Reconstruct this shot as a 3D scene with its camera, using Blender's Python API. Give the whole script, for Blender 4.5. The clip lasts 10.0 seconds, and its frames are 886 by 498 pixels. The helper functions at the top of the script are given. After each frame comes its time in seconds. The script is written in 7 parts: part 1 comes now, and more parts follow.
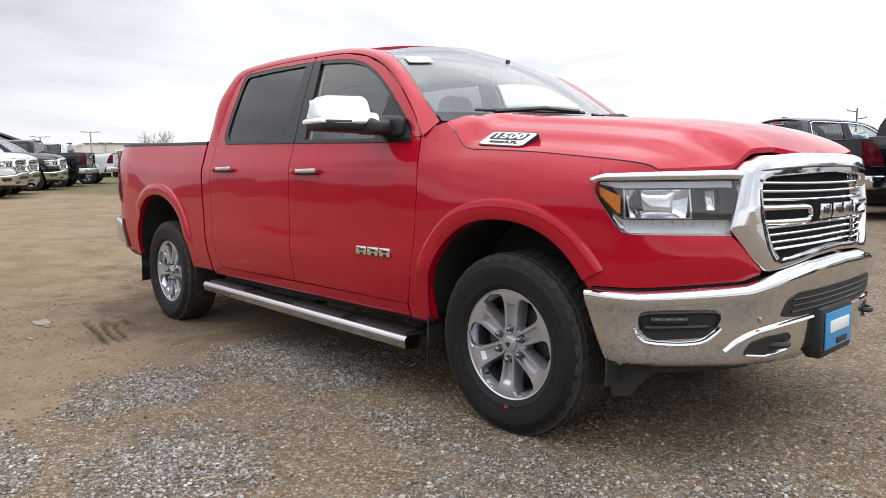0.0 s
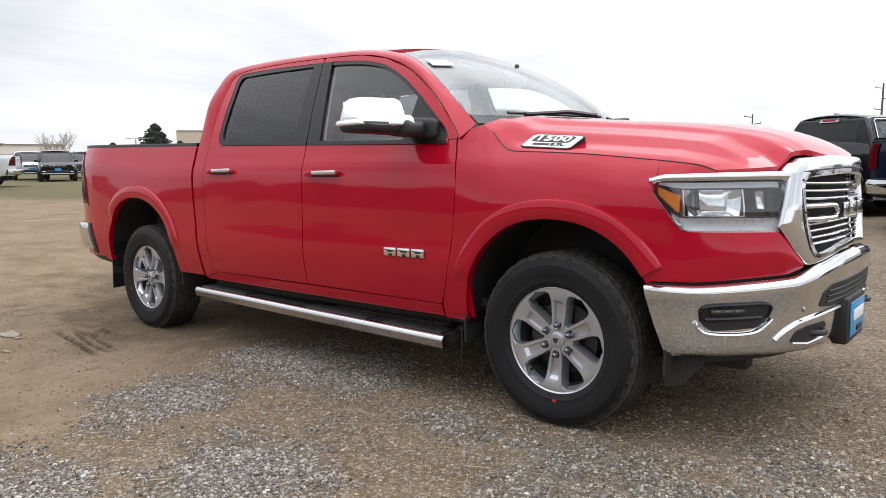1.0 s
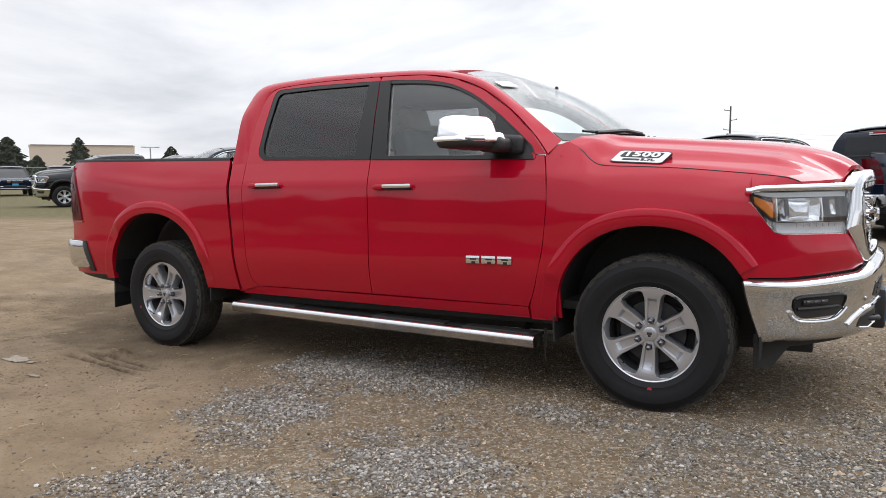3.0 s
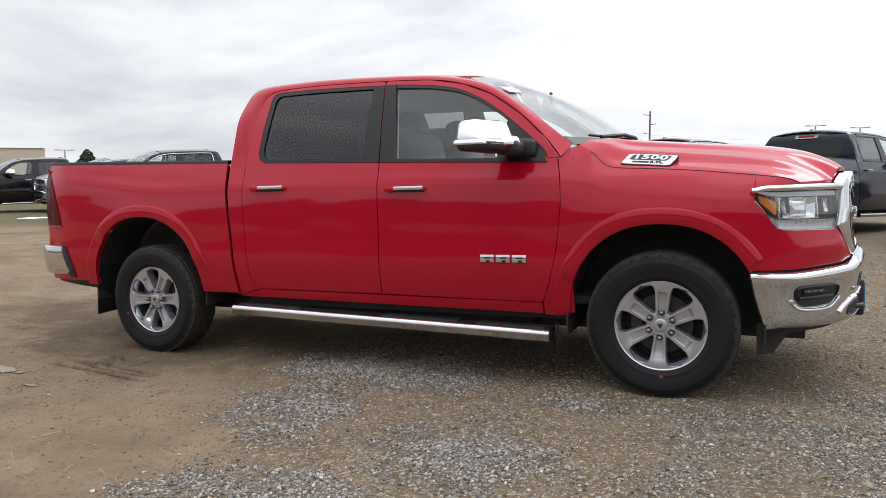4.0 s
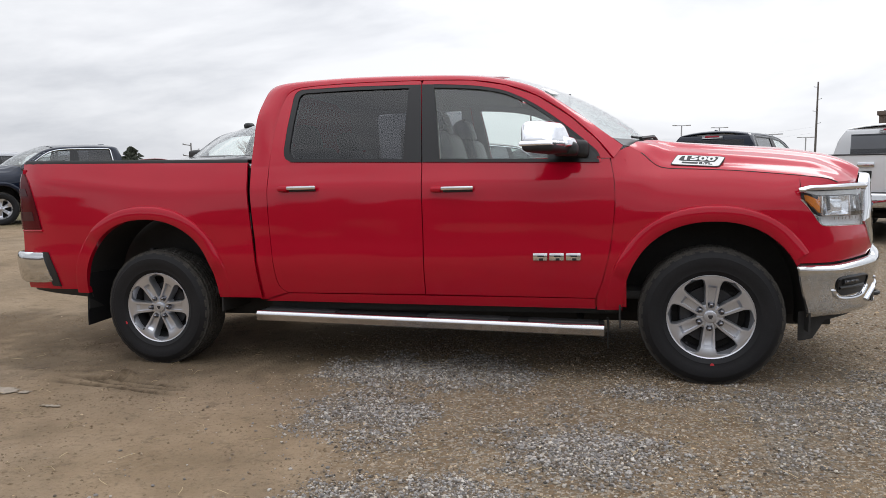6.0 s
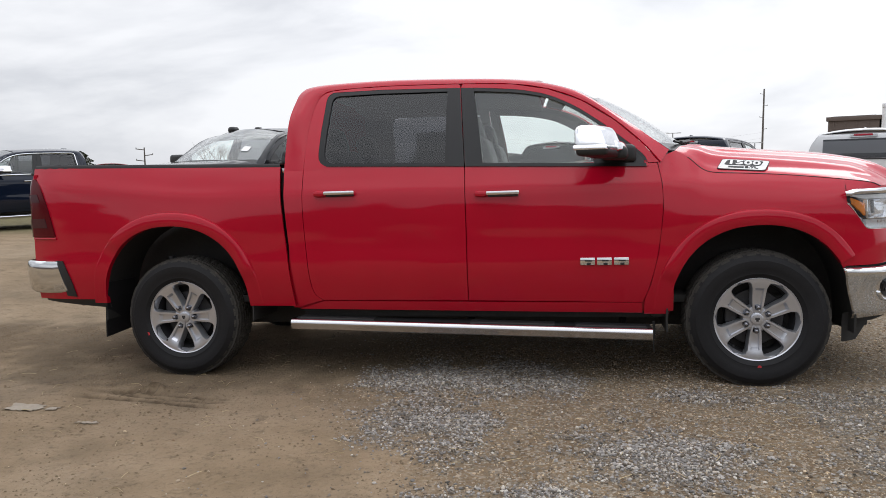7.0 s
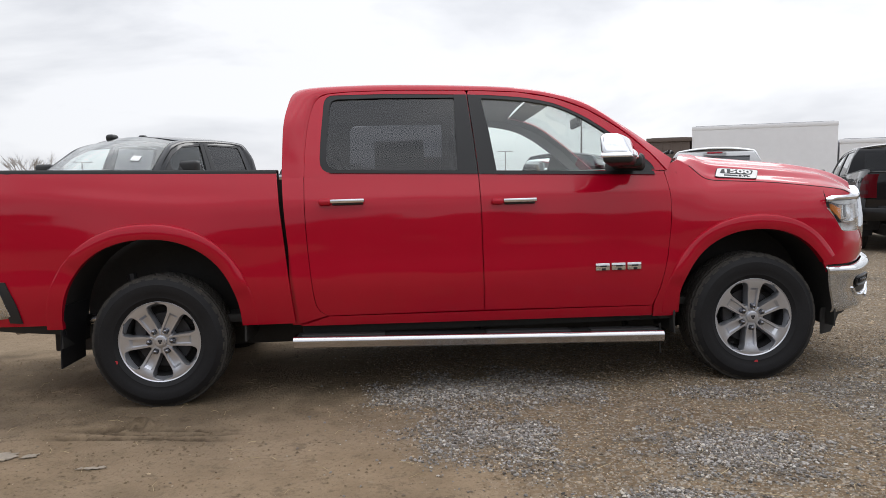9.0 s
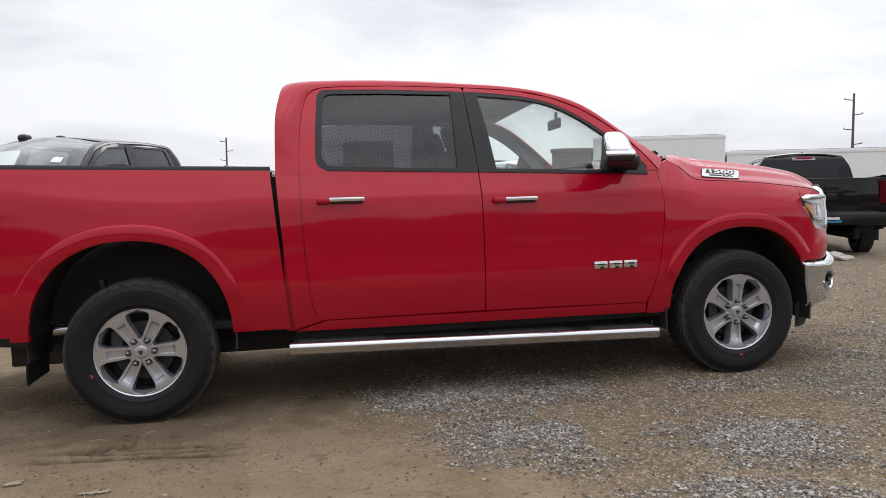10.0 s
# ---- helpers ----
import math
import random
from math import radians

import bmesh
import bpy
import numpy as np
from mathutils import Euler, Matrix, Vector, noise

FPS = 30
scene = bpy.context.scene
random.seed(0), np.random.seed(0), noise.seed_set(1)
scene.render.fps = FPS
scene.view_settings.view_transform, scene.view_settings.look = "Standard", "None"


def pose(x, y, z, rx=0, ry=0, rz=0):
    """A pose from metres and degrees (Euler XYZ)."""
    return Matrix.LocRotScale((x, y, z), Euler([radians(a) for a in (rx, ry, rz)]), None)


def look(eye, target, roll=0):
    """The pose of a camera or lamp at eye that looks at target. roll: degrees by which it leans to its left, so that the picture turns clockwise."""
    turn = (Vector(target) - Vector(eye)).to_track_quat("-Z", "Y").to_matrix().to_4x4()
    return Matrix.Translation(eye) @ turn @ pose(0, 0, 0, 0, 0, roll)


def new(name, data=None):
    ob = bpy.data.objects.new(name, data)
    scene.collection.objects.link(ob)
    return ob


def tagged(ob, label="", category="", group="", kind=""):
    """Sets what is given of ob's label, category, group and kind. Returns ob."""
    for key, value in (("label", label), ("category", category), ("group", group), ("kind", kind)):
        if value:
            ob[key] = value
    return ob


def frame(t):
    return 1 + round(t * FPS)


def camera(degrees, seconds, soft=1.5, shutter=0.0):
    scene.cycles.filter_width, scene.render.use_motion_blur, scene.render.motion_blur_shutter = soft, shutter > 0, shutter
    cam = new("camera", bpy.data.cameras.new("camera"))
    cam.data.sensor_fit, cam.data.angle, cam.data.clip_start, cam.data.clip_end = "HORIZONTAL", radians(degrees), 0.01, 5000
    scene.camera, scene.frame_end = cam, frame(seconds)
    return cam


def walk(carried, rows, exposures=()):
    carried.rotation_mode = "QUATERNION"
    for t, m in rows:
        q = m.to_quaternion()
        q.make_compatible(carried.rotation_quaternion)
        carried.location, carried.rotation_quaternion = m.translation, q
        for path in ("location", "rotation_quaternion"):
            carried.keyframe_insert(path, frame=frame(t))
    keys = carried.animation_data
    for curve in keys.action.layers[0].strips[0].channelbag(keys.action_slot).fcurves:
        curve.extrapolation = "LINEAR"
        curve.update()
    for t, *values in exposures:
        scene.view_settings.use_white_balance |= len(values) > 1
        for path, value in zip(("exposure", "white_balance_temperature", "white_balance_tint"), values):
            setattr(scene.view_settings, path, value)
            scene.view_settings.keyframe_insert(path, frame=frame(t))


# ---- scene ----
cam = camera(63.9, 10.0, soft=0.8)
PATH = [
    (0, (5.727, -3.286, 1.133), (4.277, -1.925, 0.931), -0.6),
    (0.5, (5.524, -3.522, 1.129), (4.158, -2.075, 0.93), -0.7),
    (1, (5.323, -3.742, 1.135), (4.048, -2.214, 0.937), -0.7),
    (1.5, (5.144, -3.973, 1.125), (3.941, -2.386, 0.936), -0.8),
    (2, (4.947, -4.19, 1.136), (3.815, -2.55, 0.96), -0.9),
    (2.5, (4.74, -4.392, 1.134), (3.673, -2.708, 0.968), -0.9),
    (4, (4.149, -4.943, 1.134), (3.341, -3.12, 0.98), -1.3),
    (4.5, (3.92, -5.056, 1.138), (3.208, -3.194, 0.98), -1.4),
    (5, (3.674, -5.135, 1.154), (3.045, -3.244, 0.991), -1.5),
    (5.5, (3.436, -5.223, 1.171), (2.882, -3.309, 1.0), -1.5),
    (7, (2.635, -5.346, 1.197), (2.266, -3.387, 1.034), -1.7),
    (7.5, (2.36, -5.354, 1.204), (2.063, -3.382, 1.05), -1.7),
    (8, (2.086, -5.369, 1.2), (1.856, -3.388, 1.053), -1.7),
    (8.5, (1.812, -5.36, 1.199), (1.715, -3.367, 1.059), -1.8),
    (9, (1.521, -5.304, 1.179), (1.618, -3.31, 1.047), -1.9),
    (9.5, (1.225, -5.219, 1.165), (1.492, -3.241, 1.037), -2.0),
    (10, (0.936, -5.132, 1.133), (1.31, -3.171, 1.019), -2.0),
]
# The path below is given in the truck's own axes; LEVEL turns them upright, for the truck stands on a slight slope.
SLOPE, TOWARDS, PIVOT = 0.0288, radians(142), Vector((3.0, -4.5, 0.0))
UPHILL = Vector((math.cos(TOWARDS), math.sin(TOWARDS), 0.0))
LEVEL = (Matrix.Translation(PIVOT) @ Vector((-SLOPE * UPHILL.x, -SLOPE * UPHILL.y, 1)).rotation_difference(Vector((0, 0, 1))).to_matrix().to_4x4()
         @ Matrix.Translation(-PIVOT))
walk(cam, [(t, LEVEL @ look(eye, target, roll)) for t, eye, target, roll in PATH],
     [(0.0, 0.05), (1.5, 0.0), (3.0, -0.12), (4.5, -0.24), (7.5, -0.29), (10.0, -0.34)])

# ---- sky and light ----
world = bpy.data.worlds.new("overcast_sky")
scene.world = world
world.use_nodes = True
wt = world.node_tree
for n in list(wt.nodes):
    wt.nodes.remove(n)


def wn(kind, **values):
    n = wt.nodes.new(kind)
    for k, v in values.items():
        n.inputs[k].default_value = v
    return n


w_out, w_bg = wn("ShaderNodeOutputWorld"), wn("ShaderNodeBackground", Strength=1.0)
w_sky = wn("ShaderNodeTexSky")
w_sky.sky_type, w_sky.sun_disc = "NISHITA", False
w_sky.sun_elevation, w_sky.sun_rotation = radians(42), radians(30)
w_sky_dim = wn("ShaderNodeVectorMath")
w_sky_dim.operation = "SCALE"
w_sky_dim.inputs["Scale"].default_value = 0.05
w_co, w_map = wn("ShaderNodeTexCoord"), wn("ShaderNodeMapping")
w_map.inputs["Scale"].default_value = (1.0, 1.0, 3.6)
w_noise = wn("ShaderNodeTexNoise", Scale=1.6, Detail=7.0, Roughness=0.55, Distortion=0.35)
w_ramp = wn("ShaderNodeValToRGB")
w_ramp.color_ramp.elements[0].position, w_ramp.color_ramp.elements[0].color = 0.38, (0.69, 0.718, 0.785, 1)
w_ramp.color_ramp.elements[1].position, w_ramp.color_ramp.elements[1].color = 0.60, (1.12, 1.135, 1.18, 1)
# brighter where the sun stands behind the cloud
w_dot = wn("ShaderNodeVectorMath")
w_dot.operation = "DOT_PRODUCT"
w_dot.inputs[1].default_value = (math.cos(radians(58)) * 0.75, math.sin(radians(58)) * 0.75, 0.66)
w_glow = wn("ShaderNodeMapRange")
w_glow.inputs["From Min"].default_value, w_glow.inputs["From Max"].default_value = -0.2, 0.9
w_glow.inputs["To Min"].default_value, w_glow.inputs["To Max"].default_value = 0.95, 1.25
w_mul = wn("ShaderNodeVectorMath")
w_mul.operation = "SCALE"
w_mix = wn("ShaderNodeMix")
w_mix.data_type = "RGBA"
w_mix.inputs["Factor"].default_value = 0.9
wt.links.new(w_co.outputs["Generated"], w_map.inputs["Vector"])
wt.links.new(w_map.outputs["Vector"], w_noise.inputs["Vector"])
wt.links.new(w_noise.outputs["Fac"], w_ramp.inputs["Fac"])
wt.links.new(w_co.outputs["Generated"], w_dot.inputs[0])
# an overcast sky is far brighter overhead than at the horizon
w_sep, w_zen, w_both = wn("ShaderNodeSeparateXYZ"), wn("ShaderNodeMapRange"), wn("ShaderNodeMath")
w_zen.interpolation_type = "SMOOTHSTEP"
w_zen.inputs["From Min"].default_value, w_zen.inputs["From Max"].default_value = 0.25, 0.95
w_zen.inputs["To Min"].default_value, w_zen.inputs["To Max"].default_value = 1.0, 2.3
w_both.operation = "MULTIPLY"
wt.links.new(w_co.outputs["Generated"], w_sep.inputs[0])
wt.links.new(w_sep.outputs["Z"], w_zen.inputs["Value"])
wt.links.new(w_dot.outputs["Value"], w_glow.inputs["Value"])
wt.links.new(w_ramp.outputs["Color"], w_mul.inputs[0])
wt.links.new(w_glow.outputs["Result"], w_both.inputs[0])
wt.links.new(w_zen.outputs["Result"], w_both.inputs[1])
wt.links.new(w_both.outputs["Value"], w_mul.inputs["Scale"])
wt.links.new(w_sky.outputs["Color"], w_sky_dim.inputs[0])
wt.links.new(w_sky_dim.outputs["Vector"], w_mix.inputs["A"])
wt.links.new(w_mul.outputs["Vector"], w_mix.inputs["B"])
wt.links.new(w_mix.outputs["Result"], w_bg.inputs["Color"])
wt.links.new(w_bg.outputs["Background"], w_out.inputs["Surface"])

sun = new("sun", bpy.data.lights.new("sun", "SUN"))
sun.data.energy, sun.data.angle, sun.data.color = 0.7, radians(25), (1.0, 0.99, 0.97)
sun.matrix_world = look((math.cos(radians(58)) * 30, math.sin(radians(58)) * 30, 27), (0, 0, 0))


# ---- materials ----
def material(name, base, rough=0.5, metal=0.0, coat=0.0, spread=0.15, scale=8.0, fine=60.0, bump=0.0, depth=0.002, dirt=None, dirt_at=0.6, spec=0.5):
    """A surface with two scales of colour variation, optional relief and optional dirt of another colour."""
    m = bpy.data.materials.new(name)
    m.use_nodes = True
    nt = m.node_tree
    p = nt.nodes["Principled BSDF"]
    co = nt.nodes.new("ShaderNodeTexCoord")
    big, small = nt.nodes.new("ShaderNodeTexNoise"), nt.nodes.new("ShaderNodeTexNoise")
    for n, s, d in ((big, scale, 4.0), (small, fine, 3.0)):
        n.inputs["Scale"].default_value, n.inputs["Detail"].default_value = s, d
        nt.links.new(co.outputs["Object"], n.inputs["Vector"])
    mixed = nt.nodes.new("ShaderNodeMath")
    mixed.operation = "MULTIPLY_ADD"
    mixed.inputs[1].default_value, mixed.inputs[2].default_value = 0.45, 0.0
    nt.links.new(small.outputs["Fac"], mixed.inputs[0])
    both = nt.nodes.new("ShaderNodeMath")
    both.operation = "MULTIPLY_ADD"
    both.inputs[1].default_value = 0.55
    nt.links.new(big.outputs["Fac"], both.inputs[0])
    nt.links.new(mixed.outputs[0], both.inputs[2])
    ramp = nt.nodes.new("ShaderNodeMapRange")
    ramp.inputs["From Min"].default_value, ramp.inputs["From Max"].default_value = 0.3, 0.7
    ramp.inputs["To Min"].default_value, ramp.inputs["To Max"].default_value = 1 - spread, 1 + spread
    nt.links.new(both.outputs[0], ramp.inputs["Value"])
    col = nt.nodes.new("ShaderNodeVectorMath")
    col.operation = "SCALE"
    col.inputs[0].default_value = base
    nt.links.new(ramp.outputs["Result"], col.inputs["Scale"])
    out = col.outputs["Vector"]
    p.inputs["Roughness"].default_value = rough
    if dirt:
        mask = nt.nodes.new("ShaderNodeMapRange")
        mask.inputs["From Min"].default_value, mask.inputs["From Max"].default_value = dirt_at, dirt_at + 0.12
        nt.links.new(both.outputs[0], mask.inputs["Value"])
        mx = nt.nodes.new("ShaderNodeMix")
        mx.data_type = "RGBA"
        mx.inputs["B"].default_value = (*dirt, 1)
        nt.links.new(mask.outputs["Result"], mx.inputs["Factor"])
        nt.links.new(out, mx.inputs["A"])
        out = mx.outputs["Result"]
        rr = nt.nodes.new("ShaderNodeMapRange")
        rr.inputs["To Min"].default_value, rr.inputs["To Max"].default_value = rough, 0.85
        nt.links.new(mask.outputs["Result"], rr.inputs["Value"])
        nt.links.new(rr.outputs["Result"], p.inputs["Roughness"])
        if metal:
            mm = nt.nodes.new("ShaderNodeMapRange")
            mm.inputs["To Min"].default_value, mm.inputs["To Max"].default_value = metal, 0.0
            nt.links.new(mask.outputs["Result"], mm.inputs["Value"])
            nt.links.new(mm.outputs["Result"], p.inputs["Metallic"])
    nt.links.new(out, p.inputs["Base Color"])
    if not (dirt and metal):
        p.inputs["Metallic"].default_value = metal
    p.inputs["Coat Weight"].default_value, p.inputs["Coat Roughness"].default_value, p.inputs["Coat IOR"].default_value = coat, 0.03, 1.5
    p.inputs["Specular IOR Level"].default_value = spec
    if bump:
        b = nt.nodes.new("ShaderNodeBump")
        b.inputs["Strength"].default_value, b.inputs["Distance"].default_value = bump, depth
        nt.links.new(both.outputs[0], b.inputs["Height"])
        nt.links.new(b.outputs["Normal"], p.inputs["Normal"])
    return m


def glass(name, tint, gloss=1.0):
    """A thin pane: tinted see-through with mirror gloss by Fresnel."""
    m = bpy.data.materials.new(name)
    m.use_nodes = True
    nt = m.node_tree
    nt.nodes.remove(nt.nodes["Principled BSDF"])
    see, shine, mix, lw, power, scale = (nt.nodes.new("ShaderNode" + k) for k in ("BsdfTransparent", "BsdfGlossy", "MixShader", "LayerWeight", "Math", "Math"))
    see.inputs["Color"].default_value = (*tint, 1)
    shine.inputs["Roughness"].default_value, shine.inputs["Color"].default_value = 0.01, (gloss, gloss, gloss, 1)
    lw.inputs["Blend"].default_value = 0.5
    power.operation, scale.operation = "POWER", "MULTIPLY_ADD"
    power.inputs[1].default_value, scale.inputs[1].default_value, scale.inputs[2].default_value = 4.5, 0.92, 0.045
    nt.links.new(lw.outputs["Facing"], power.inputs[0])
    nt.links.new(power.outputs[0], scale.inputs[0])
    nt.links.new(scale.outputs[0], mix.inputs["Fac"])
    nt.links.new(see.outputs["BSDF"], mix.inputs[1])
    nt.links.new(shine.outputs["BSDF"], mix.inputs[2])
    nt.links.new(mix.outputs["Shader"], nt.nodes["Material Output"].inputs["Surface"])
    return m


def paint(name, base, rough=0.35):
    """Metallic lacquer under a clear coat."""
    m = material(name, base, rough, 0.16, 0.92, 0.05, 3.0, 600.0, spec=0.04)
    nt = m.node_tree
    p = nt.nodes["Principled BSDF"]
    p.inputs["Coat Roughness"].default_value = 0.03
    # pressed sheet is never quite flat: slow waves and a fine orange peel in the lacquer
    co, at, wave, peel = (nt.nodes.new("ShaderNode" + k) for k in ("TexCoord", "Mapping", "TexNoise", "TexNoise"))
    at.inputs["Scale"].default_value = (1.0, 1.0, 3.2)
    wave.inputs["Scale"].default_value, wave.inputs["Detail"].default_value = 1.6, 1.0
    peel.inputs["Scale"].default_value, peel.inputs["Detail"].default_value = 260.0, 1.0
    b1, b2 = nt.nodes.new("ShaderNodeBump"), nt.nodes.new("ShaderNodeBump")
    b1.inputs["Strength"].default_value, b1.inputs["Distance"].default_value = 1.0, 0.0055
    b2.inputs["Strength"].default_value, b2.inputs["Distance"].default_value = 0.3, 0.0002
    nt.links.new(co.outputs["Object"], at.inputs["Vector"])
    nt.links.new(at.outputs["Vector"], wave.inputs["Vector"])
    nt.links.new(co.outputs["Object"], peel.inputs["Vector"])
    nt.links.new(wave.outputs["Fac"], b1.inputs["Height"])
    nt.links.new(peel.outputs["Fac"], b2.inputs["Height"])
    nt.links.new(b1.outputs["Normal"], b2.inputs["Normal"])
    nt.links.new(b2.outputs["Normal"], p.inputs["Coat Normal"])
    return m


RED = paint("red_paint", (0.435, 0.0014, 0.019), 0.40)
CHROME = material("chrome", (0.80, 0.81, 0.83), 0.07, 1.0, 0.0, 0.03, 5.0, 90.0)
CHROME_DIRTY = material("road_dusted_chrome", (0.72, 0.73, 0.74), 0.09, 1.0, 0.0, 0.05, 3.5, 130.0, dirt=(0.20, 0.17, 0.14), dirt_at=0.60)
STEEL = material("brushed_step_steel", (0.55, 0.55, 0.57), 0.13, 1.0, 0.0, 0.05, 6.0, 200.0)
ALLOY = material("silver_alloy", (0.56, 0.575, 0.615), 0.28, 0.80, 0.1, 0.05, 9.0, 150.0, dirt=(0.16, 0.14, 0.12), dirt_at=0.68)
# dark part metal; on the rim barrel it holds the shade between spokes
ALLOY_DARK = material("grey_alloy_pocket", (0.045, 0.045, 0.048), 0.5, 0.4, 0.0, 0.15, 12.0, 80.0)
RUBBER = material("tyre_rubber", (0.0125, 0.0125, 0.014), 0.58, spec=0.26, spread=0.25, scale=5.0, fine=90.0, bump=0.15, depth=0.002, dirt=(0.040, 0.035, 0.029), dirt_at=0.70)
GRILLE_BLACK = material("black_grille_mesh", (0.007, 0.007, 0.008), 0.7, spread=0.2, fine=120.0, bump=0.3, depth=0.002, spec=0.2)
PLASTIC = material("black_plastic", (0.016, 0.016, 0.017), 0.5, spread=0.2, fine=220.0, bump=0.1, depth=0.001)
GLOSS_BLACK = material("gloss_black_trim", (0.008, 0.008, 0.009), 0.3, coat=0.15, spread=0.1, spec=0.35)
UNDER = material("dark_underbody", (0.026, 0.025, 0.024), 0.8, spread=0.3, dirt=(0.05, 0.043, 0.035), dirt_at=0.62)
LINER = material("wheelhouse_liner", (0.021, 0.020, 0.019), 0.75, spread=0.3, fine=50.0, bump=0.4, depth=0.006)
SEAT = material("black_leather", (0.016, 0.017, 0.018), 0.5, spread=0.15, fine=150.0, bump=0.15)
CABIN = material("dark_cabin_trim", (0.035, 0.036, 0.037), 0.6, spread=0.12)
HEADLINER = material("grey_headliner", (0.32, 0.31, 0.30), 0.9, spread=0.08)
GLASS = glass("clear_glass", (0.945, 0.97, 0.96))
PRIVACY = glass("dark_privacy_glass", (0.45, 0.455, 0.47))
LENS = glass("lamp_lens", (0.93, 0.94, 0.95))
REFLECTOR = material("lamp_reflector", (0.86, 0.87, 0.89), 0.12, 0.9, spread=0.1, scale=30.0)
LIGHT_GUIDE = material("white_light_guide", (0.72, 0.74, 0.76), 0.25, coat=0.6, spread=0.06)
LAMP_HOUSE = material("lamp_housing", (0.02, 0.02, 0.022), 0.4, coat=0.1, spread=0.1)
AMBER = material("amber_reflector", (0.75, 0.22, 0.02), 0.25, coat=0.8, spread=0.12, scale=60.0)
TAIL_RED = material("dark_red_tail_lens", (0.085, 0.003, 0.007), 0.12, spread=0.1, scale=20.0, spec=0.15)
BRAKE_RED = material("bright_red_brake_lens", (0.42, 0.010, 0.03), 0.2, coat=0.2, spread=0.1, scale=20.0)
TAIL_CLEAR = material("smoked_clear_lens", (0.06, 0.016, 0.020), 0.12, spread=0.1, spec=0.2)
WHITE_LABEL = material("white_label", (0.78, 0.78, 0.77), 0.5, spread=0.03)
INK = material("black_ink", (0.02, 0.02, 0.022), 0.5, spread=0.05)
BLUE_PLATE = material("blue_plate", (0.03, 0.27, 0.55), 0.4, coat=0.3, spread=0.05)
RED_DOT = material("red_paint_dot", (0.5, 0.03, 0.04), 0.6, spread=0.1)


# ---- shape helpers ----
def link(name, bm, mats, parent=None, smooth=38.0):
    me = bpy.data.meshes.new(name)
    bm.to_mesh(me)
    bm.free()
    for m in (mats if isinstance(mats, (list, tuple)) else [mats]):
        me.materials.append(m)
    if smooth:
        me.shade_smooth()
        me.set_sharp_from_angle(angle=radians(smooth))
    ob = new(name, me)
    if parent:
        ob.parent = parent
    return ob


def part(name, bm, mats, parent, label="", smooth=38.0):
    return tagged(link(name, bm, mats, parent, smooth), label)


def smooth_curve(points, n):
    """n points along a smooth curve through the given ones, evenly spaced along its length."""
    p = np.array(points, float)
    if len(p) == 2:
        return p[0] + np.linspace(0, 1, n)[:, None] * (p[1] - p[0])
    q = np.vstack([2 * p[0] - p[1], p, 2 * p[-1] - p[-2]])
    out = []
    for i in range(1, len(q) - 2):
        t = np.linspace(0, 1, 24, endpoint=False)[:, None]
        a, b, c, d = q[i - 1], q[i], q[i + 1], q[i + 2]
        out.append(0.5 * (2 * b + (c - a) * t + (2 * a - 5 * b + 4 * c - d) * t ** 2 + (3 * b - a - 3 * c + d) * t ** 3))
    out = np.vstack(out + [p[-1:]])
    length = np.r_[0, np.cumsum(np.linalg.norm(np.diff(out, axis=0), axis=1))]
    at = np.linspace(0, length[-1], n)
    return np.stack([np.interp(at, length, out[:, k]) for k in range(p.shape[1])], 1)


def along(points, x, n=240):
    """The second coordinate of a smooth curve at the first coordinate x."""
    c = smooth_curve(points, n)
    return np.interp(x, c[:, 0], c[:, 1])


def add_grid(bm, rows, closed=False):
    v = [[bm.verts.new(p) for p in r] for r in rows]
    m = len(v[0])
    for i in range(len(v) - 1):
        for j in range(m if closed else m - 1):
            bm.faces.new((v[i][j], v[i][(j + 1) % m], v[i + 1][(j + 1) % m], v[i + 1][j]))
    return v


def shell(rows, off):
    """A sheet through rows of points, thickened by the vector off (or a function of the point)."""
    bm = bmesh.new()
    inner = [[Vector(p) + (off(Vector(p)) if callable(off) else Vector(off)) for p in r] for r in rows]
    a, b = add_grid(bm, rows), add_grid(bm, inner)
    n, m = len(a), len(a[0])
    for i in range(n - 1):
        for j in (0, m - 1):
            bm.faces.new((a[i][j], a[i + 1][j], b[i + 1][j], b[i][j]))
    for j in range(m - 1):
        for i in (0, n - 1):
            bm.faces.new((a[i][j], a[i][j + 1], b[i][j + 1], b[i][j]))
    bmesh.ops.recalc_face_normals(bm, faces=bm.faces)
    return bm


def rbox(bm, c, size, bevel=0.01, seg=2, turn=None):
    """A box with rounded edges, added to bm."""
    r = bmesh.ops.create_cube(bm, size=1.0, matrix=Matrix.Translation(c) @ (turn or Matrix.Identity(4)) @ Matrix.Diagonal((*size, 1)))
    vs = r["verts"]
    es = list({e for v in vs for e in v.link_edges})
    if bevel:
        bmesh.ops.bevel(bm, geom=es, offset=min(bevel, min(size) * 0.45), segments=seg, affect="EDGES", profile=0.5)
    return bm


def boxed(*boxes):
    bm = bmesh.new()
    for b in boxes:
        rbox(bm, *b)
    return bm


def tube(path, radius, seg=8, taper=None):
    """A round bar along a path of points, with closed ends."""
    bm = bmesh.new()
    add_tube(bm, path, radius, seg, taper)
    return bm


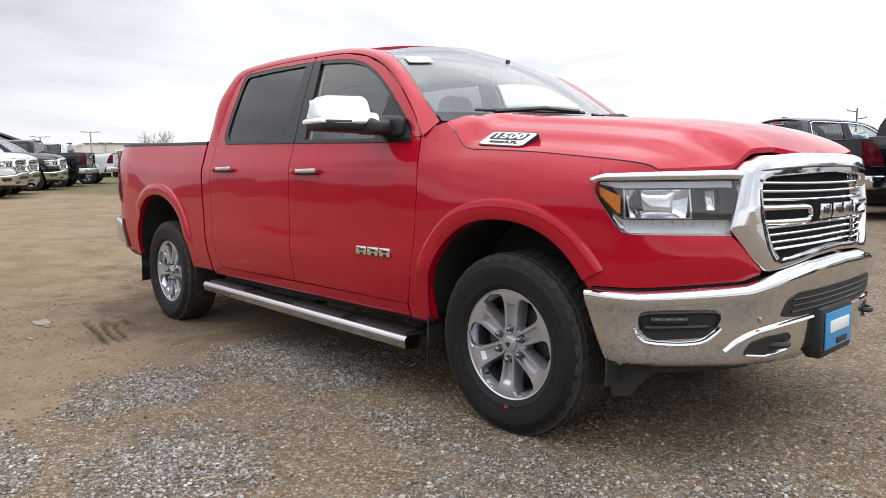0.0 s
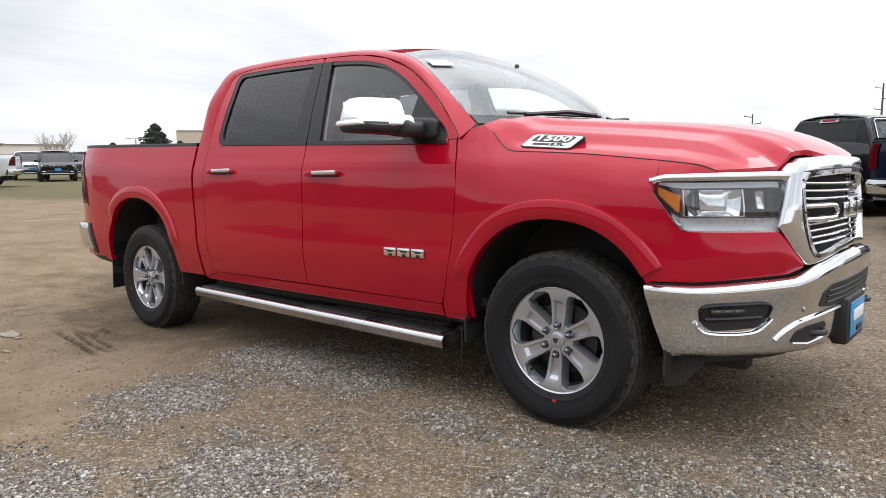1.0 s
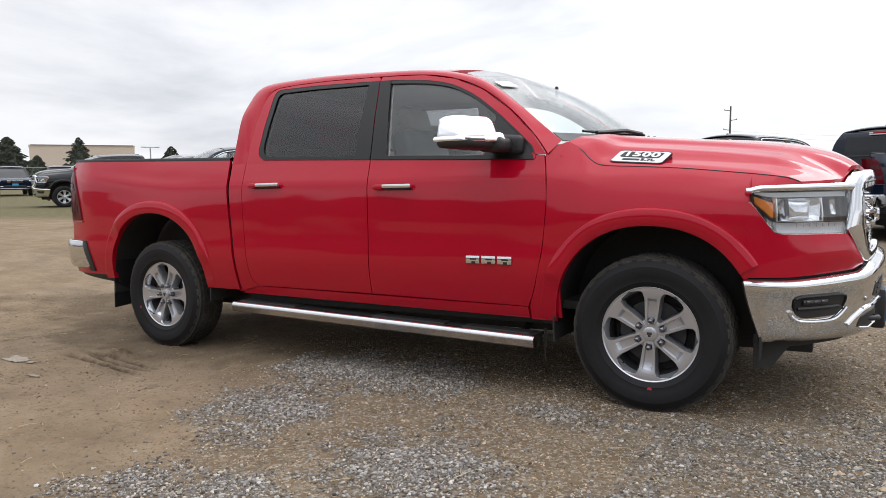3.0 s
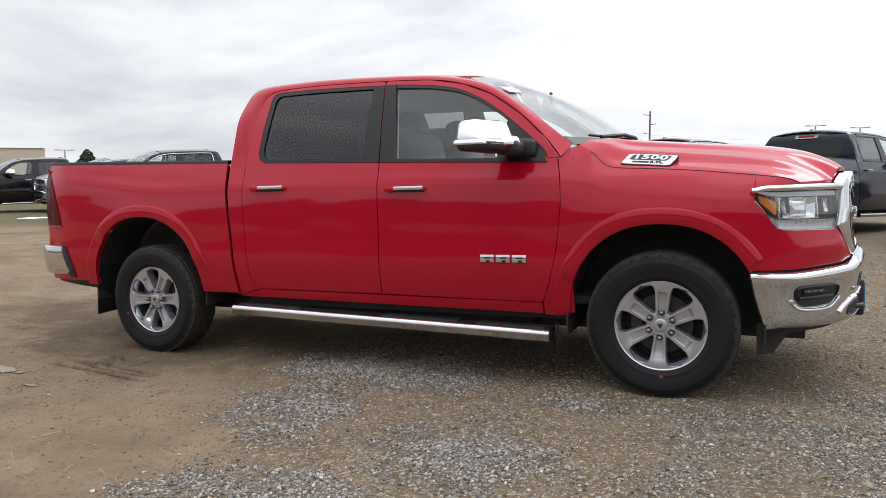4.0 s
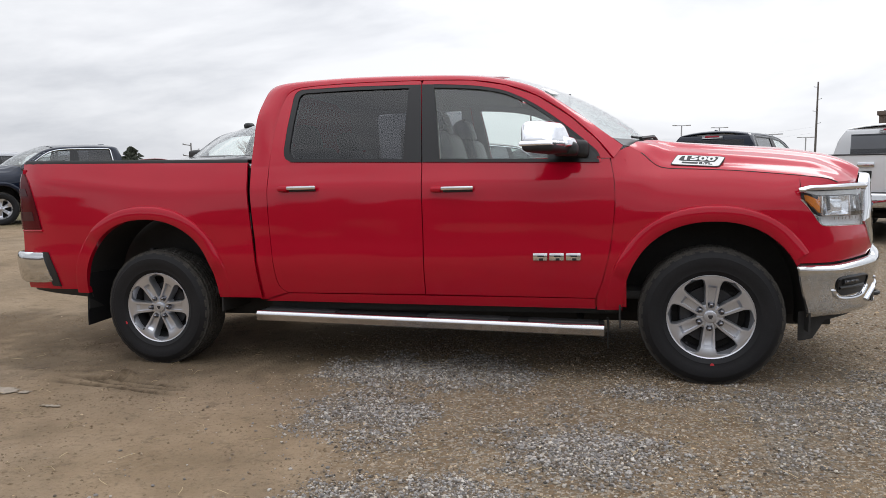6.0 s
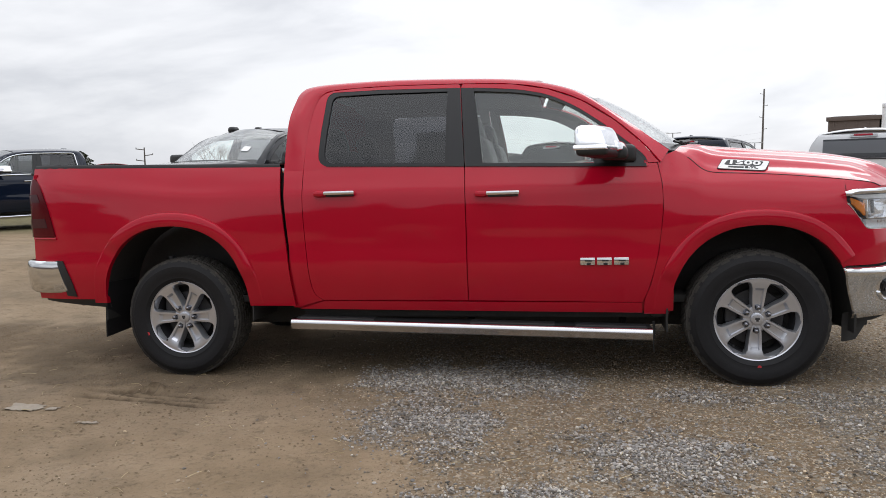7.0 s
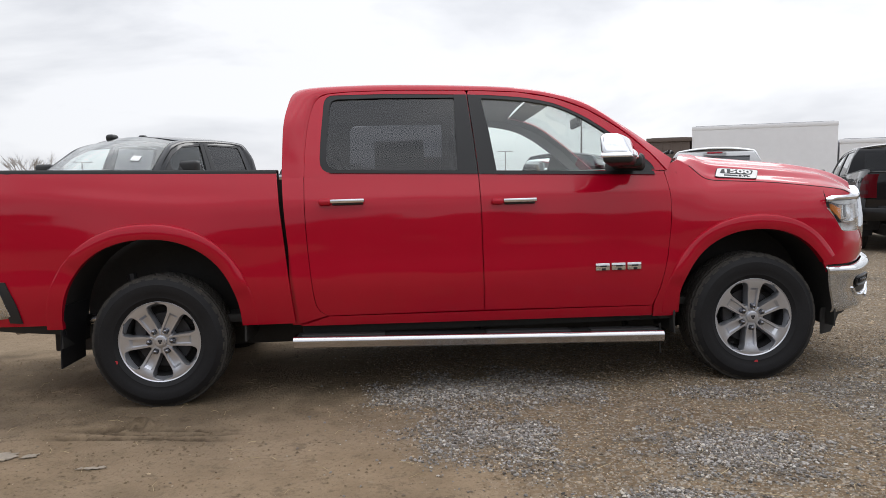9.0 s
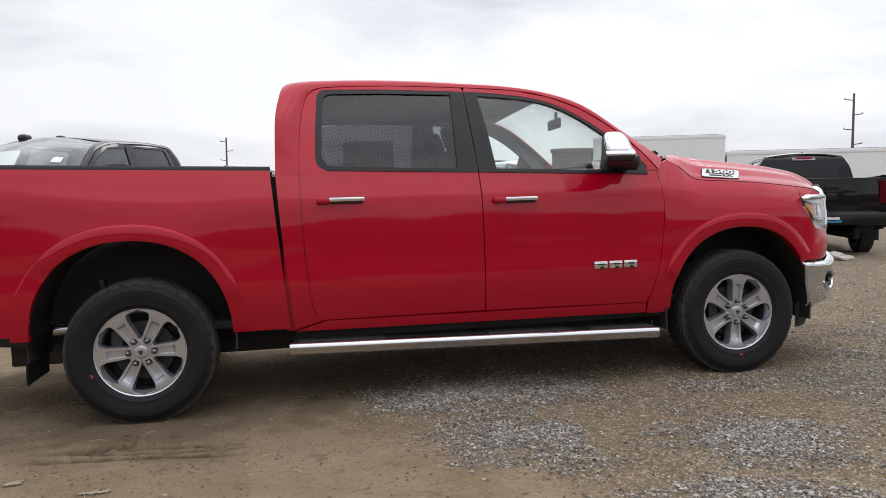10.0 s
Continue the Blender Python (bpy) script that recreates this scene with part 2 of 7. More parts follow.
def add_tube(bm, path, radius, seg=8, taper=None):
    pts = [Vector(p) for p in path]
    rings = []
    for i, p in enumerate(pts):
        d = (pts[min(i + 1, len(pts) - 1)] - pts[max(i - 1, 0)]).normalized()
        side = d.cross(Vector((0, 0, 1)) if abs(d.z) < 0.9 else Vector((1, 0, 0))).normalized()
        up = side.cross(d)
        r = radius if taper is None else radius + (taper - radius) * i / max(1, len(pts) - 1)
        rings.append([bm.verts.new(p + (side * math.cos(a) + up * math.sin(a)) * r) for a in (2 * math.pi * k / seg for k in range(seg))])
    for a, b in zip(rings, rings[1:]):
        for k in range(seg):
            bm.faces.new((a[k], a[(k + 1) % seg], b[(k + 1) % seg], b[k]))
    bm.faces.new(rings[0][::-1])
    bm.faces.new(rings[-1])


def revolve(profile, seg=48, axis="y"):
    """A ring turned about the y axis from (radius, y) pairs; a closed profile gives a closed ring."""
    bm = bmesh.new()
    rows = [[(r * math.cos(a), y, r * math.sin(a)) for r, y in profile] for a in (2 * math.pi * k / seg for k in range(seg))]
    v = [[bm.verts.new(p) for p in r] for r in rows]
    m = len(profile)
    for i in range(seg):
        for j in range(m - 1):
            bm.faces.new((v[i][j], v[i][j + 1], v[(i + 1) % seg][j + 1], v[(i + 1) % seg][j]))
    bmesh.ops.recalc_face_normals(bm, faces=bm.faces)
    return bm


def plate(outline, y_of, side, hole=None, thick=0.012, out=0.0):
    """A plate on the truck's flank from an outline of (x, z), with an optional hole; y_of gives the half width."""
    bm = bmesh.new()
    for loop in [outline] + ([hole] if hole is not None else []):
        vs = [bm.verts.new((x, side * (y_of(x, z) + out), z)) for x, z in loop]
        for i in range(len(vs)):
            bm.edges.new((vs[i], vs[(i + 1) % len(vs)]))
    bmesh.ops.triangle_fill(bm, edges=bm.edges[:], use_beauty=True)
    faces = bm.faces[:]
    ext = bmesh.ops.extrude_face_region(bm, geom=faces)
    bmesh.ops.translate(bm, verts=[g for g in ext["geom"] if isinstance(g, bmesh.types.BMVert)], vec=(0, -side * thick, 0))
    bmesh.ops.recalc_face_normals(bm, faces=bm.faces)
    return bm


def row_fill(outline, y_of, side, rows=22, cols=24, inset=0.0, thick=0.004):
    """A smooth pane on the flank that fills an outline of (x, z)."""
    o = np.array(outline)
    z0, z1 = o[:, 1].min() + 1e-4, o[:, 1].max() - 1e-4
    out = []
    for z in np.linspace(z0, z1, rows):
        xs = []
        for (xa, za), (xb, zb) in zip(o, np.roll(o, -1, 0)):
            if (za - z) * (zb - z) <= 0 and za != zb:
                xs.append(xa + (z - za) / (zb - za) * (xb - xa))
        a, b = min(xs), max(xs)
        out.append([(x, side * (y_of(x, z) - inset), z) for x in np.linspace(a, b, cols)])
    return shell(out, (0, -side * thick, 0))


def rounded(points, r, seg=4):
    """An outline of (x, z) with its corners rounded; r may be one number or one for each corner."""
    out, n = [], len(points)
    for i, p in enumerate(points):
        p, a, b = Vector(p), Vector(points[i - 1]), Vector(points[(i + 1) % n])
        k = r[i] if isinstance(r, (list, tuple)) else r
        da, db = (a - p), (b - p)
        k = min(k, da.length * 0.48, db.length * 0.48)
        if k < 1e-4:
            out.append(tuple(p))
            continue
        s, e = p + da.normalized() * k, p + db.normalized() * k
        for j in range(seg + 1):
            t = j / seg
            out.append(tuple(s * (1 - t) ** 2 + p * 2 * t * (1 - t) + e * t ** 2))
    return out


# ---- the red pickup truck: x ahead, y to its left, wheels at x = 0 and 3.672 ----
def thing(name, m, label, category, group=""):
    ob = new(name)
    ob.empty_display_size = 0.2
    ob.matrix_world = m
    return tagged(ob, label, category, group)


truck = thing("pickup_truck", LEVEL, "glossy red crew cab pickup truck with chrome bumpers parked on gravel", "truck")
FLANK = smooth_curve([(0.38, 0.955), (0.45, 0.985), (0.52, 1.004), (0.60, 1.020), (0.67, 1.0305), (0.73, 1.0345), (0.78, 1.0335), (0.84, 1.0305), (0.90, 1.0295), (0.98, 1.0295), (1.06, 1.0290), (1.13, 1.0270), (1.18, 1.0230), (1.215, 1.0160),
                      (1.26, 1.0000), (1.33, 0.977), (1.40, 0.951), (1.46, 0.92)], 300)
PLAN = smooth_curve([(3.95, 1.036), (4.05, 1.03), (4.14, 1.015), (4.22, 0.995), (4.30, 0.952), (4.37, 0.893), (4.455, 0.80), (4.53, 0.705), (4.565, 0.65), (4.604, 0.56),
                     (4.632, 0.42), (4.652, 0.25), (4.66, 0.0)], 400)
PLAN_LEN = np.r_[0, np.cumsum(np.linalg.norm(np.diff(PLAN, axis=0), axis=1))]
FRONT = PLAN_LEN[-1]


def flank(x, z):
    k = min(1.0, max(0.0, (0.35 - x) / 1.4))
    drop = 0.10 * k * k * (3 - 2 * k) * min(1.0, max(0.0, (z - 0.95) / 0.2))
    w = float(np.interp(z - drop, FLANK[:, 0], FLANK[:, 1]))
    if x > 3.95:
        w += float(np.interp(x, PLAN[:, 0], PLAN[:, 1])) - 1.036
    if x < -0.7:
        w -= 0.10 * ((-0.7 - x) / 0.5) ** 2.2
    # slightly crowned along its length, fuller over the wheels
    w -= 0.009 * ((x - 1.6) / 2.2) ** 2
    for xc in (-0.03, 3.677):
        w += 0.017 * math.exp(-((x - xc) / (0.36 if x > 3.7 else 0.48)) ** 2 - ((z - 0.98) / 0.14) ** 2)
    return w


def s_at_x(x):
    return float(np.interp(x, PLAN[:, 0], PLAN_LEN))


def s_at_y(y):
    return float(np.interp(-y, -PLAN[:, 1], PLAN_LEN))


def nose(s, z, side, out=0.0):
    """A point on the truck's front corner: s metres along its plan from the flank to the middle."""
    x, y = np.interp(s, PLAN_LEN, PLAN[:, 0]), np.interp(s, PLAN_LEN, PLAN[:, 1])
    e = 0.01
    tx = np.interp(s + e, PLAN_LEN, PLAN[:, 0]) - np.interp(s - e, PLAN_LEN, PLAN[:, 0])
    ty = np.interp(s + e, PLAN_LEN, PLAN[:, 1]) - np.interp(s - e, PLAN_LEN, PLAN[:, 1])
    k = math.hypot(tx, ty)
    nx, ny = -ty / k, tx / k
    f = max(0.0, 1 - s / 0.5)
    o = out + (float(np.interp(z, FLANK[:, 0], FLANK[:, 1])) - 1.034) * f
    lean = 0.12 * max(0.0, z - 1.0) * (1 - f)
    return Vector((x + nx * o - lean, side * (y + ny * o), z))


def nose_strip(s0, s1, low, high, side, out, n=24, m=8, thick=0.012):
    """A shell on the front between two heights, each a number or a function of s."""
    rows = []
    for s in np.linspace(s0, s1, n):
        a, b = (low(s) if callable(low) else low), (high(s) if callable(high) else high)
        rows.append([nose(s, z, side, out(s, (z - a) / max(b - a, 1e-6)) if callable(out) else out) for z in np.linspace(a, b, m)])
    return shell(rows, lambda p: (Vector((2.6, 0, p.z)) - p).normalized() * thick)


ARCH_P = 2.2


def arch(x, xc, a, zb, h, p=ARCH_P):
    u = abs(x - xc) / a
    return zb + h * (1 - u ** p) ** (1 / p) if u < 1 else zb


REAR_ARCH, FRONT_ARCH = (-0.026, 0.530, 0.47, 0.546), (3.677, 0.502, 0.41, 0.540)


def columns(x0, x1, arch_par, extra=()):
    """Places along x, close together at the arch's steep ends."""
    xc, a = arch_par[0], arch_par[1]
    xs = set(np.linspace(x0, x1, 26)) | {xc + a * math.sin(t) for t in np.linspace(-math.pi / 2, math.pi / 2, 49)} | set(extra)
    xs |= {xc - a - 0.001, xc + a + 0.001}
    return sorted(x for x in xs if x0 <= x <= x1)


def flank_panel(xs, low, high, side, y_of=flank, rows=26, thick=0.012):
    grid = []
    for x in xs:
        a, b = low(x), high(x)
        grid.append([(x, side * y_of(x, z), z) for z in np.linspace(a, b, rows)])
    return shell(grid, (0, -side * thick, 0))


def ruled(left, right, side, y_of=flank, rows=34, cols=30, thick=0.012, out=0.0):
    a, b = smooth_curve(left, rows), smooth_curve(right, rows)
    grid = [[(x, side * (y_of(x, z) + out), z) for x, z in zip(np.linspace(p[0], q[0], cols), np.linspace(p[1], q[1], cols))] for p, q in zip(a, b)]
    return shell(grid, (0, -side * thick, 0))


def house(x, z):
    """Half width of the cab's side above the belt line."""
    d = max(0.0, z - 1.36)
    return 0.9665 - 0.30 * d - 0.15 * d * d + 0.35 * max(0.0, 1.36 - z)


def belt(x):
    """Lower edge of the black trim under the side windows."""
    return 1.374 - 0.0345 * (x - 1.083)


def flare(arch_par, side, t0, t1, f0, f1):
    """The lip that stands proud round a wheel opening, sinking into the panel past the angles f0 and f1."""
    xc, a, zb, h = arch_par
    rows = []
    for t in np.linspace(t0, t1, 72):
        c, s = math.cos(t), math.sin(t)
        p = ARCH_P
        ux, uz = math.copysign(abs(c) ** (2 / p), c), max(0.0, s) ** (2 / p)
        nx, nz = math.copysign(abs(c) ** (2 - 2 / p), c) / a, max(0.0, s) ** (2 - 2 / p) / h
        k = math.hypot(nx, nz)
        nx, nz = nx / k, nz / k
        x, z = xc + a * ux, zb + h * uz
        fade = max(0.0, min(1.0, (t - f0) / 0.16, (f1 - t) / 0.16))
        fade = fade * fade * (3 - 2 * fade)
        row = []
        for d, o in ((0.0, -0.035), (0.0, -0.01), (0.0, 0.010), (0.010, 0.015), (0.05, 0.017), (0.080, 0.016), (0.088, 0.012), (0.093, 0.0), (0.094, -0.02)):
            d2 = d * 1.0
            row.append((x + nx * d2, side * (flank(x + nx * d2, z + nz * d2) + (o * fade + 0.0015 if o > 0 else o)), z + nz * d2))
        rows.append(row)
    bm = bmesh.new()
    add_grid(bm, rows)
    bmesh.ops.recalc_face_normals(bm, faces=bm.faces)
    return bm


def rail(x):
    return 1.436 - 0.0285 * (x + 1.06)


def bed_edge(z):
    return 0.742 + (1.385 - z) * 0.088


SHUT = smooth_curve([(3.22, 0.905, 1.396), (3.295, 0.918, 1.352), (3.34, 0.930, 1.308), (3.385, 0.942, 1.274), (3.45, 0.950, 1.259), (3.60, 0.953, 1.250), (3.80, 0.952, 1.236), (4.0, 0.940, 1.215), (4.18, 0.921, 1.194), (4.29, 0.902, 1.177), (4.345, 0.889, 1.155)], 60)


def shut_z(x):
    return float(np.interp(x, np.r_[3.10, SHUT[:, 0]], np.r_[1.345, SHUT[:, 2]]))


def shut_y(x):
    return float(np.interp(x, np.r_[3.10, SHUT[:, 0]], np.r_[0.968, SHUT[:, 1]]))


def fender_y(x, z):
    top = shut_z(x)
    w = flank(x, z)
    if z > 1.0:
        w -= (flank(x, top) - shut_y(x)) * ((z - 1.0) / (top - 1.0)) ** 2
    return w


DOOR_REAR_L = [(1.020, 0.515), (0.970, 0.55), (0.946, 0.62), (0.927, 0.80), (0.912, 1.05), (0.906, 1.354)]
DOOR_B = [(1.971, 0.513), (1.971, 0.80), (1.969, 1.10), (1.963, 1.334)]
DOOR_F = [(3.022, 0.500), (3.062, 0.60), (3.110, 0.80), (3.138, 1.05), (3.134, 1.20), (3.112, 1.326)]
UP_IN = [(0.906, 1.354), (0.910, 1.50), (0.922, 1.64), (0.942, 1.75), (0.966, 1.822), (1.0, 1.862), (1.05, 1.880), (1.20, 1.890), (1.5, 1.892), (1.92, 1.880), (2.25, 1.860), (2.48, 1.814), (2.68, 1.731), (2.88, 1.594), (3.04, 1.444), (3.132, 1.332)]
UP_OUT = [(0.774, 0.9674, 1.354), (0.7745, 0.9545, 1.395), (0.776, 0.9225, 1.50), (0.783, 0.868, 1.68), (0.803, 0.80, 1.80), (0.835, 0.74, 1.888), (0.92, 0.70, 1.925), (1.2, 0.69, 1.936), (1.5, 0.69, 1.934),
          (1.94, 0.69, 1.916), (2.24, 0.695, 1.894), (2.47, 0.722, 1.855), (2.67, 0.768, 1.784), (2.885, 0.826, 1.638), (3.06, 0.880, 1.500), (3.185, 0.912, 1.402)]
G = 0.003


def shift(points, d):
    return [(x + d, z) for x, z in points]


REAR_TOP = [(0.906 + G, 1.354), (0.910 + G, 1.50), (0.922 + G, 1.64), (0.944, 1.748), (0.969, 1.819), (1.003, 1.858), (1.052, 1.876), (1.20, 1.886), (1.5, 1.888), (1.919, 1.876), (1.941, 1.6), (1.960, 1.334)]
REAR_WIN = rounded([(0.998, 1.377), (1.008, 1.60), (1.030, 1.867), (1.40, 1.868), (1.853, 1.853), (1.848, 1.60), (1.842, 1.348)], [0.085, 0.0, 0.06, 0.0, 0.012, 0.0, 0.012])
REAR_GLASS = rounded([(1.036, 1.396), (1.047, 1.60), (1.066, 1.840), (1.40, 1.842), (1.842, 1.832), (1.840, 1.60), (1.838, 1.366)], [0.085, 0.0, 0.05, 0.0, 0.008, 0.0, 0.008])
FRONT_TOP = [(1.966, 1.334), (1.947, 1.6), (1.925, 1.876), (2.25, 1.856), (2.475, 1.810), (2.675, 1.727), (2.873, 1.590), (3.032, 1.442), (3.120, 1.330)]
FRONT_WIN = rounded([(2.078, 1.340), (2.045, 1.60), (1.999, 1.848), (2.121, 1.838), (2.298, 1.819), (2.471, 1.780), (2.640, 1.696), (2.804, 1.578), (2.963, 1.444), (3.043, 1.370), (3.066, 1.306)],
                    [0.012, 0.0, 0.015, 0.05, 0.06, 0.08, 0.08, 0.08, 0.05, 0.03, 0.02])
FRONT_GLASS = rounded([(2.074, 1.358), (2.041, 1.60), (2.003, 1.824), (2.121, 1.816), (2.297, 1.798), (2.468, 1.762), (2.632, 1.680), (2.795, 1.562), (2.952, 1.428), (3.025, 1.360), (3.040, 1.328)],
                      [0.008, 0.0, 0.015, 0.05, 0.06, 0.08, 0.08, 0.08, 0.05, 0.02, 0.01])


def grow(outline, d):
    """An outline drawn inwards by about d towards its middle."""
    o = np.array(outline)
    c = o.mean(0)
    half = (o.max(0) - o.min(0)) / 2
    return [tuple(c + (p - c) * (1 - d / half)) for p in o]


PAINTED = []
for side in (-1, 1):
    red = []
    # bed side with its wheel opening, rail cap and rear corner
    xs = columns(-1.135, 0.90, REAR_ARCH)
    grid = []
    for x in xs:
        low = arch(x, *REAR_ARCH) if abs(x - REAR_ARCH[0]) < REAR_ARCH[1] else (0.475 if x > 0 else 0.52)
        grid.append([(min(x, bed_edge(z)), side * flank(x, z), z) for z in np.linspace(low, rail(min(x, 0.745)), 26)])
    red.append(part("bed_side", shell(grid, (0, -side * 0.014, 0)), RED, truck))
    red.append(part("fender_flare", flare(REAR_ARCH, side, 0.03, math.pi - 0.03, 0.26, math.pi - 0.66), RED, truck))
    part("rail_cap", shell([[(x, side * (flank(x, rail(x)) - 0.002 + o), rail(x) + h) for o, h in ((0.003, -0.012), (0.003, 0.012), (-0.004, 0.021), (-0.075, 0.021), (-0.08, 0.0))]
                            for x in np.linspace(-1.12, 0.742, 20)], (0, -side * 0.001, -0.006)), PLASTIC, truck, "black plastic bed rail cap")
    # cab
    red.append(part("rear_door", ruled(shift(DOOR_REAR_L, G), shift(DOOR_B, -G), side), RED, truck))
    red.append(part("front_door", ruled(shift(DOOR_B, G), shift(DOOR_F, -G), side), RED, truck))
    red.append(part("cab_corner", ruled([(0.848, 0.47), (0.825, 0.70), (0.794, 1.05), (0.774, 1.360)], shift(DOOR_REAR_L, -0.4 * G), side), RED, truck))
    red.append(part("rocker_panel", ruled([(0.850, 0.455), (1.03, 0.510)], [(3.02, 0.432), (3.016, 0.496)], side, rows=6), RED, truck))
    inner = [(x, house(x, z), z) for x, z in UP_IN]
    a, b = smooth_curve(inner, 120), smooth_curve(UP_OUT, 120)
    rows = []
    for p, q in zip(a, b):
        p, q = Vector(p), Vector(q)
        up = min(1.0, max(0.0, (p.z - 1.45) / 0.25))
        out = Vector((-0.003, 0.006 + 0.006 * up, 0.012 * up)) * min(1.0, max(0.0, (p.z - 1.352) / 0.15))
        row = []
        for t in np.linspace(0, 1, 7):
            r = p.lerp(q, t) + out * (4 * t * (1 - t))
            row.append((r.x, side * r.y, r.z))
        rows.append(row)
    centre = Vector((1.9, 0, 1.4))
    lining = []
    for p, q in zip(a[8:-6:2], b[8:-6:2]):
        p, q = Vector(p), Vector(q)
        row = []
        for t in np.linspace(-0.22, 1.15, 6):
            c = p.lerp(q, t)
            c = c + (centre - c).normalized() * 0.03
            row.append((c.x, side * c.y, c.z))
        lining.append(row)
    part("pillar_liner", shell(lining, lambda p: (Vector((1.9, 0, 1.4)) - p).normalized() * 0.004), HEADLINER, truck, "grey pillar and roof edge lining")
    red.append(part("roof_rail", shell(rows, lambda p: (Vector((1.9, 0, 1.4)) - p).normalized() * 0.012), RED, truck))
    for nm, top, win, clear, pane in (("rear_door", REAR_TOP, REAR_WIN, REAR_GLASS, PRIVACY), ("front_door", FRONT_TOP, FRONT_WIN, FRONT_GLASS, GLASS)):
        door = red[2] if nm == "rear_door" else red[3]
        fr = part("window_frame", plate(rounded(top, [0.0] + [0.02] * (len(top) - 2) + [0.0]), house, side, win), RED, door)
        red.append(fr)
        part("window_trim", plate(win, house, side, clear, 0.016, -0.002), GLOSS_BLACK, door, "black window trim")
        pn = part("window_pane", row_fill(grow(clear, -0.008), house, side, 24, 30, 0.012), pane, door, "dark tinted window glass" if pane is PRIVACY else "clear window glass")
        pn.visible_shadow = False
    # black pillar between the doors, the belt strips and the mirror's corner
    part("pillar_cover", plate([(1.836, 1.352), (1.837, 1.60), (1.839, 1.853), (1.9185, 1.850), (1.9405, 1.60), (1.9598, 1.345)], house, side, None, 0.012, 0.004), GLOSS_BLACK, red[2], "black pillar cover")
    part("pillar_cover", plate([(1.9662, 1.345), (1.9475, 1.60), (1.9255, 1.850), (2.004, 1.846), (2.045, 1.60), (2.078, 1.340)], house, side, None, 0.012, 0.004), GLOSS_BLACK, red[3], "black pillar cover")
    part("belt_strip", plate([(1.06, belt(1.06)), (1.957, belt(1.957)), (1.957, belt(1.957) + 0.021), (1.07, belt(1.07) + 0.021)], house, side, None, 0.01, 0.006), GLOSS_BLACK, red[2], "black belt strip")
    part("belt_strip", plate([(1.9685, belt(1.9685)), (3.05, belt(3.05)), (3.045, belt(3.05) + 0.021), (1.9685, belt(1.9685) + 0.021)], house, side, None, 0.01, 0.006), GLOSS_BLACK, red[3], "black belt strip")
    part("mirror_corner", plate(rounded([(2.745, 1.335), (2.795, 1.563), (2.82, 1.545), (2.952, 1.430), (3.024, 1.362), (3.040, 1.328)], 0.008), house, side, None, 0.012, 0.002), PLASTIC, red[3], "black mirror mounting corner")
    # fender with its wheel opening
    xs = columns(3.03, 4.345, FRONT_ARCH, (3.14, 4.145, 4.165, 4.235))
    grid = []
    for x in xs:
        if x < FRONT_ARCH[0] - FRONT_ARCH[1]:
            low = 0.425
        elif x < 4.135:
            low = max(arch(x, *FRONT_ARCH), 0.42)
        elif x < 4.165:
            low = 1.118
        else:
            low = 1.128
        col = []
        for z in np.linspace(low, shut_z(max(x, 3.13)), 26):
            edge = float(np.interp(z, [p[1] for p in DOOR_F], [p[0] for p in DOOR_F])) + G
            xx = max(x, edge) if z > 0.5 else max(x, 3.028)
            col.append((xx, side * fender_y(xx, z), z))
        grid.append(col)
    red.append(part("front_fender", shell(grid, (0, -side * 0.014, 0)), RED, truck))
    red.append(part("fender_flare", flare(FRONT_ARCH, side, 0.585, math.pi - 0.05, 0.40, math.pi - 0.32), RED, truck))

    # lower corner of the front between headlamp and bumper
    s0, s1 = s_at_x(4.128), s_at_y(0.590)

    def lamp_low(s):
        return float(np.interp(s, [s_at_x(4.135), s_at_x(4.235), s_at_x(4.26), s_at_y(0.72), s_at_y(0.70), s_at_y(0.64), s_at_y(0.585)], [1.085, 0.930, 0.912, 0.905, 0.905, 0.852, 0.776]))

    def bumper_top(s):
        return float(np.interp(s, [0, s_at_x(4.14), s_at_x(4.30), s_at_y(0.65), s_at_y(0.5), s_at_y(0.3), FRONT], [0.695, 0.698, 0.700, 0.722, 0.758, 0.785, 0.795]))

    def fascia_top(s):
        return max(lamp_low(s), bumper_top(s) + 0.016)

    def fascia_out(s, t):
        """Flush with the fender where they meet, fuller towards the middle."""
        z = bumper_top(s) + 0.010 + (fascia_top(s) - bumper_top(s) - 0.010) * t
        meet = fender_y(4.128, z) - abs(nose(s0, z, side).y)
        f = max(0.0, 1 - (s - s0) / 0.28)
        return 0.001 + meet * f * f * (3 - 2 * f) + (0.004 + 0.014 * math.sin(math.pi * t)) * min(1, (s - s0) / 0.35) ** 2

    red.append(part("front_fascia", nose_strip(s0, s1, lambda s: bumper_top(s) + 0.010, fascia_top, side, fascia_out, 40, 16), RED, truck))

    # headlamp
    def lamp_bottom(s):
        return max(lamp_low(s), 0.902) if s > s_at_x(4.3) else lamp_low(s)

    def lamp_top(s):
        return float(np.interp(s, [s_at_x(4.135), s_at_x(4.17), s_at_y(0.7), s_at_y(0.64)], [1.092, 1.110, 1.112, 1.108]))

    def lamp_end(z):
        return s_at_y(0.725 - (z - 0.90) * 0.27)

    lamp = part("headlamp", nose_strip(s_at_x(4.15), s_at_y(0.645), lambda s: lamp_bottom(s) - 0.004, lamp_top, side, -0.05, 26, 8, 0.006), LAMP_HOUSE, truck, "headlamp with clear lens and amber corner")

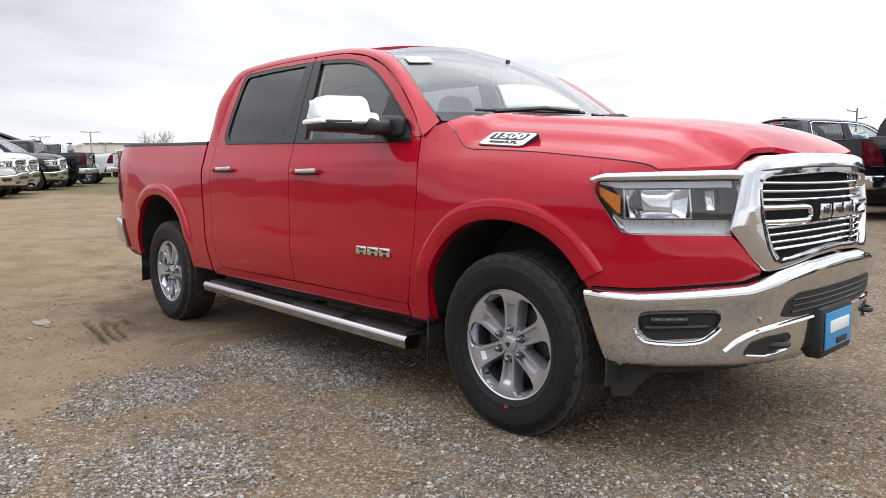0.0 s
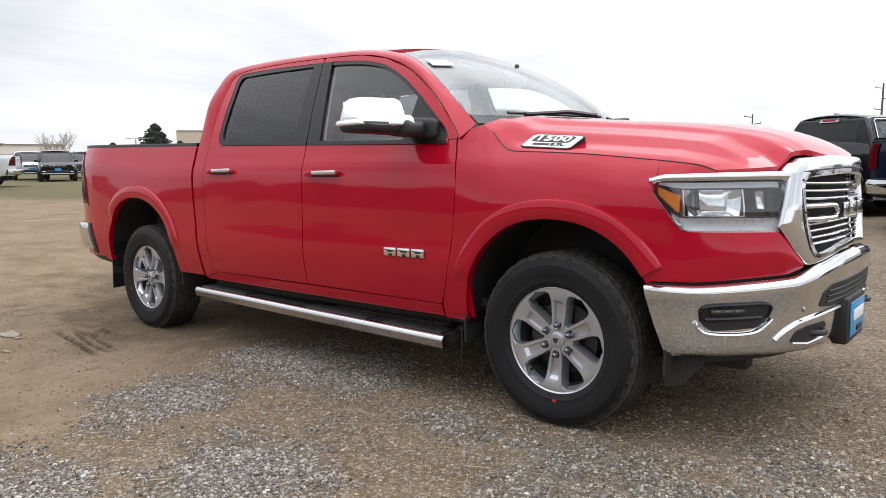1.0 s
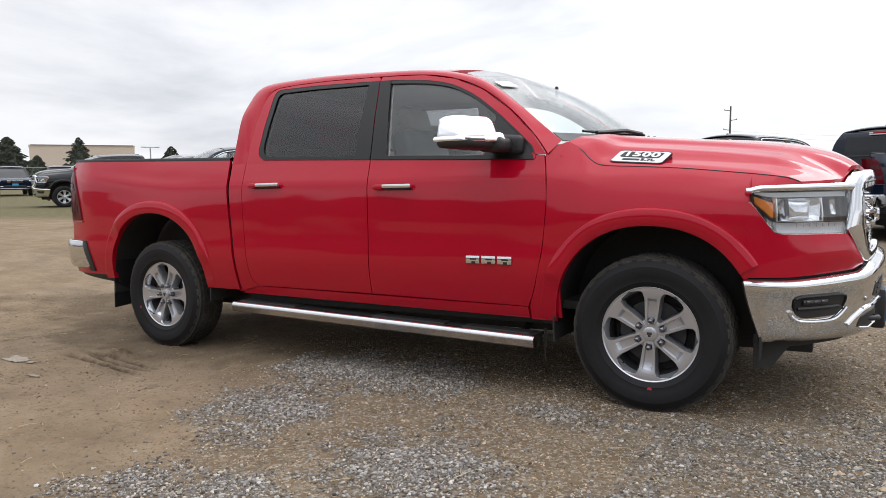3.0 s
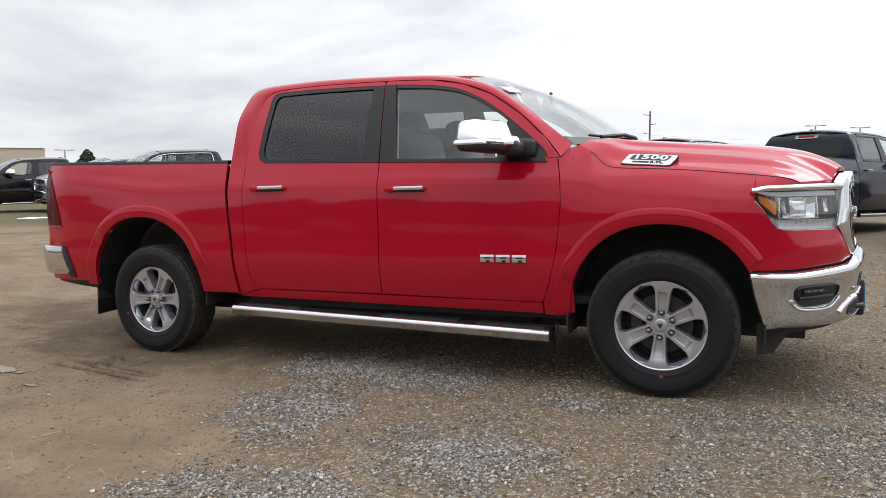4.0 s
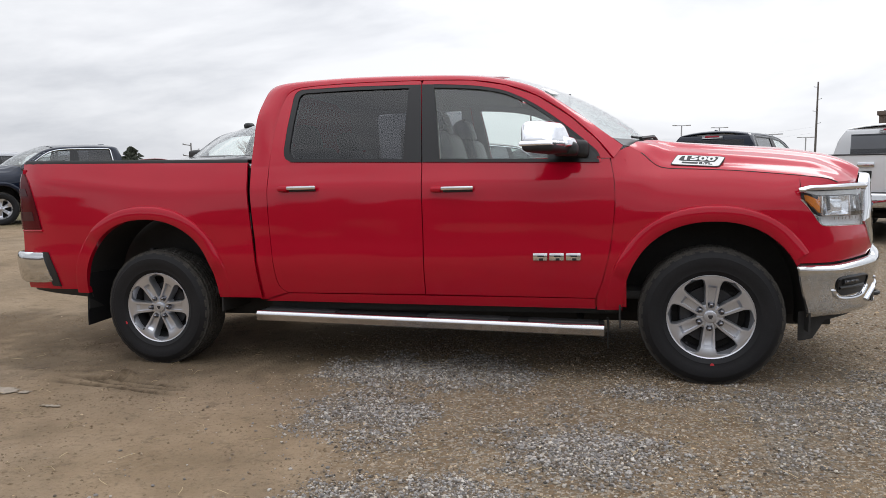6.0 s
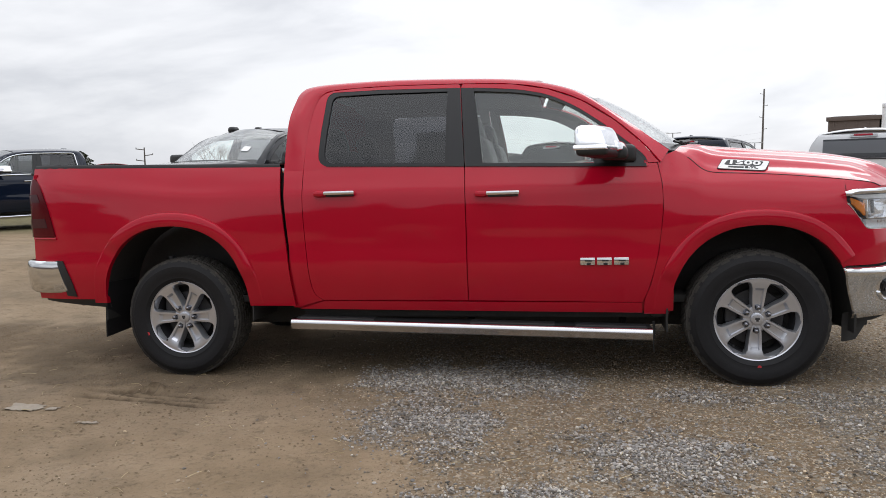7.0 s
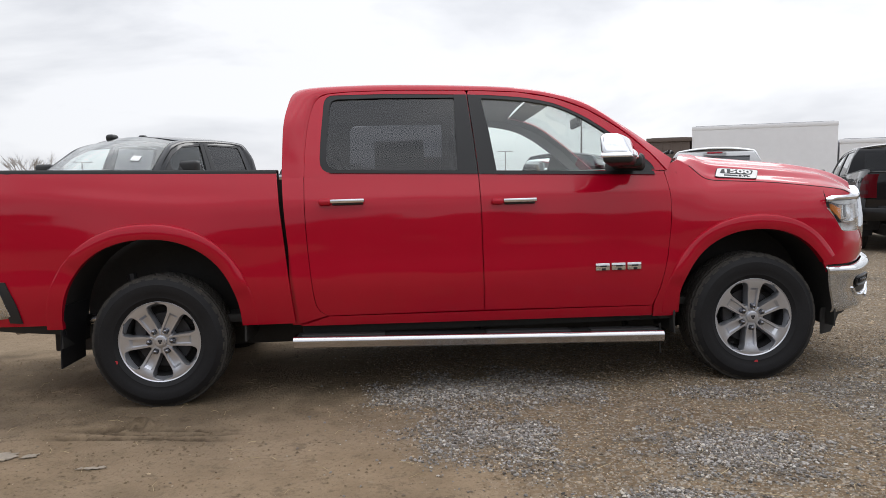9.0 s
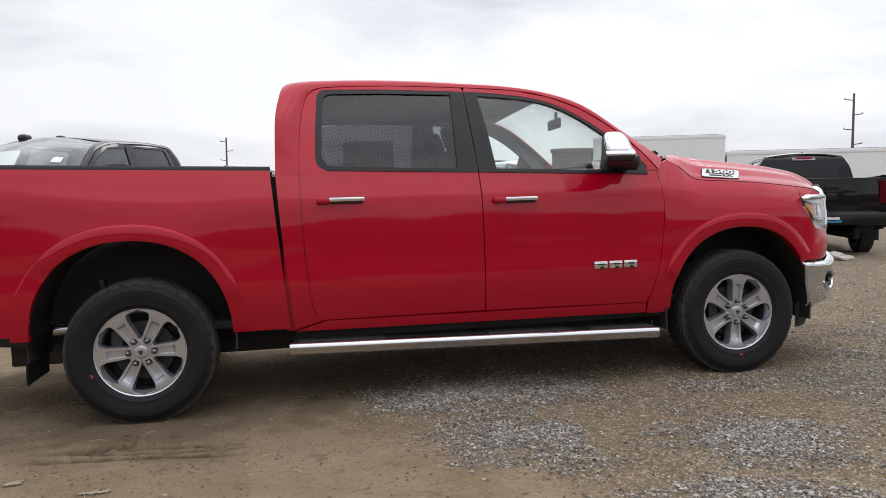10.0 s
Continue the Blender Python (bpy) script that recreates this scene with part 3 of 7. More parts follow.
    def in_lamp(name, u0, u1, v0, v1, out, mat, taper=0.0, thick=0.02, label="", dish=0.0):
        """A piece inside the lamp by shares of its length and height; taper narrows it downwards, dish hollows it."""
        sa, sb = s_at_x(4.15), s_at_y(0.665)
        rows = []
        for u in np.linspace(u0, u1, 17):
            row = []
            for v in np.linspace(v0, v1, 9):
                uu, vv = (u - u0) / (u1 - u0), (v - v0) / (v1 - v0)
                s = sa + (sb - sa) * ((u0 + u1) / 2 + (u - (u0 + u1) / 2) * (1 - taper * (1 - vv)))
                lo, hi = lamp_bottom(s), lamp_top(s)
                row.append(nose(s, lo + (hi - lo) * v, side, out - dish * (1 - (2 * uu - 1) ** 4) * (1 - (2 * vv - 1) ** 4)))
            rows.append(row)
        return part(name, shell(rows, lambda p: (Vector((2.6, 0, p.z)) - p).normalized() * thick), mat, lamp, label)

    in_lamp("amber_reflector", 0.035, 0.185, 0.34, 0.72, -0.012, AMBER, 0.10, 0.01, "amber reflector")
    in_lamp("outer_reflector", 0.12, 0.30, 0.03, 0.26, -0.030, REFLECTOR, 0.0, 0.01, "bright outer reflector", 0.008)
    in_lamp("light_guide", 0.20, 0.97, 0.02, 0.27, -0.020, LIGHT_GUIDE, 0.06, 0.012, "white lower light guide", 0.012)
    for k in range(7):
        in_lamp("guide_rib", 0.40 + 0.07 * k, 0.404 + 0.07 * k, 0.17, 0.25, -0.019, REFLECTOR, 0.0, 0.004)
    in_lamp("upper_light_guide", 0.04, 0.97, 0.86, 0.97, -0.018, LIGHT_GUIDE, 0.0, 0.008, "thin white upper light guide")
    in_lamp("projector_bezel", 0.215, 0.655, 0.31, 0.83, -0.014, REFLECTOR, 0.14, 0.008, "bright reflector bowl", 0.034)
    in_lamp("projector_frame", 0.206, 0.215, 0.30, 0.84, -0.008, REFLECTOR, 0.0, 0.02)
    in_lamp("projector_frame", 0.652, 0.662, 0.30, 0.84, -0.008, REFLECTOR, 0.0, 0.02)
    in_lamp("projector_frame", 0.21, 0.658, 0.292, 0.315, -0.006, REFLECTOR, 0.0, 0.014)
    in_lamp("projector_lens", 0.30, 0.56, 0.36, 0.78, -0.026, REFLECTOR, 0.20, 0.010, "", -0.014)
    in_lamp("projector_shade", 0.30, 0.325, 0.44, 0.82, -0.016, LAMP_HOUSE, 0.0, 0.010)
    in_lamp("inner_bowl", 0.770, 0.835, 0.45, 0.79, -0.020, REFLECTOR, 0.10, 0.01, "small inner reflector", 0.010)
    in_lamp("inner_frame", 0.870, 0.890, 0.30, 0.82, -0.014, LAMP_HOUSE, 0.0, 0.02)
    in_lamp("lamp_rim", 0.0, 1.0, 0.0, 0.025, -0.008, REFLECTOR, 0.0, 0.02, "bright lower lamp rim")
    in_lamp("lamp_step", 0.10, 0.97, 0.275, 0.300, -0.012, LAMP_HOUSE, 0.0, 0.02)
    pane = part("lamp_lens", nose_strip(s_at_x(4.142), s_at_y(0.640), lambda s: lamp_bottom(s) + 0.002, lambda s: lamp_top(s) - 0.002, side, 0.004, 36, 12, 0.003), LENS, lamp, "clear lamp lens")
    pane.visible_shadow = False
    part("chrome_brow", nose_strip(s_at_x(4.152), s_at_y(0.63), lambda s: lamp_top(s) + 0.002, lambda s: float(np.interp(s, [s_at_x(4.152), s_at_x(4.2), s_at_x(4.35), s_at_y(0.63)], [1.126, 1.139, 1.143, 1.148])),
                                   side, lambda s, t: 0.010 + 0.008 * math.sin(math.pi * t), 36, 6, 0.03), CHROME, truck, "chrome strip over the headlamp")
    PAINTED += red

# roof, windscreen and cab back
edge = smooth_curve(UP_OUT, 120)
top_rows = [p for p in edge if 0.83 < p[0] < 2.38 and p[2] > 1.83]
grid = []
for i, (x, y, z) in enumerate(top_rows):
    f = i / (len(top_rows) - 1)
    bow = 0.06 * max(0.0, (f - 0.8) / 0.2) - 0.03 * max(0.0, (0.1 - f) / 0.1)
    grid.append([(x + bow * (1 - w * w), w * y, z + 0.066 * (1 - abs(w) ** 2.2)) for w in np.linspace(-1, 1, 33)])
roof = part("roof", shell(grid, (0, 0, -0.015)), RED, truck)
PAINTED.append(roof)
roof_front = grid[-1]
glass_rows = [p for p in edge if p[0] >= 2.38 and p[2] < 1.88]
grid = []
for i, (x, y, z) in enumerate(glass_rows):
    f = i / (len(glass_rows) - 1)
    cx, cz = 2.47 + (3.47 - 2.47) * f + 0.03 * math.sin(math.pi * f), 1.944 - (1.944 - 1.395) * f + 0.056 * math.sin(math.pi * f)
    yy = y - 0.012
    grid.append([(x + (cx - x) * (1 - w * w) ** 1.4, w * yy, z + (cz - z) * (1 - w * w) ** 1.4) for w in np.linspace(-1, 1, 33)])
SCREEN = grid
screen = part("windscreen", shell(grid, (-0.003, 0, -0.004)), GLASS, truck, "clear windscreen with dark upper shade band")
screen.visible_shadow = False
part("screen_header", shell([[Vector(p) + Vector((0.004, 0, -0.004)) for p in r] for r in (grid[0], grid[1], grid[2], grid[3], grid[4], grid[5])], (-0.002, 0, -0.003)), GLOSS_BLACK, screen, "black shade band")
part("screen_base", shell([[Vector(p) + Vector((0.002, 0, 0.002)) for p in r] for r in grid[-4:]], (-0.002, 0, -0.003)), GLOSS_BLACK, screen, "black lower band")
part("screen_label", shell([[Vector(grid[k][j]) + Vector((0.006, 0, 0.006)) for j in range(1, 5)] for k in range(11, 15)], (-0.001, 0, -0.002)), WHITE_LABEL, screen, "white paper label")
back = [p for p in edge if p[0] < 0.86 and p[2] < 1.9]
PAINTED.append(part("cab_back", shell([[(x + 0.004, w * y, z) for w in np.linspace(-1, 1, 9)] for x, y, z in back] , (0.012, 0, 0)), RED, truck))
part("rear_window", shell([[(0.778 + max(0, z - 1.5) * 0.08, w * 0.66, z) for w in np.linspace(-1, 1, 9)] for z in np.linspace(1.42, 1.80, 7)], (-0.006, 0, 0)), PRIVACY, truck, "dark rear window")
part("high_brake_light", boxed(((0.803, 0, 1.868), (0.05, 0.30, 0.034), 0.012)), BRAKE_RED, truck, "red high brake light")
part("cargo_lamp", boxed(((0.803, -0.185, 1.868), (0.048, 0.07, 0.032), 0.012), ((0.803, 0.185, 1.868), (0.048, 0.07, 0.032), 0.012), ((0.792, 0, 1.838), (0.04, 0.44, 0.024), 0.008)), LIGHT_GUIDE, truck, "white cargo lamp strip")
PAINTED.append(part("cab_back_lower", boxed(((0.85, 0, 0.92), (0.02, 1.92, 0.86), 0.0)), RED, truck))

# hood
CREST = [(3.40, 1.442), (3.684, 1.424), (3.85, 1.412), (4.04, 1.400), (4.20, 1.384), (4.35, 1.358), (4.45, 1.328), (4.53, 1.288), (4.58, 1.250), (4.612, 1.214)]
# across the hood from its seam to the middle: a shoulder, a side wall, a bevel, a second step and the flat top
SECTION_BACK = np.array([(0, 0), (0.012, 0.10), (0.030, 0.20), (0.085, 0.54), (0.10, 0.595), (0.18, 0.70), (0.195, 0.735), (0.225, 0.855), (0.245, 0.895), (0.45, 0.972), (0.7, 0.995), (1.0, 1.0)])
SECTION_FORE = np.array([(0, 0), (0.03, 0.08), (0.125, 0.225), (0.175, 0.40), (0.195, 0.445), (0.31, 0.57), (0.33, 0.605), (0.365, 0.705), (0.385, 0.745), (0.50, 0.84), (0.7, 0.94), (1.0, 1.0)])


def hood_section(w, k):
    t = min(1.0, max(0.0, (k - 0.06) / 0.72))
    c = SECTION_BACK * (1 - t) + SECTION_FORE * t
    return float(np.interp(w, c[:, 0], c[:, 1]))


F_FRONT = np.array([(0, 0), (0.10, 0.02), (0.22, 0.06), (0.29, 0.14), (0.36, 0.55), (0.44, 0.72), (0.52, 0.84), (0.75, 0.95), (1.0, 1.0)])
f_front = smooth_curve(F_FRONT, 200)
HOOD_W = np.r_[np.linspace(0, 0.5, 61), np.linspace(0.52, 1, 14)]
grid = []
N = 64
for i in range(N):
    k = i / (N - 1)
    ex, ey, ez = (float(np.interp(k, np.linspace(0, 1, len(SHUT)), SHUT[:, c])) for c in range(3))
    cx = 3.47 + (4.612 - 3.47) * k
    blend = max(0.0, (k - 0.80) / 0.20) ** 1.6
    row = []
    for w in HOOD_W:
        g = 1 - (1 - w) ** (2 + blend)
        x = ex + (cx - ex) * g
        y = (ey - 0.008) * (1 - w)
        crest = along(CREST, x) if x > 3.40 else 1.446 + (3.40 - x) * 0.02
        fb = sum(hood_section(max(0.0, w + d), k) for d in (-0.012, -0.006, 0.0, 0.006, 0.012)) / 5 if w > 0.012 else hood_section(w, k)
        ff = np.interp(w, f_front[:, 0], f_front[:, 1])
        base = ez
        row.append((x, y, base + (crest - base) * (fb * (1 - blend) + ff * blend)))
    grid.append(row)
HOOD = grid
full = [[(x, -y, z) for x, y, z in r] + [(x, y, z) for x, y, z in r[-2::-1]] for r in grid]
PAINTED.append(part("hood", shell(full, (0, 0, -0.02)), RED, truck, "", 40.0))
for side in (-1, 1):
    part("hood_seam", tube([(x, side * (y + 0.0015), z - 0.0015) for x, y, z in SHUT[4:60]], 0.0026, 6), PLASTIC, truck, "dark seam between hood and fender")
part("cowl", shell([[(3.16 + 0.27 * (1 - w * w) + d, w * 0.90, 1.385 + 0.02 * (1 - w * w) - e) for w in np.linspace(-1, 1, 25)] for d, e in ((-0.05, 0.0), (0.03, 0.02), (0.10, 0.03))], (0, 0, -0.01)), PLASTIC, truck, "black cowl panel")


# ---- wheels ----
def tyre_mesh():
    """One ring: sidewalls with fine ridges, and a tread of blocks cut by grooves round and across."""
    side_out = [(0.236, -0.020), (0.262, -0.036), (0.272, -0.042), (0.278, -0.041), (0.30, -0.050), (0.335, -0.053), (0.350, -0.0525), (0.353, -0.0495), (0.366, -0.047), (0.380, -0.038), (0.390, -0.028)]
    ribs = [(-0.022, -0.003), (0.006, 0.036), (0.044, 0.068), (0.076, 0.096), (0.104, 0.128), (0.136, 0.166), (0.175, 0.194)]
    side_in = [(0.388, 0.202), (0.36, 0.218), (0.30, 0.222), (0.24, 0.205)]
    seg = 192
    rows = []
    for k in range(seg):
        a = 2 * math.pi * k / seg
        c, s_ = math.cos(a), math.sin(a)
        row = []
        for n_, (r, y) in enumerate(side_out):
            if n_ >= len(side_out) - 2 and k % 6 < 1:
                r -= 0.004
            row.append((r * c, y, r * s_))
        for n_, (ya, yb) in enumerate(ribs):
            crown = 0.408 - 0.20 * max(0.0, abs((ya + yb) / 2 - 0.085) - 0.07)
            cut = 0.005 if (k + (2 if n_ % 2 else 0) + n_) % (6 if n_ in (0, 6) else 4) == 0 else 0.0
            row += [((crown - 0.009) * c, ya - 0.0005, (crown - 0.009) * s_), ((crown - cut) * c, ya, (crown - cut) * s_), ((crown - cut) * c, yb, (crown - cut) * s_), ((crown - 0.009) * c, yb + 0.0005, (crown - 0.009) * s_)]
        row += [(r * c, y, r * s_) for r, y in side_in] + [(0.236 * c, -0.018, 0.236 * s_)]
        rows.append(row)
    bm = bmesh.new()
    add_grid(bm, rows + rows[:1])
    bmesh.ops.remove_doubles(bm, verts=bm.verts, dist=0.0001)
    bmesh.ops.recalc_face_normals(bm, faces=bm.faces)
    return bm


def spoke_mesh():
    """One wide spoke along +x: raised edges, a shallow groove between them, flaring out to the rim."""
    bm = bmesh.new()
    rows = []
    for r, half, y in ((0.030, 0.016, -0.004), (0.050, 0.026, -0.006), (0.070, 0.033, -0.008), (0.090, 0.0355, -0.008), (0.120, 0.0385, -0.009), (0.150, 0.041, -0.011), (0.170, 0.0425, -0.014),
                       (0.184, 0.044, -0.017), (0.200, 0.0485, -0.0195), (0.212, 0.053, -0.021), (0.220, 0.059, -0.022), (0.2255, 0.068, -0.0225), (0.229, 0.080, -0.0225), (0.232, 0.100, -0.0225), (0.242, 0.124, -0.023)):
        g = 0.017 * max(0.0, min(1.0, (r - 0.050) / 0.020)) * max(0.0, min(1.0, (0.186 - r) / 0.018))
        flat = max(0.0, min(1.0, (0.230 - r) / 0.02))
        row = []
        for u, d in ((-1.0, 0.065), (-1.0, 0.013 * flat + 0.001), (-0.90, 0.0), (-0.56, 0.0), (-0.47, g), (0.0, g * 1.05), (0.47, g), (0.56, 0.0), (0.90, 0.0), (1.0, 0.013 * flat + 0.001), (1.0, 0.065)):
            across = u * half
            row.append((math.sqrt(max(1e-6, r * r - (across * across if r > 0.19 else 0))), y + d, across))
        rows.append(row)
    add_grid(bm, rows, closed=True)
    bmesh.ops.recalc_face_normals(bm, faces=bm.faces)
    return bm


def data_of(name, bm, mat, smooth=35.0):
    me = bpy.data.meshes.new(name)
    bm.to_mesh(me)
    bm.free()
    me.materials.append(mat)
    me.shade_smooth()
    me.set_sharp_from_angle(angle=radians(smooth))
    return me


def nut_mesh():
    bm = bmesh.new()
    r = [(0.004, -0.0335), (0.009, -0.0315), (0.0125, -0.027), (0.0135, -0.012), (0.0170, -0.004), (0.0170, 0.012)]
    rows = [[(rr * math.cos(2 * math.pi * k / 12), y, rr * math.sin(2 * math.pi * k / 12)) for k in range(12)] for rr, y in r]
    v = add_grid(bm, rows, closed=True)
    bm.faces.new(v[0])
    return bm


NUT_STEEL = material("dark_chrome_nut", (0.22, 0.22, 0.235), 0.16, 1.0, spread=0.1)
TREAD = material("dusty_tread_rubber", (0.045, 0.042, 0.038), 0.8, spec=0.25, spread=0.3, scale=9.0, fine=70.0, bump=0.3, depth=0.002, dirt=(0.085, 0.074, 0.062), dirt_at=0.58)
TYRE = data_of("tyre", tyre_mesh(), RUBBER)
TYRE.materials.append(TREAD)
for face in TYRE.polygons:
    if math.hypot(face.center.x, face.center.z) > 0.383:
        face.material_index = 1
SPOKE = data_of("spoke", spoke_mesh(), ALLOY, 20.0)
NUT = data_of("lug_nut", nut_mesh(), NUT_STEEL)
BARREL = data_of("wheel", revolve([(0.251, -0.016), (0.2505, -0.024), (0.245, -0.0265), (0.240, -0.024), (0.236, -0.017), (0.222, 0.010), (0.219, 0.022)], 64), ALLOY)
# barrel coloured near black, standing in for shade behind the spokes
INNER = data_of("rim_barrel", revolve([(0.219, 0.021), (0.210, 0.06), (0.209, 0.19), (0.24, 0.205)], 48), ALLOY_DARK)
CAP = data_of("centre_cap", revolve([(0.0005, -0.020), (0.012, -0.0205), (0.024, -0.0195), (0.0255, -0.016), (0.030, -0.016), (0.036, -0.013), (0.038, 0.0), (0.040, 0.01)], 32), ALLOY)
HUBDISC = data_of("hub_face", revolve([(0.0005, 0.0), (0.050, 0.0), (0.074, 0.004), (0.081, 0.014), (0.082, 0.06)], 48), ALLOY)
DISC = data_of("brake_disc", revolve([(0.07, 0.075), (0.165, 0.07), (0.168, 0.075), (0.168, 0.095), (0.05, 0.10)], 48), ALLOY_DARK)
BACKING = data_of("dust_shield", revolve([(0.0005, 0.11), (0.211, 0.115)], 40), UNDER)
CALIPER = data_of("brake_caliper", boxed(((-0.135, 0.07, 0.05), (0.07, 0.06, 0.16), 0.015)), ALLOY_DARK)
VALVE = data_of("valve_stem", boxed(((0.0, -0.012, -0.205), (0.01, 0.03, 0.012), 0.004)), PLASTIC)
DOT = data_of("paint_dot", revolve([(0.0005, -0.0), (0.0115, -0.0006)], 14), RED_DOT)
MARK = data_of("cap_mark", boxed(((0, -0.0205, 0.004), (0.026, 0.003, 0.014), 0.003), ((0, -0.0205, -0.006), (0.014, 0.003, 0.014), 0.003)), ALLOY_DARK)


def add_wheel(owner, x, side, spin, detail=True, z=0.392, y=0.95):
    """A wheel with tyre, six spokes, nuts and brake; spin turns it about its axle in degrees."""
    w = new("wheel", BARREL)
    w.parent = owner
    w.matrix_local = Matrix.Translation((x, side * y, z)) @ (Matrix.Rotation(math.pi, 4, "Z") if side > 0 else Matrix.Identity(4))

    def sub(data, m=None, label=""):
        o = new(data.name.split(".")[0], data)
        o.parent = w
        o.matrix_local = m or Matrix.Identity(4)
        return tagged(o, label)

    sub(TYRE, None, "black all-terrain tyre, dusty")
    for k in range(6):
        sub(SPOKE, Matrix.Rotation(-radians(spin + 60 * k), 4, "Y"))
    sub(HUBDISC)
    sub(INNER, None, "inner rim barrel, coloured dark for shade between spokes")
    sub(BACKING)
    if detail:
        for k in range(6):
            a = radians(spin + 60 * k)
            sub(NUT, Matrix.Translation((0.070 * math.cos(a), 0.002, 0.070 * math.sin(a))))
        sub(CAP)
        sub(MARK)
        sub(DISC)
        sub(CALIPER)
        sub(VALVE, Matrix.Rotation(radians(40), 4, "Y"))
    return w


for x, spin_r in ((0.0, 2.0), (3.672, 26.0)):
    for side in (-1, 1):
        w = add_wheel(truck, x, side, spin_r)
        if side < 0:
            o = new("paint_dot", DOT)
            o.parent = w
            o.matrix_local = Matrix.Translation((0.008, -0.0425, -0.279)) if x > 1 else Matrix.Translation((-0.257, -0.0425, -0.112))
            tagged(o, "small red paint dot")

# ---- wheelhouses, underside and bed ----
for side in (-1, 1):
    for xc, zc, rx, top in ((-0.026, 0.46, 0.540, 1.028), (3.677, 0.40, 0.512, 0.962)):
        rows = []
        for a in np.linspace(-0.12, math.pi + 0.12, 30):
            c, s = math.cos(a), math.sin(a)
            px, pz = xc + rx * math.copysign(abs(c) ** 0.9, c), zc + (top - zc) * math.copysign(abs(s) ** 0.9, s)
            rows.append([(px, side * yy, pz) for yy in (0.985, 0.90, 0.80, 0.70, 0.62)])
        part("wheelhouse_liner", shell(rows, lambda p, xc=xc, zc=zc: (p - Vector((xc, p.y, zc))).normalized() * 0.01), LINER, truck, "black wheelhouse liner")
        part("wheelhouse_wall", boxed(((xc, side * 0.60, zc + 0.26), (rx * 2, 0.02, 0.62), 0.004)), LINER, truck, "dark inner wheelhouse wall")
    # dark jambs behind the door seams and the gap before the bed
    part("door_jamb", ruled([(0.80, 0.46), (0.80, 1.34)], [(3.20, 0.44), (3.20, 1.32)], side, rows=20, cols=24, out=-0.022), RED, truck, "red painted door jamb")
    part("cab_gap", boxed(((0.80, side * 0.915, 0.92), (0.14, 0.02, 0.86), 0.003)), UNDER, truck, "dark gap behind the cab")
    part("bed_gap_clip", boxed(((0.772, side * 0.945, 1.36), (0.035, 0.02, 0.03), 0.004)), STEEL, truck, "bright bracket in the gap")
    part("frame_rail", boxed(((1.8, side * 0.55, 0.385), (5.2, 0.10, 0.19), 0.01), ((2.0, side * 0.80, 0.42), (2.3, 0.22, 0.06), 0.01)), UNDER, truck, "dark chassis rail")
    part("rear_mudflap", shell([[(-0.515 - 0.04 * t - 0.012 * math.sin(3 * t) - 0.02 * (1 - u), side * (0.985 - 0.27 * u), 0.64 - (0.385 - 0.02 * u) * t) for u in np.linspace(0, 1, 6)] for t in np.linspace(0, 1, 12)], (-0.008, 0, 0)), RUBBER, truck, "black rubber mudflap")
    part("front_mudflap", shell([[(3.178 - 0.012 * t, side * yy, 0.46 - 0.055 * t) for yy in np.linspace(0.98, 0.76, 5)] for t in np.linspace(0, 1, 8)], (-0.006, 0, 0)), RUBBER, truck, "black rubber mudflap")
    part("front_liner_flap", boxed(((3.12, side * 0.88, 0.43), (0.10, 0.14, 0.06), 0.02)), UNDER, truck)
    part("spring", tube([(-0.62, side * 0.56, 0.50), (-0.3, side * 0.56, 0.44), (0, side * 0.56, 0.43), (0.5, side * 0.56, 0.48)], 0.035), UNDER, truck)
    part("shock_absorber", tube([(-0.20, side * 0.66, 0.40), (-0.28, side * 0.62, 0.78)], 0.03), ALLOY_DARK, truck, "grey shock absorber")
    part("knuckle", boxed(((3.60, side * 0.72, 0.50), (0.12, 0.10, 0.34), 0.03)), ALLOY_DARK, truck)
for x in (0.0, 3.672):
    part("axle", tube([(x, -0.86, 0.392), (x, -0.2, 0.392), (x, 0.2, 0.392), (x, 0.86, 0.392)], 0.055), UNDER, truck, "dark axle tube")
    part("differential", boxed(((x, 0.1, 0.392), (0.30, 0.30, 0.26), 0.10)), UNDER, truck)
part("floor_pan", boxed(((1.95, 0, 0.50), (4.0, 1.72, 0.05), 0.01), ((1.4, 0.2, 0.36), (1.2, 0.5, 0.16), 0.04)), UNDER, truck, "dark underside")
part("exhaust", tube([(2.8, -0.32, 0.36), (1.2, -0.34, 0.36), (0.5, -0.40, 0.42), (-0.5, -0.62, 0.50), (-1.0, -0.66, 0.46)], 0.04, 10), STEEL, truck, "steel exhaust pipe")
part("engine_bay", boxed(((3.78, 0, 0.72), (1.1, 1.14, 0.86), 0.02)), UNDER, truck, "dark engine bay")
part("bed_floor", boxed(((-0.17, 0, 0.86), (1.86, 1.15, 0.04), 0.005), ((0.74, 0, 1.10), (0.03, 1.80, 0.52), 0.005), ((-0.17, -0.86, 1.21), (1.86, 0.02, 0.34), 0.005), ((-0.17, 0.86, 1.21), (1.86, 0.02, 0.34), 0.005)), PLASTIC, truck, "black lined cargo bed")
rows = [[(-1.145 - 0.012 * math.sin(math.pi * (z - 0.56) / 0.88) + 0.03 * abs(w) ** 6, w * (0.925), z) for w in np.linspace(-1, 1, 21)] for z in np.linspace(0.60, 1.392, 16)]
PAINTED.append(part("tailgate", shell(rows, (0.03, 0, 0)), RED, truck))
part("tailgate_handle", boxed(((-1.165, 0, 1.24), (0.03, 0.24, 0.08), 0.012)), CHROME, truck, "chrome tailgate handle")
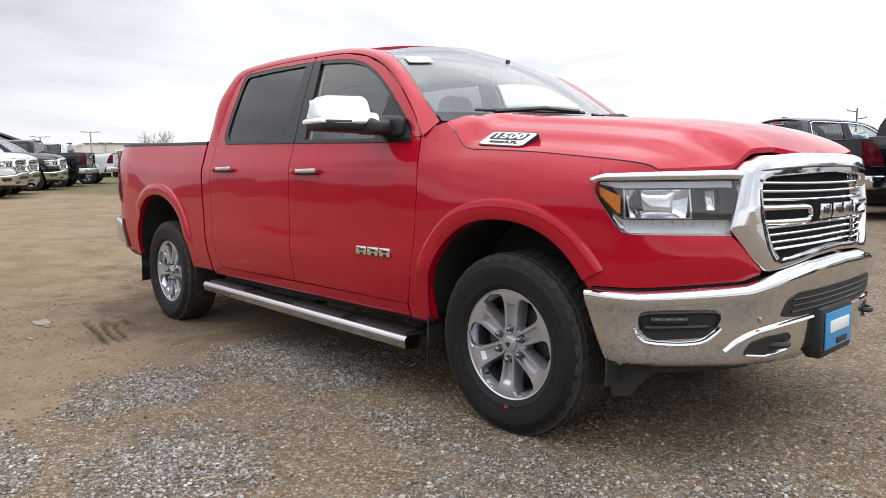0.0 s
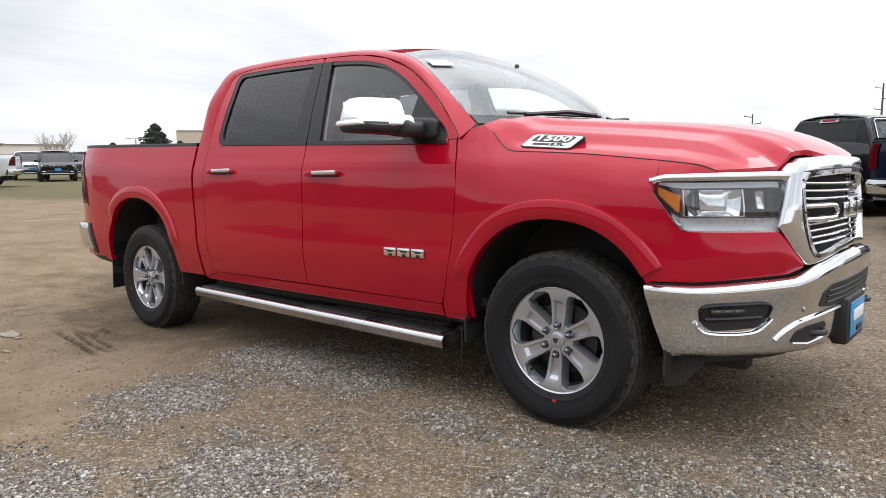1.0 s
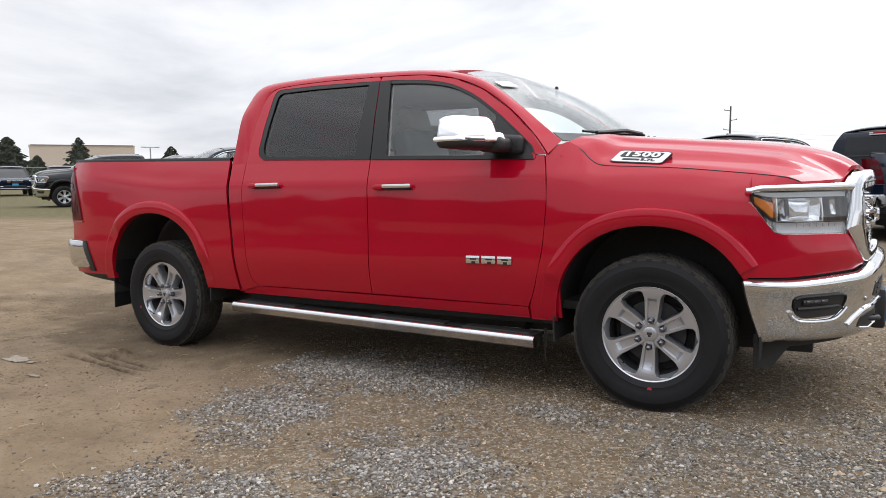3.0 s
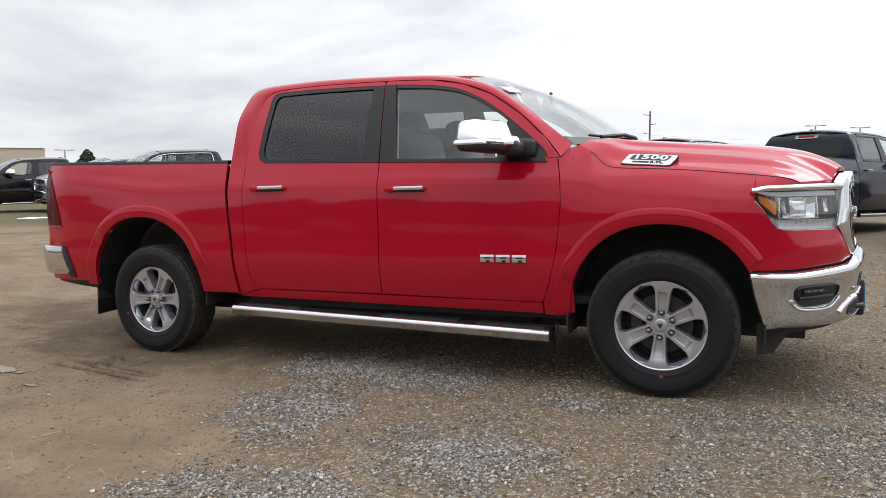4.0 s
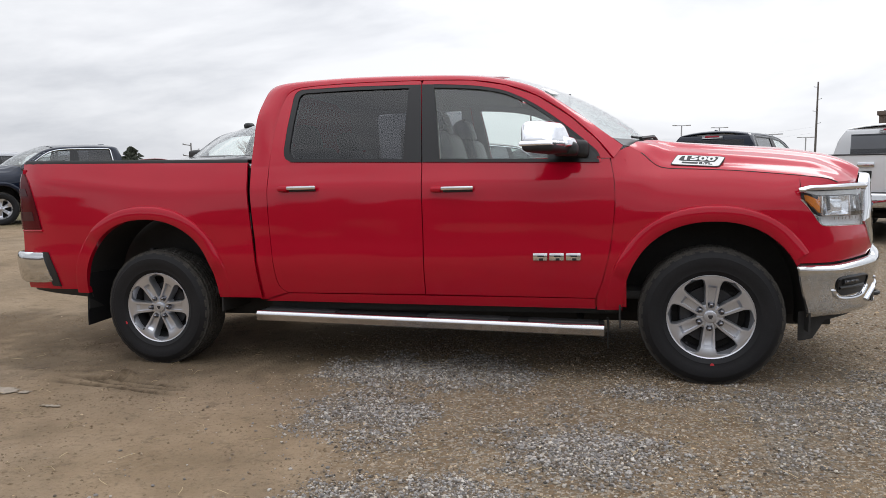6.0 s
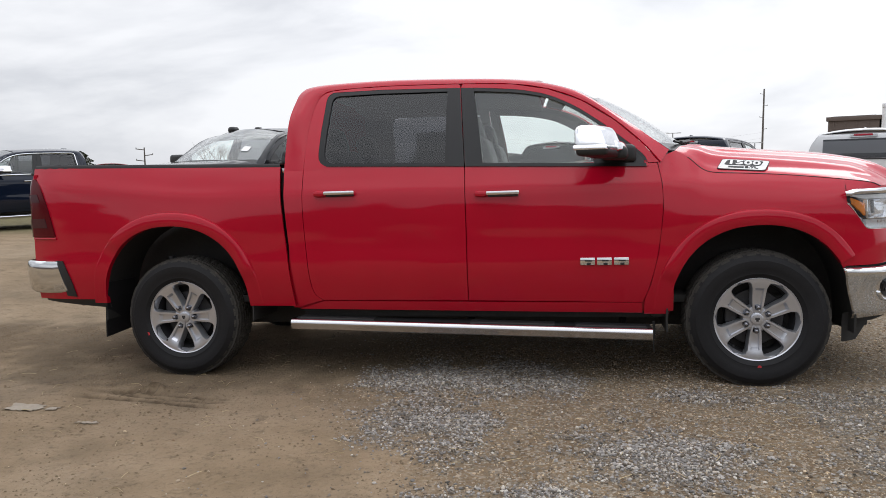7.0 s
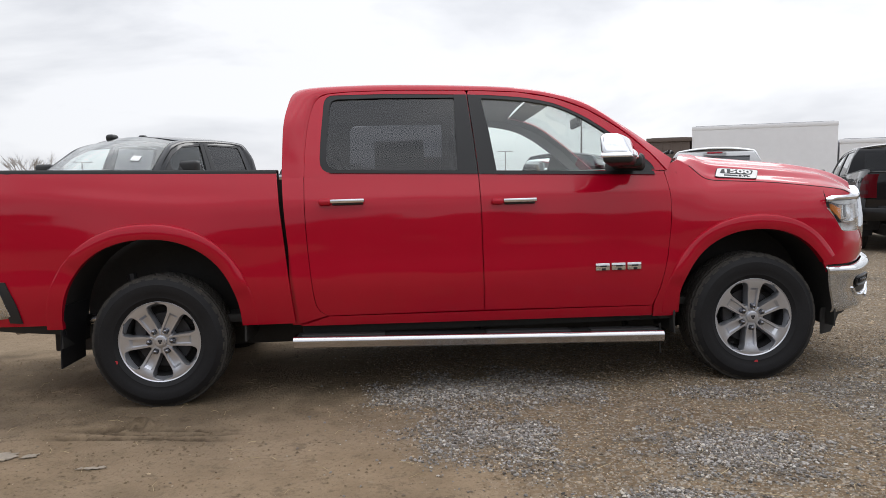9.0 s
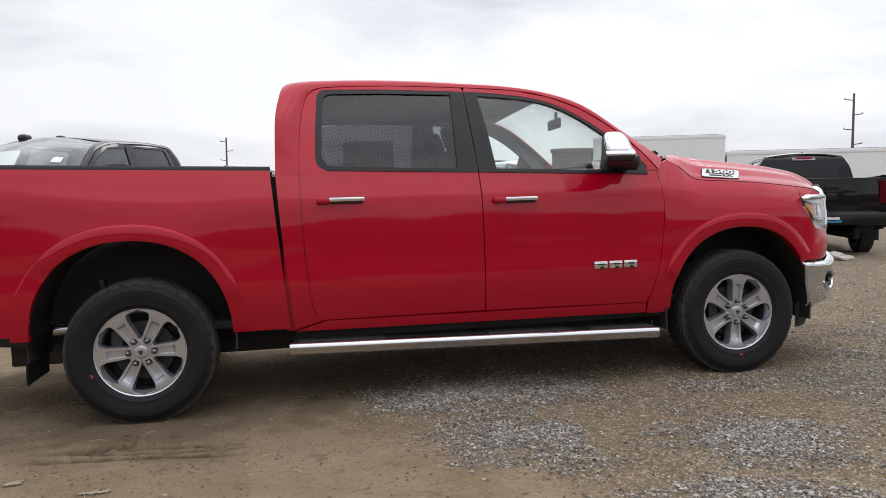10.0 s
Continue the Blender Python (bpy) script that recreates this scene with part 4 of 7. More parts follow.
part("tailgate_cap", boxed(((-1.125, 0, 1.400), (0.07, 1.80, 0.022), 0.008)), PLASTIC, truck, "black tailgate cap")

# ---- tail lamps and rear bumper ----
for side in (-1, 1):
    right = [(-0.915, 0.958), (-0.942, 1.06), (-0.985, 1.19), (-1.040, 1.30), (-1.10, 1.362)]
    rows = []
    for (xr, z) in smooth_curve(right, 22):
        row = [(x, side * (flank(x, z) + 0.009), z) for x in np.linspace(xr, -1.128, 8)]
        y = flank(-1.128, z)
        row += [(-1.150, side * (y - 0.006), z), (-1.166, side * (y - 0.03), z), (-1.172, side * (y - 0.08), z), (-1.172, side * (y - 0.15), z)]
        rows.append(row)
    lamp = part("tail_lamp", shell(rows, lambda p: (Vector((-0.6, 0, p.z)) - p).normalized() * 0.015), TAIL_RED, truck, "dark red tail lamp")
    for z0, z1 in ((1.02, 1.085), (1.20, 1.255)):
        rows = []
        for z in np.linspace(z0, z1, 5):
            xr = float(np.interp(z, [p[1] for p in right], [p[0] for p in right])) - 0.045
            y = flank(-1.128, z)
            rows.append([(x, side * (flank(x, z) + 0.0125), z) for x in np.linspace(xr, -1.128, 6)] + [(-1.153, side * (y - 0.004), z), (-1.170, side * (y - 0.03), z)])
        part("clear_band", shell(rows, lambda p: (Vector((-0.6, 0, p.z)) - p).normalized() * 0.004), TAIL_CLEAR, lamp, "pale clear band")
    # red bead added to give the highlight along the body edge below the lamp
    PAINTED.append(part("lamp_ledge", tube([(x, side * (flank(x, 0.945) + 0.004), 0.946) for x in np.linspace(-0.905, -1.125, 8)], 0.007, 8), RED, truck))
    path = smooth_curve([(-0.905, 1.006), (-1.0, 1.000), (-1.115, 0.985), (-1.195, 0.93), (-1.245, 0.80), (-1.27, 0.5), (-1.275, 0.0)], 30)
    prof = [(0.0, 0.792), (0.012, 0.786), (0.022, 0.765), (0.024, 0.72), (0.018, 0.64), (0.006, 0.585), (-0.02, 0.565)]
    rows = [[(x + (z - 0.79) * -0.30 * (1 if i < 8 else 0) * (1 - i / 8) + (-o * min(1, i / 12)), side * (y + o * max(0, 1 - i / 16)), z - 0.0) for o, z in prof] for i, (x, y) in enumerate(path)]
    part("rear_bumper", shell(rows, lambda p: (Vector((-0.7, 0, p.z)) - p).normalized() * 0.012), CHROME_DIRTY, truck, "chrome rear bumper, road dusted")
    part("bumper_end", ruled([(-0.855, 0.545), (-0.875, 0.66), (-0.918, 0.792)], [(-0.780, 0.540), (-0.806, 0.66), (-0.860, 0.790)], side, rows=10, cols=4, out=0.010), PLASTIC, truck, "black bumper end trim")
    part("bed_skirt", ruled([(-1.10, 0.50), (-1.12, 0.575)], [(-0.56, 0.455), (-0.56, 0.525)], side, rows=5, out=-0.03), PLASTIC, truck, "black lower bed trim")
part("bumper_step", boxed(((-1.18, 0, 0.80), (0.12, 1.5, 0.02), 0.006)), PLASTIC, truck, "black bumper step pad")

# ---- front bumper ----
def chin(s):
    return float(np.interp(s, [0, s_at_x(4.14), s_at_x(4.3), s_at_y(0.6), s_at_y(0.3), FRONT], [0.40, 0.40, 0.405, 0.40, 0.385, 0.385]))


PROFILE = np.array([(0.0, -0.012), (0.04, 0.014), (0.12, 0.028), (0.35, 0.035), (0.55, 0.036), (0.72, 0.045), (0.84, 0.058), (0.92, 0.060), (0.97, 0.050), (1.0, 0.024)])


def bumper_out(s, t):
    k = min(1.0, max(0.0, (s - s_at_x(4.12)) / 0.18))
    return float(np.interp(t, PROFILE[:, 0], PROFILE[:, 1])) * (0.45 + 0.55 * k)


def on_bumper(s, z, side, out=0.0):
    a, b = chin(s), bumper_top(s)
    return nose(s, z, side, bumper_out(s, (z - a) / (b - a)) + out)


def bumper_patch(outline, side, out, thick=0.01, step=0.03):
    """A patch on the bumper from an outline of (y, z)."""
    pts = []
    for (ya, za), (yb, zb) in zip(outline, outline[1:] + outline[:1]):
        n = max(1, int(math.hypot(yb - ya, zb - za) / step))
        pts += [(ya + (yb - ya) * k / n, za + (zb - za) * k / n) for k in range(n)]
    bm = bmesh.new()
    vs = [bm.verts.new((y, 0, z)) for y, z in pts]
    for i in range(len(vs)):
        bm.edges.new((vs[i], vs[(i + 1) % len(vs)]))
    bmesh.ops.triangle_fill(bm, edges=bm.edges[:], use_beauty=True)
    bmesh.ops.subdivide_edges(bm, edges=[e for e in bm.edges if e.calc_length() > 0.05], cuts=1)
    bmesh.ops.triangulate(bm, faces=bm.faces)
    ext = bmesh.ops.extrude_face_region(bm, geom=bm.faces[:])
    deep = {g for g in ext["geom"] if isinstance(g, bmesh.types.BMVert)}
    for v in bm.verts:
        y, z = v.co.x, v.co.z
        sd = side * (1 if y >= 0 else -1)
        p = on_bumper(s_at_y(abs(y)), z, sd, out - (thick if v in deep else 0))
        v.co = p
    bmesh.ops.recalc_face_normals(bm, faces=bm.faces)
    return bm


sb0 = s_at_x(4.118)
rows = []
for side, order in ((-1, 1), (1, -1)):
    ss = np.linspace(sb0, FRONT, 60)[::order]
    for s in ss:
        if side > 0 and abs(s - FRONT) < 1e-9:
            continue
        a, b = chin(s), bumper_top(s)
        rows.append([nose(s + 0.085 * (1 - t) ** 1.3 * max(0.0, 1 - (s - sb0) / 0.25), a + (b - a) * t, side, bumper_out(s, t)) for t in np.r_[np.linspace(0, 0.7, 12), np.linspace(0.74, 1, 10)]])
bumper = part("front_bumper", shell(rows, lambda p: (Vector((3.2, 0, p.z)) - p).normalized() * 0.012), CHROME_DIRTY, truck, "chrome front bumper, road dusted")
for side in (-1, 1):
    # black filler put in for the shade of the gap above the bumper
    part("bumper_gap_strip", nose_strip(s_at_x(4.13), s_at_y(0.56), lambda s: bumper_top(s) - 0.02, lambda s: bumper_top(s) + 0.005, side, -0.012, 30, 4, 0.01), PLASTIC, truck, "black filler for the shaded gap over the bumper")
    fog = part("fog_lamp_recess", bumper_patch(rounded([(0.942, 0.545), (0.946, 0.612), (0.930, 0.622), (0.76, 0.626), (0.738, 0.614), (0.752, 0.560), (0.785, 0.528), (0.92, 0.520)], 0.014), side, 0.004), PLASTIC, bumper, "black fog lamp recess")
    part("fog_bezel", tube([on_bumper(s_at_y(y), z, side, 0.006) for y, z in smooth_curve([(0.944, 0.560), (0.945, 0.606), (0.925, 0.622), (0.84, 0.625), (0.765, 0.624), (0.742, 0.608), (0.752, 0.565)], 30)], 0.006, 6), GLOSS_BLACK, fog, "black rim of the recess")
    part("fog_shelf", tube([on_bumper(s_at_y(y), 0.567 + 0.02 * (0.93 - y), side, 0.006) for y in np.linspace(0.936, 0.775, 10)], 0.009, 6), GLOSS_BLACK, fog, "black shelf under the lamp")
    part("fog_lamp", tube([on_bumper(s_at_y(y), 0.598, side, 0.004) for y in np.linspace(0.925, 0.835, 8)], 0.015, 8), LAMP_HOUSE, fog, "slim fog lamp")
    for yy in (0.912, 0.886, 0.858):
        c = on_bumper(s_at_y(yy), 0.601, side, 0.018)
        d = (on_bumper(s_at_y(yy), 0.601, side, 0.2) - c).normalized()
        bm = bmesh.new()
        rbox(bm, c, (0.006, 0.018, 0.012), 0.003, 2, d.to_track_quat("X", "Z").to_matrix().to_4x4())
        part("fog_lamp_lens", bm, NUT_STEEL, fog, "small dark lamp element")
    part("fog_trim", tube([on_bumper(s_at_y(y), z, side, 0.005) for y, z in smooth_curve([(0.956, 0.556), (0.948, 0.528), (0.925, 0.508), (0.85, 0.502), (0.79, 0.510), (0.752, 0.540), (0.735, 0.560)], 24)], 0.010, 8), CHROME, bumper, "bright chrome lip under the fog lamp")
    part("sensor", boxed((on_bumper(s_at_y(0.60), 0.585, side, 0.002), (0.012, 0.02, 0.02), 0.006)), STEEL, bumper)
    part("tow_slot", bumper_patch(rounded([(0.66, 0.455), (0.635, 0.500), (0.57, 0.518), (0.45, 0.520), (0.42, 0.500), (0.46, 0.462), (0.58, 0.445)], 0.014), side, 0.004), PLASTIC, bumper, "black tow hook opening")
    part("tow_slot_trim", tube([on_bumper(s_at_y(y), z, side, 0.003) for y, z in smooth_curve([(0.72, 0.470), (0.67, 0.515), (0.60, 0.540), (0.48, 0.552), (0.30, 0.558), (0.0, 0.562)], 30)], 0.011, 8), CHROME, bumper, "bright chrome lip")
    part("tow_slot_sill", tube([on_bumper(s_at_y(y), z, side, 0.008) for y, z in ((0.655, 0.452), (0.58, 0.442), (0.46, 0.452))], 0.006, 6), CHROME, bumper)
    part("tow_hook", tube(smooth_curve([(4.56, side * 0.56, 0.478), (4.640, side * 0.555, 0.480), (4.672, side * 0.53, 0.480), (4.678, side * 0.49, 0.480), (4.655, side * 0.465, 0.480), (4.58, side * 0.46, 0.478)], 16), 0.013, 8), PLASTIC, truck, "black tow hook")
    part("air_dam", nose_strip(s_at_x(4.19), FRONT, lambda s: float(np.interp(s, [s_at_x(4.19), s_at_x(4.29), s_at_x(4.36), FRONT], [0.25, 0.262, 0.365, 0.385])), lambda s: chin(s) + 0.02, side, -0.075, 24, 5, 0.01), UNDER, truck, "black lower air dam")
part("lower_intake", bumper_patch(rounded([(-0.50, 0.585), (-0.47, 0.645), (-0.40, 0.672), (0.40, 0.672), (0.47, 0.645), (0.50, 0.585), (0.40, 0.574), (-0.40, 0.574)], 0.015), 1, 0.004), PLASTIC, bumper, "black honeycomb lower intake")
for k in range(3):
    part("intake_bar", tube([on_bumper(s_at_y(abs(y)), 0.598 + 0.024 * k, 1 if y >= 0 else -1, 0.007) for y in np.linspace(-0.44, 0.44, 24)], 0.0035, 6), GLOSS_BLACK, bumper)
part("plate_bracket", boxed(((4.685, -0.075, 0.485), (0.07, 0.36, 0.21), 0.015)), PLASTIC, truck, "black plate bracket")
plate_ob = part("plate", boxed(((4.724, -0.075, 0.490), (0.006, 0.305, 0.152), 0.006)), BLUE_PLATE, truck, "bright blue dealer plate with white marks")
part("plate_bar", boxed(((4.729, -0.075, 0.505), (0.004, 0.22, 0.050), 0.003)), WHITE_LABEL, plate_ob, "white bar")
part("plate_bar", boxed(((4.729, -0.045, 0.438), (0.004, 0.12, 0.024), 0.003)), INK, plate_ob, "dark bar")


# ---- grille ----
def front_plate(outline, hole, out, thick, bulge=0.0, step=0.03):
    """A plate on the nose from outlines of (y, z) across both sides."""
    bm = bmesh.new()
    for loop in [outline] + ([hole] if hole else []):
        pts = []
        for (ya, za), (yb, zb) in zip(loop, loop[1:] + loop[:1]):
            n = max(1, int(math.hypot(yb - ya, zb - za) / step))
            pts += [(ya + (yb - ya) * k / n, za + (zb - za) * k / n) for k in range(n)]
        vs = [bm.verts.new((y, 0, z)) for y, z in pts]
        for i in range(len(vs)):
            bm.edges.new((vs[i], vs[(i + 1) % len(vs)]))
    bmesh.ops.triangle_fill(bm, edges=bm.edges[:], use_beauty=True)
    if bulge:
        bmesh.ops.subdivide_edges(bm, edges=[e for e in bm.edges if not e.is_boundary], cuts=1)
        bmesh.ops.triangulate(bm, faces=bm.faces)
    rim = {v for v in bm.verts if v.is_boundary}
    ext = bmesh.ops.extrude_face_region(bm, geom=bm.faces[:])
    deep = {g for g in ext["geom"] if isinstance(g, bmesh.types.BMVert)}
    for v in bm.verts:
        y, z = v.co.x, v.co.z
        o = out - (thick if v in deep else 0) + (bulge if (v not in rim and v not in deep) else 0)
        v.co = nose(s_at_y(abs(y)), z, 1 if y >= 0 else -1, o)
    bmesh.ops.recalc_face_normals(bm, faces=bm.faces)
    return bm


def ring(half):
    """A closed outline from its half with y >= 0 that starts and ends on the middle line."""
    return [(y, z) for y, z in half] + [(-y, z) for y, z in half[::-1] if y > 1e-6]


OUTER = [(0, 1.208), (0.03, 1.216), (0.30, 1.214), (0.56, 1.200), (0.618, 1.178), (0.650, 1.152), (0.660, 1.112), (0.688, 1.00), (0.704, 0.925), (0.63, 0.82), (0.575, 0.766), (0.545, 0.760), (0.45, 0.768), (0.25, 0.794), (0, 0.804)]
HOLE = [(0, 1.135), (0.03, 1.135), (0.28, 1.128), (0.520, 1.118), (0.552, 1.111), (0.568, 1.100), (0.575, 1.080), (0.577, 1.00), (0.565, 0.95), (0.520, 0.85), (0.488, 0.818), (0.465, 0.808), (0.41, 0.810), (0.22, 0.828), (0, 0.838)]


def surround():
    """The chrome frame round the grille: a flat-faced band between two outlines."""
    def both_sides(half):
        c = []
        for (ya, za), (yb, zb) in zip(half, half[1:]):
            c += [(ya + (yb - ya) * k / 6, za + (zb - za) * k / 6) for k in range(6)]
        c = np.array(c + [half[-1]])
        return np.vstack([c, (c[-2:0:-1] * np.array([-1, 1]))])
    a, b = both_sides(OUTER), both_sides(HOLE)
    rows = []
    for p, q in zip(a, b):
        row = []
        for t, o in ((0.0, -0.03), (0.0, 0.008), (0.03, 0.016), (0.08, 0.020), (0.5, 0.024), (0.90, 0.020), (0.97, 0.014), (1.0, 0.004), (1.0, -0.05)):
            y, z = p + (q - p) * t
            row.append(nose(s_at_y(abs(y)), z, 1 if y >= 0 else -1, o))
        rows.append(row)
    bm = bmesh.new()
    add_grid(bm, rows + rows[:1])
    bmesh.ops.remove_doubles(bm, verts=bm.verts, dist=0.0002)
    bmesh.ops.recalc_face_normals(bm, faces=bm.faces)
    return bm


grille = part("grille", surround(), CHROME, truck, "chrome grille surround with slim chrome bars")
part("grille_backing", front_plate(ring([(0, 1.15), (0.53, 1.13), (0.615, 1.07), (0.59, 0.92), (0.50, 0.79), (0, 0.82)]), None, -0.055, 0.01, 0.0), GRILLE_BLACK, grille, "black grille backing")


def bar(name, z, y0, y1, r, out, mat, dip=0.0, parent=grille, label=""):
    pts = [nose(s_at_y(abs(y)), z - dip * (1 - (y / 0.56) ** 2), 1 if y >= 0 else -1, out) for y in np.linspace(y0, y1, 28)]
    return part(name, tube(pts, r, 8), mat, parent, label)


part("frame_gap", tube([nose(s_at_y(abs(y)), 1.163 - 0.020 * (abs(y) / 0.60) ** 2, 1 if y >= 0 else -1, 0.0205) for y in np.linspace(-0.585, 0.585, 50)], 0.0045, 6), PLASTIC, grille, "black gap under the hood's chrome wing")
for z, w in ((1.098, 0.565), (1.066, 0.580), (1.034, 0.580)):
    bar("grille_bar", z, -w, w, 0.0065, -0.012, CHROME, 0.006)
for z, w in ((0.925, 0.555), (0.896, 0.54), (0.867, 0.525), (0.841, 0.495)):
    bar("grille_bar", z, -w, w, 0.0065, -0.012, CHROME, -0.006)
for side in (-1, 1):
    pts = []
    for y, z in smooth_curve([(0.58, 1.003), (0.45, 1.002), (0.30, 1.000), (0.262, 0.992), (0.250, 0.972), (0.262, 0.953), (0.30, 0.948), (0.45, 0.948), (0.58, 0.950)], 40):
        pts.append(nose(s_at_y(y), z, side, 0.004))
    part("badge_loop", tube(pts, 0.012, 8), CHROME, grille, "chrome loop beside the badge")
    part("side_slot", front_plate([(side * 0.628, 0.984), (side * 0.575, 0.984), (side * 0.575, 0.974), (side * 0.628, 0.976)], None, 0.0215, 0.03), PLASTIC, grille, "black slot")
for y in (-0.135, 0.0, 0.135):
    c = nose(s_at_y(abs(y)), 0.978, 1 if y >= 0 else -1, 0.016)
    part("badge_block", boxed((c, (0.02, 0.105, 0.062), 0.008)), CHROME, grille, "chrome badge block")
    part("badge_inset", boxed((c + Vector((0.009, 0, 0.004)), (0.006, 0.045, 0.018), 0.002)), PLASTIC, grille)

# ---- trim on the flanks ----
for side in (-1, 1):
    for nm, x1, z in (("rear", 1.268, 1.196), ("front", 2.302, 1.168)):
        y = flank(x1, z)
        cup = part("handle_recess", row_fill(rounded([(x1 - 0.20, z - 0.045), (x1 - 0.21, z + 0.028), (x1 + 0.0, z + 0.028), (x1 + 0.006, z - 0.04)], 0.02), lambda x, zz: flank(x, zz) + 0.001, side, 8, 12, 0.0, 0.003), RED, truck)
        PAINTED.append(cup)
        red_end = part("handle_base", boxed(((x1 - 0.235, side * (y + 0.018), z + 0.004), (0.075, 0.045, 0.036), 0.014)), RED, truck)
        PAINTED.append(red_end)
        part("door_handle", boxed(((x1 - 0.10, side * (y + 0.030), z + 0.008), (0.205, 0.022, 0.026), 0.009)), CHROME, truck, "chrome door handle")
        # black bar put in for the shade between handle and door
        part("handle_shadow_gap", boxed(((x1 - 0.10, side * (y + 0.012), z - 0.010), (0.185, 0.018, 0.012), 0.004)), PLASTIC, truck)
    for k in range(3):
        x = 2.700 + 0.098 * k
        z = 0.752
        bm = boxed(((x, side * (flank(x, z) + 0.006), z), (0.088, 0.012, 0.046), 0.005))
        blk = part("side_badge_block", bm, CHROME, truck, "chrome badge block")
        part("badge_slot", boxed(((x + 0.004, side * (flank(x, z) + 0.0125), z + 0.004), (0.040, 0.003, 0.010), 0.001), ((x + 0.006, side * (flank(x, z) + 0.0125), z - 0.015), (0.024, 0.003, 0.014), 0.001)), PLASTIC, blk)
    # step bar with pads and brackets
    def step_z(x):
        return 0.397 - (x - 0.81) * 0.0230
    rows = []
    for x in np.linspace(0.812, 3.072, 30):
        z = step_z(x)
        rows.append([(x, side * y, z + h) for y, h in ((0.93, 0.0), (1.032, 0.003), (1.046, 0.0), (1.055, -0.008), (1.061, -0.018), (1.063, -0.024), (1.061, -0.031), (1.0555, -0.060), (1.048, -0.066), (0.93, -0.067))])
    bm = bmesh.new()
    v = add_grid(bm, rows, closed=True)
    bm.faces.new(v[0])
    bm.faces.new(v[-1][::-1])
    bmesh.ops.recalc_face_normals(bm, faces=bm.faces)
    step = part("step_bar", bm, STEEL, truck, "polished steel side step with black treads")
    for xa, xb in ((0.86, 1.36), (1.98, 2.50), (2.62, 3.04)):
        zc = step_z((xa + xb) / 2)
        bm = boxed((((xa + xb) / 2, side * 0.985, zc + 0.006), (xb - xa, 0.09, 0.014), 0.005, 2, Matrix.Rotation(0.0225, 4, "Y")))
        pad = part("tread_pad", bm, PLASTIC, step, "black ribbed tread pad")
    part("step_top", shell([[(x, side * y, step_z(x) + 0.003) for y in (0.90, 0.95, 1.03)] for x in np.linspace(0.83, 3.07, 12)], (0, 0, -0.02)), PLASTIC, step, "black step top")
    for x in (0.98, 1.95, 2.92):
        part("step_bracket", tube([(x, side * 0.98, step_z(x) - 0.04), (x, side * 0.80, step_z(x) - 0.02), (x, side * 0.60, 0.42)], 0.022, 6), UNDER, step)
    # mirror
    def raked(bm, y0, spread):
        """Leans a mirror shell: its outer end trails, its front and outer faces tip upwards."""
        for v in bm.verts:
            k = (abs(v.co.y) - y0) / spread
            lift = max(0.0, v.co.z - 1.395)
            v.co.x += -0.115 * k - (0.42 * lift if v.co.x > 2.80 else 0.0)
            v.co.y -= side * 0.34 * lift * max(0.0, k)
        return bm

    mirror = part("door_mirror", raked(boxed(((2.831, side * 1.212, 1.470), (0.190, 0.246, 0.142), 0.040, 5)), 1.09, 0.24), CHROME, truck, "chrome capped tow mirror on a black arm")
    part("mirror_cap_foot", raked(boxed(((2.850, side * 1.135, 1.424), (0.172, 0.130, 0.062), 0.022, 4)), 1.09, 0.24), CHROME, mirror, "chrome foot of the mirror cap")
    low = boxed(((2.838, side * 1.190, 1.386), (0.180, 0.275, 0.060), 0.028, 4))
    for v in low.verts:
        k = (abs(v.co.y) - 1.04) / 0.28
        v.co.x += -0.115 * k
        v.co.z += 0.010 * k
    part("mirror_base", low, PLASTIC, mirror, "black lower mirror shell")
    part("mirror_signal", raked(boxed(((2.832, side * 1.250, 1.413), (0.190, 0.176, 0.030), 0.012, 3)), 1.09, 0.24), REFLECTOR, mirror, "clear turn signal strip")
    part("signal_insert", raked(boxed(((2.838, side * 1.262, 1.410), (0.186, 0.120, 0.012), 0.004, 2)), 1.09, 0.24), LAMP_HOUSE, mirror)
    part("mirror_glass", boxed(((2.690, side * 1.210, 1.462), (0.006, 0.20, 0.115), 0.003, 2, Matrix.Rotation(side * 0.445, 4, "Z"))), CHROME, mirror, "mirror glass")
    arm = boxed(((2.861, side * 1.030, 1.388), (0.15, 0.22, 0.080), 0.030, 4), ((2.906, side * 0.975, 1.398), (0.17, 0.065, 0.105), 0.030, 4))
    for v in arm.verts:
        v.co.z -= 0.16 * max(0.0, v.co.x - 2.90)
    part("mirror_arm", arm, PLASTIC, mirror, "black mirror arm")
    if side < 0:
        part("hanging_strap", tube(smooth_curve([(3.090, -0.925, 0.37), (3.094, -0.925, 0.30), (3.088, -0.925, 0.24), (3.092, -0.925, 0.18)], 14), 0.008, 5, 0.004), LINER, truck, "thin strap hanging behind the front wheel")

# ---- hood badges, wipers, roof fin ----
def hood_at(x, w):
    ws = list(HOOD_W)
    pts = []
    for r in HOOD:
        a = np.array(r)
        pts.append([np.interp(w, ws, a[:, c]) for c in range(3)])
    pts = np.array(pts)
    return Vector([np.interp(x, pts[:, 0], pts[:, c]) for c in range(3)])


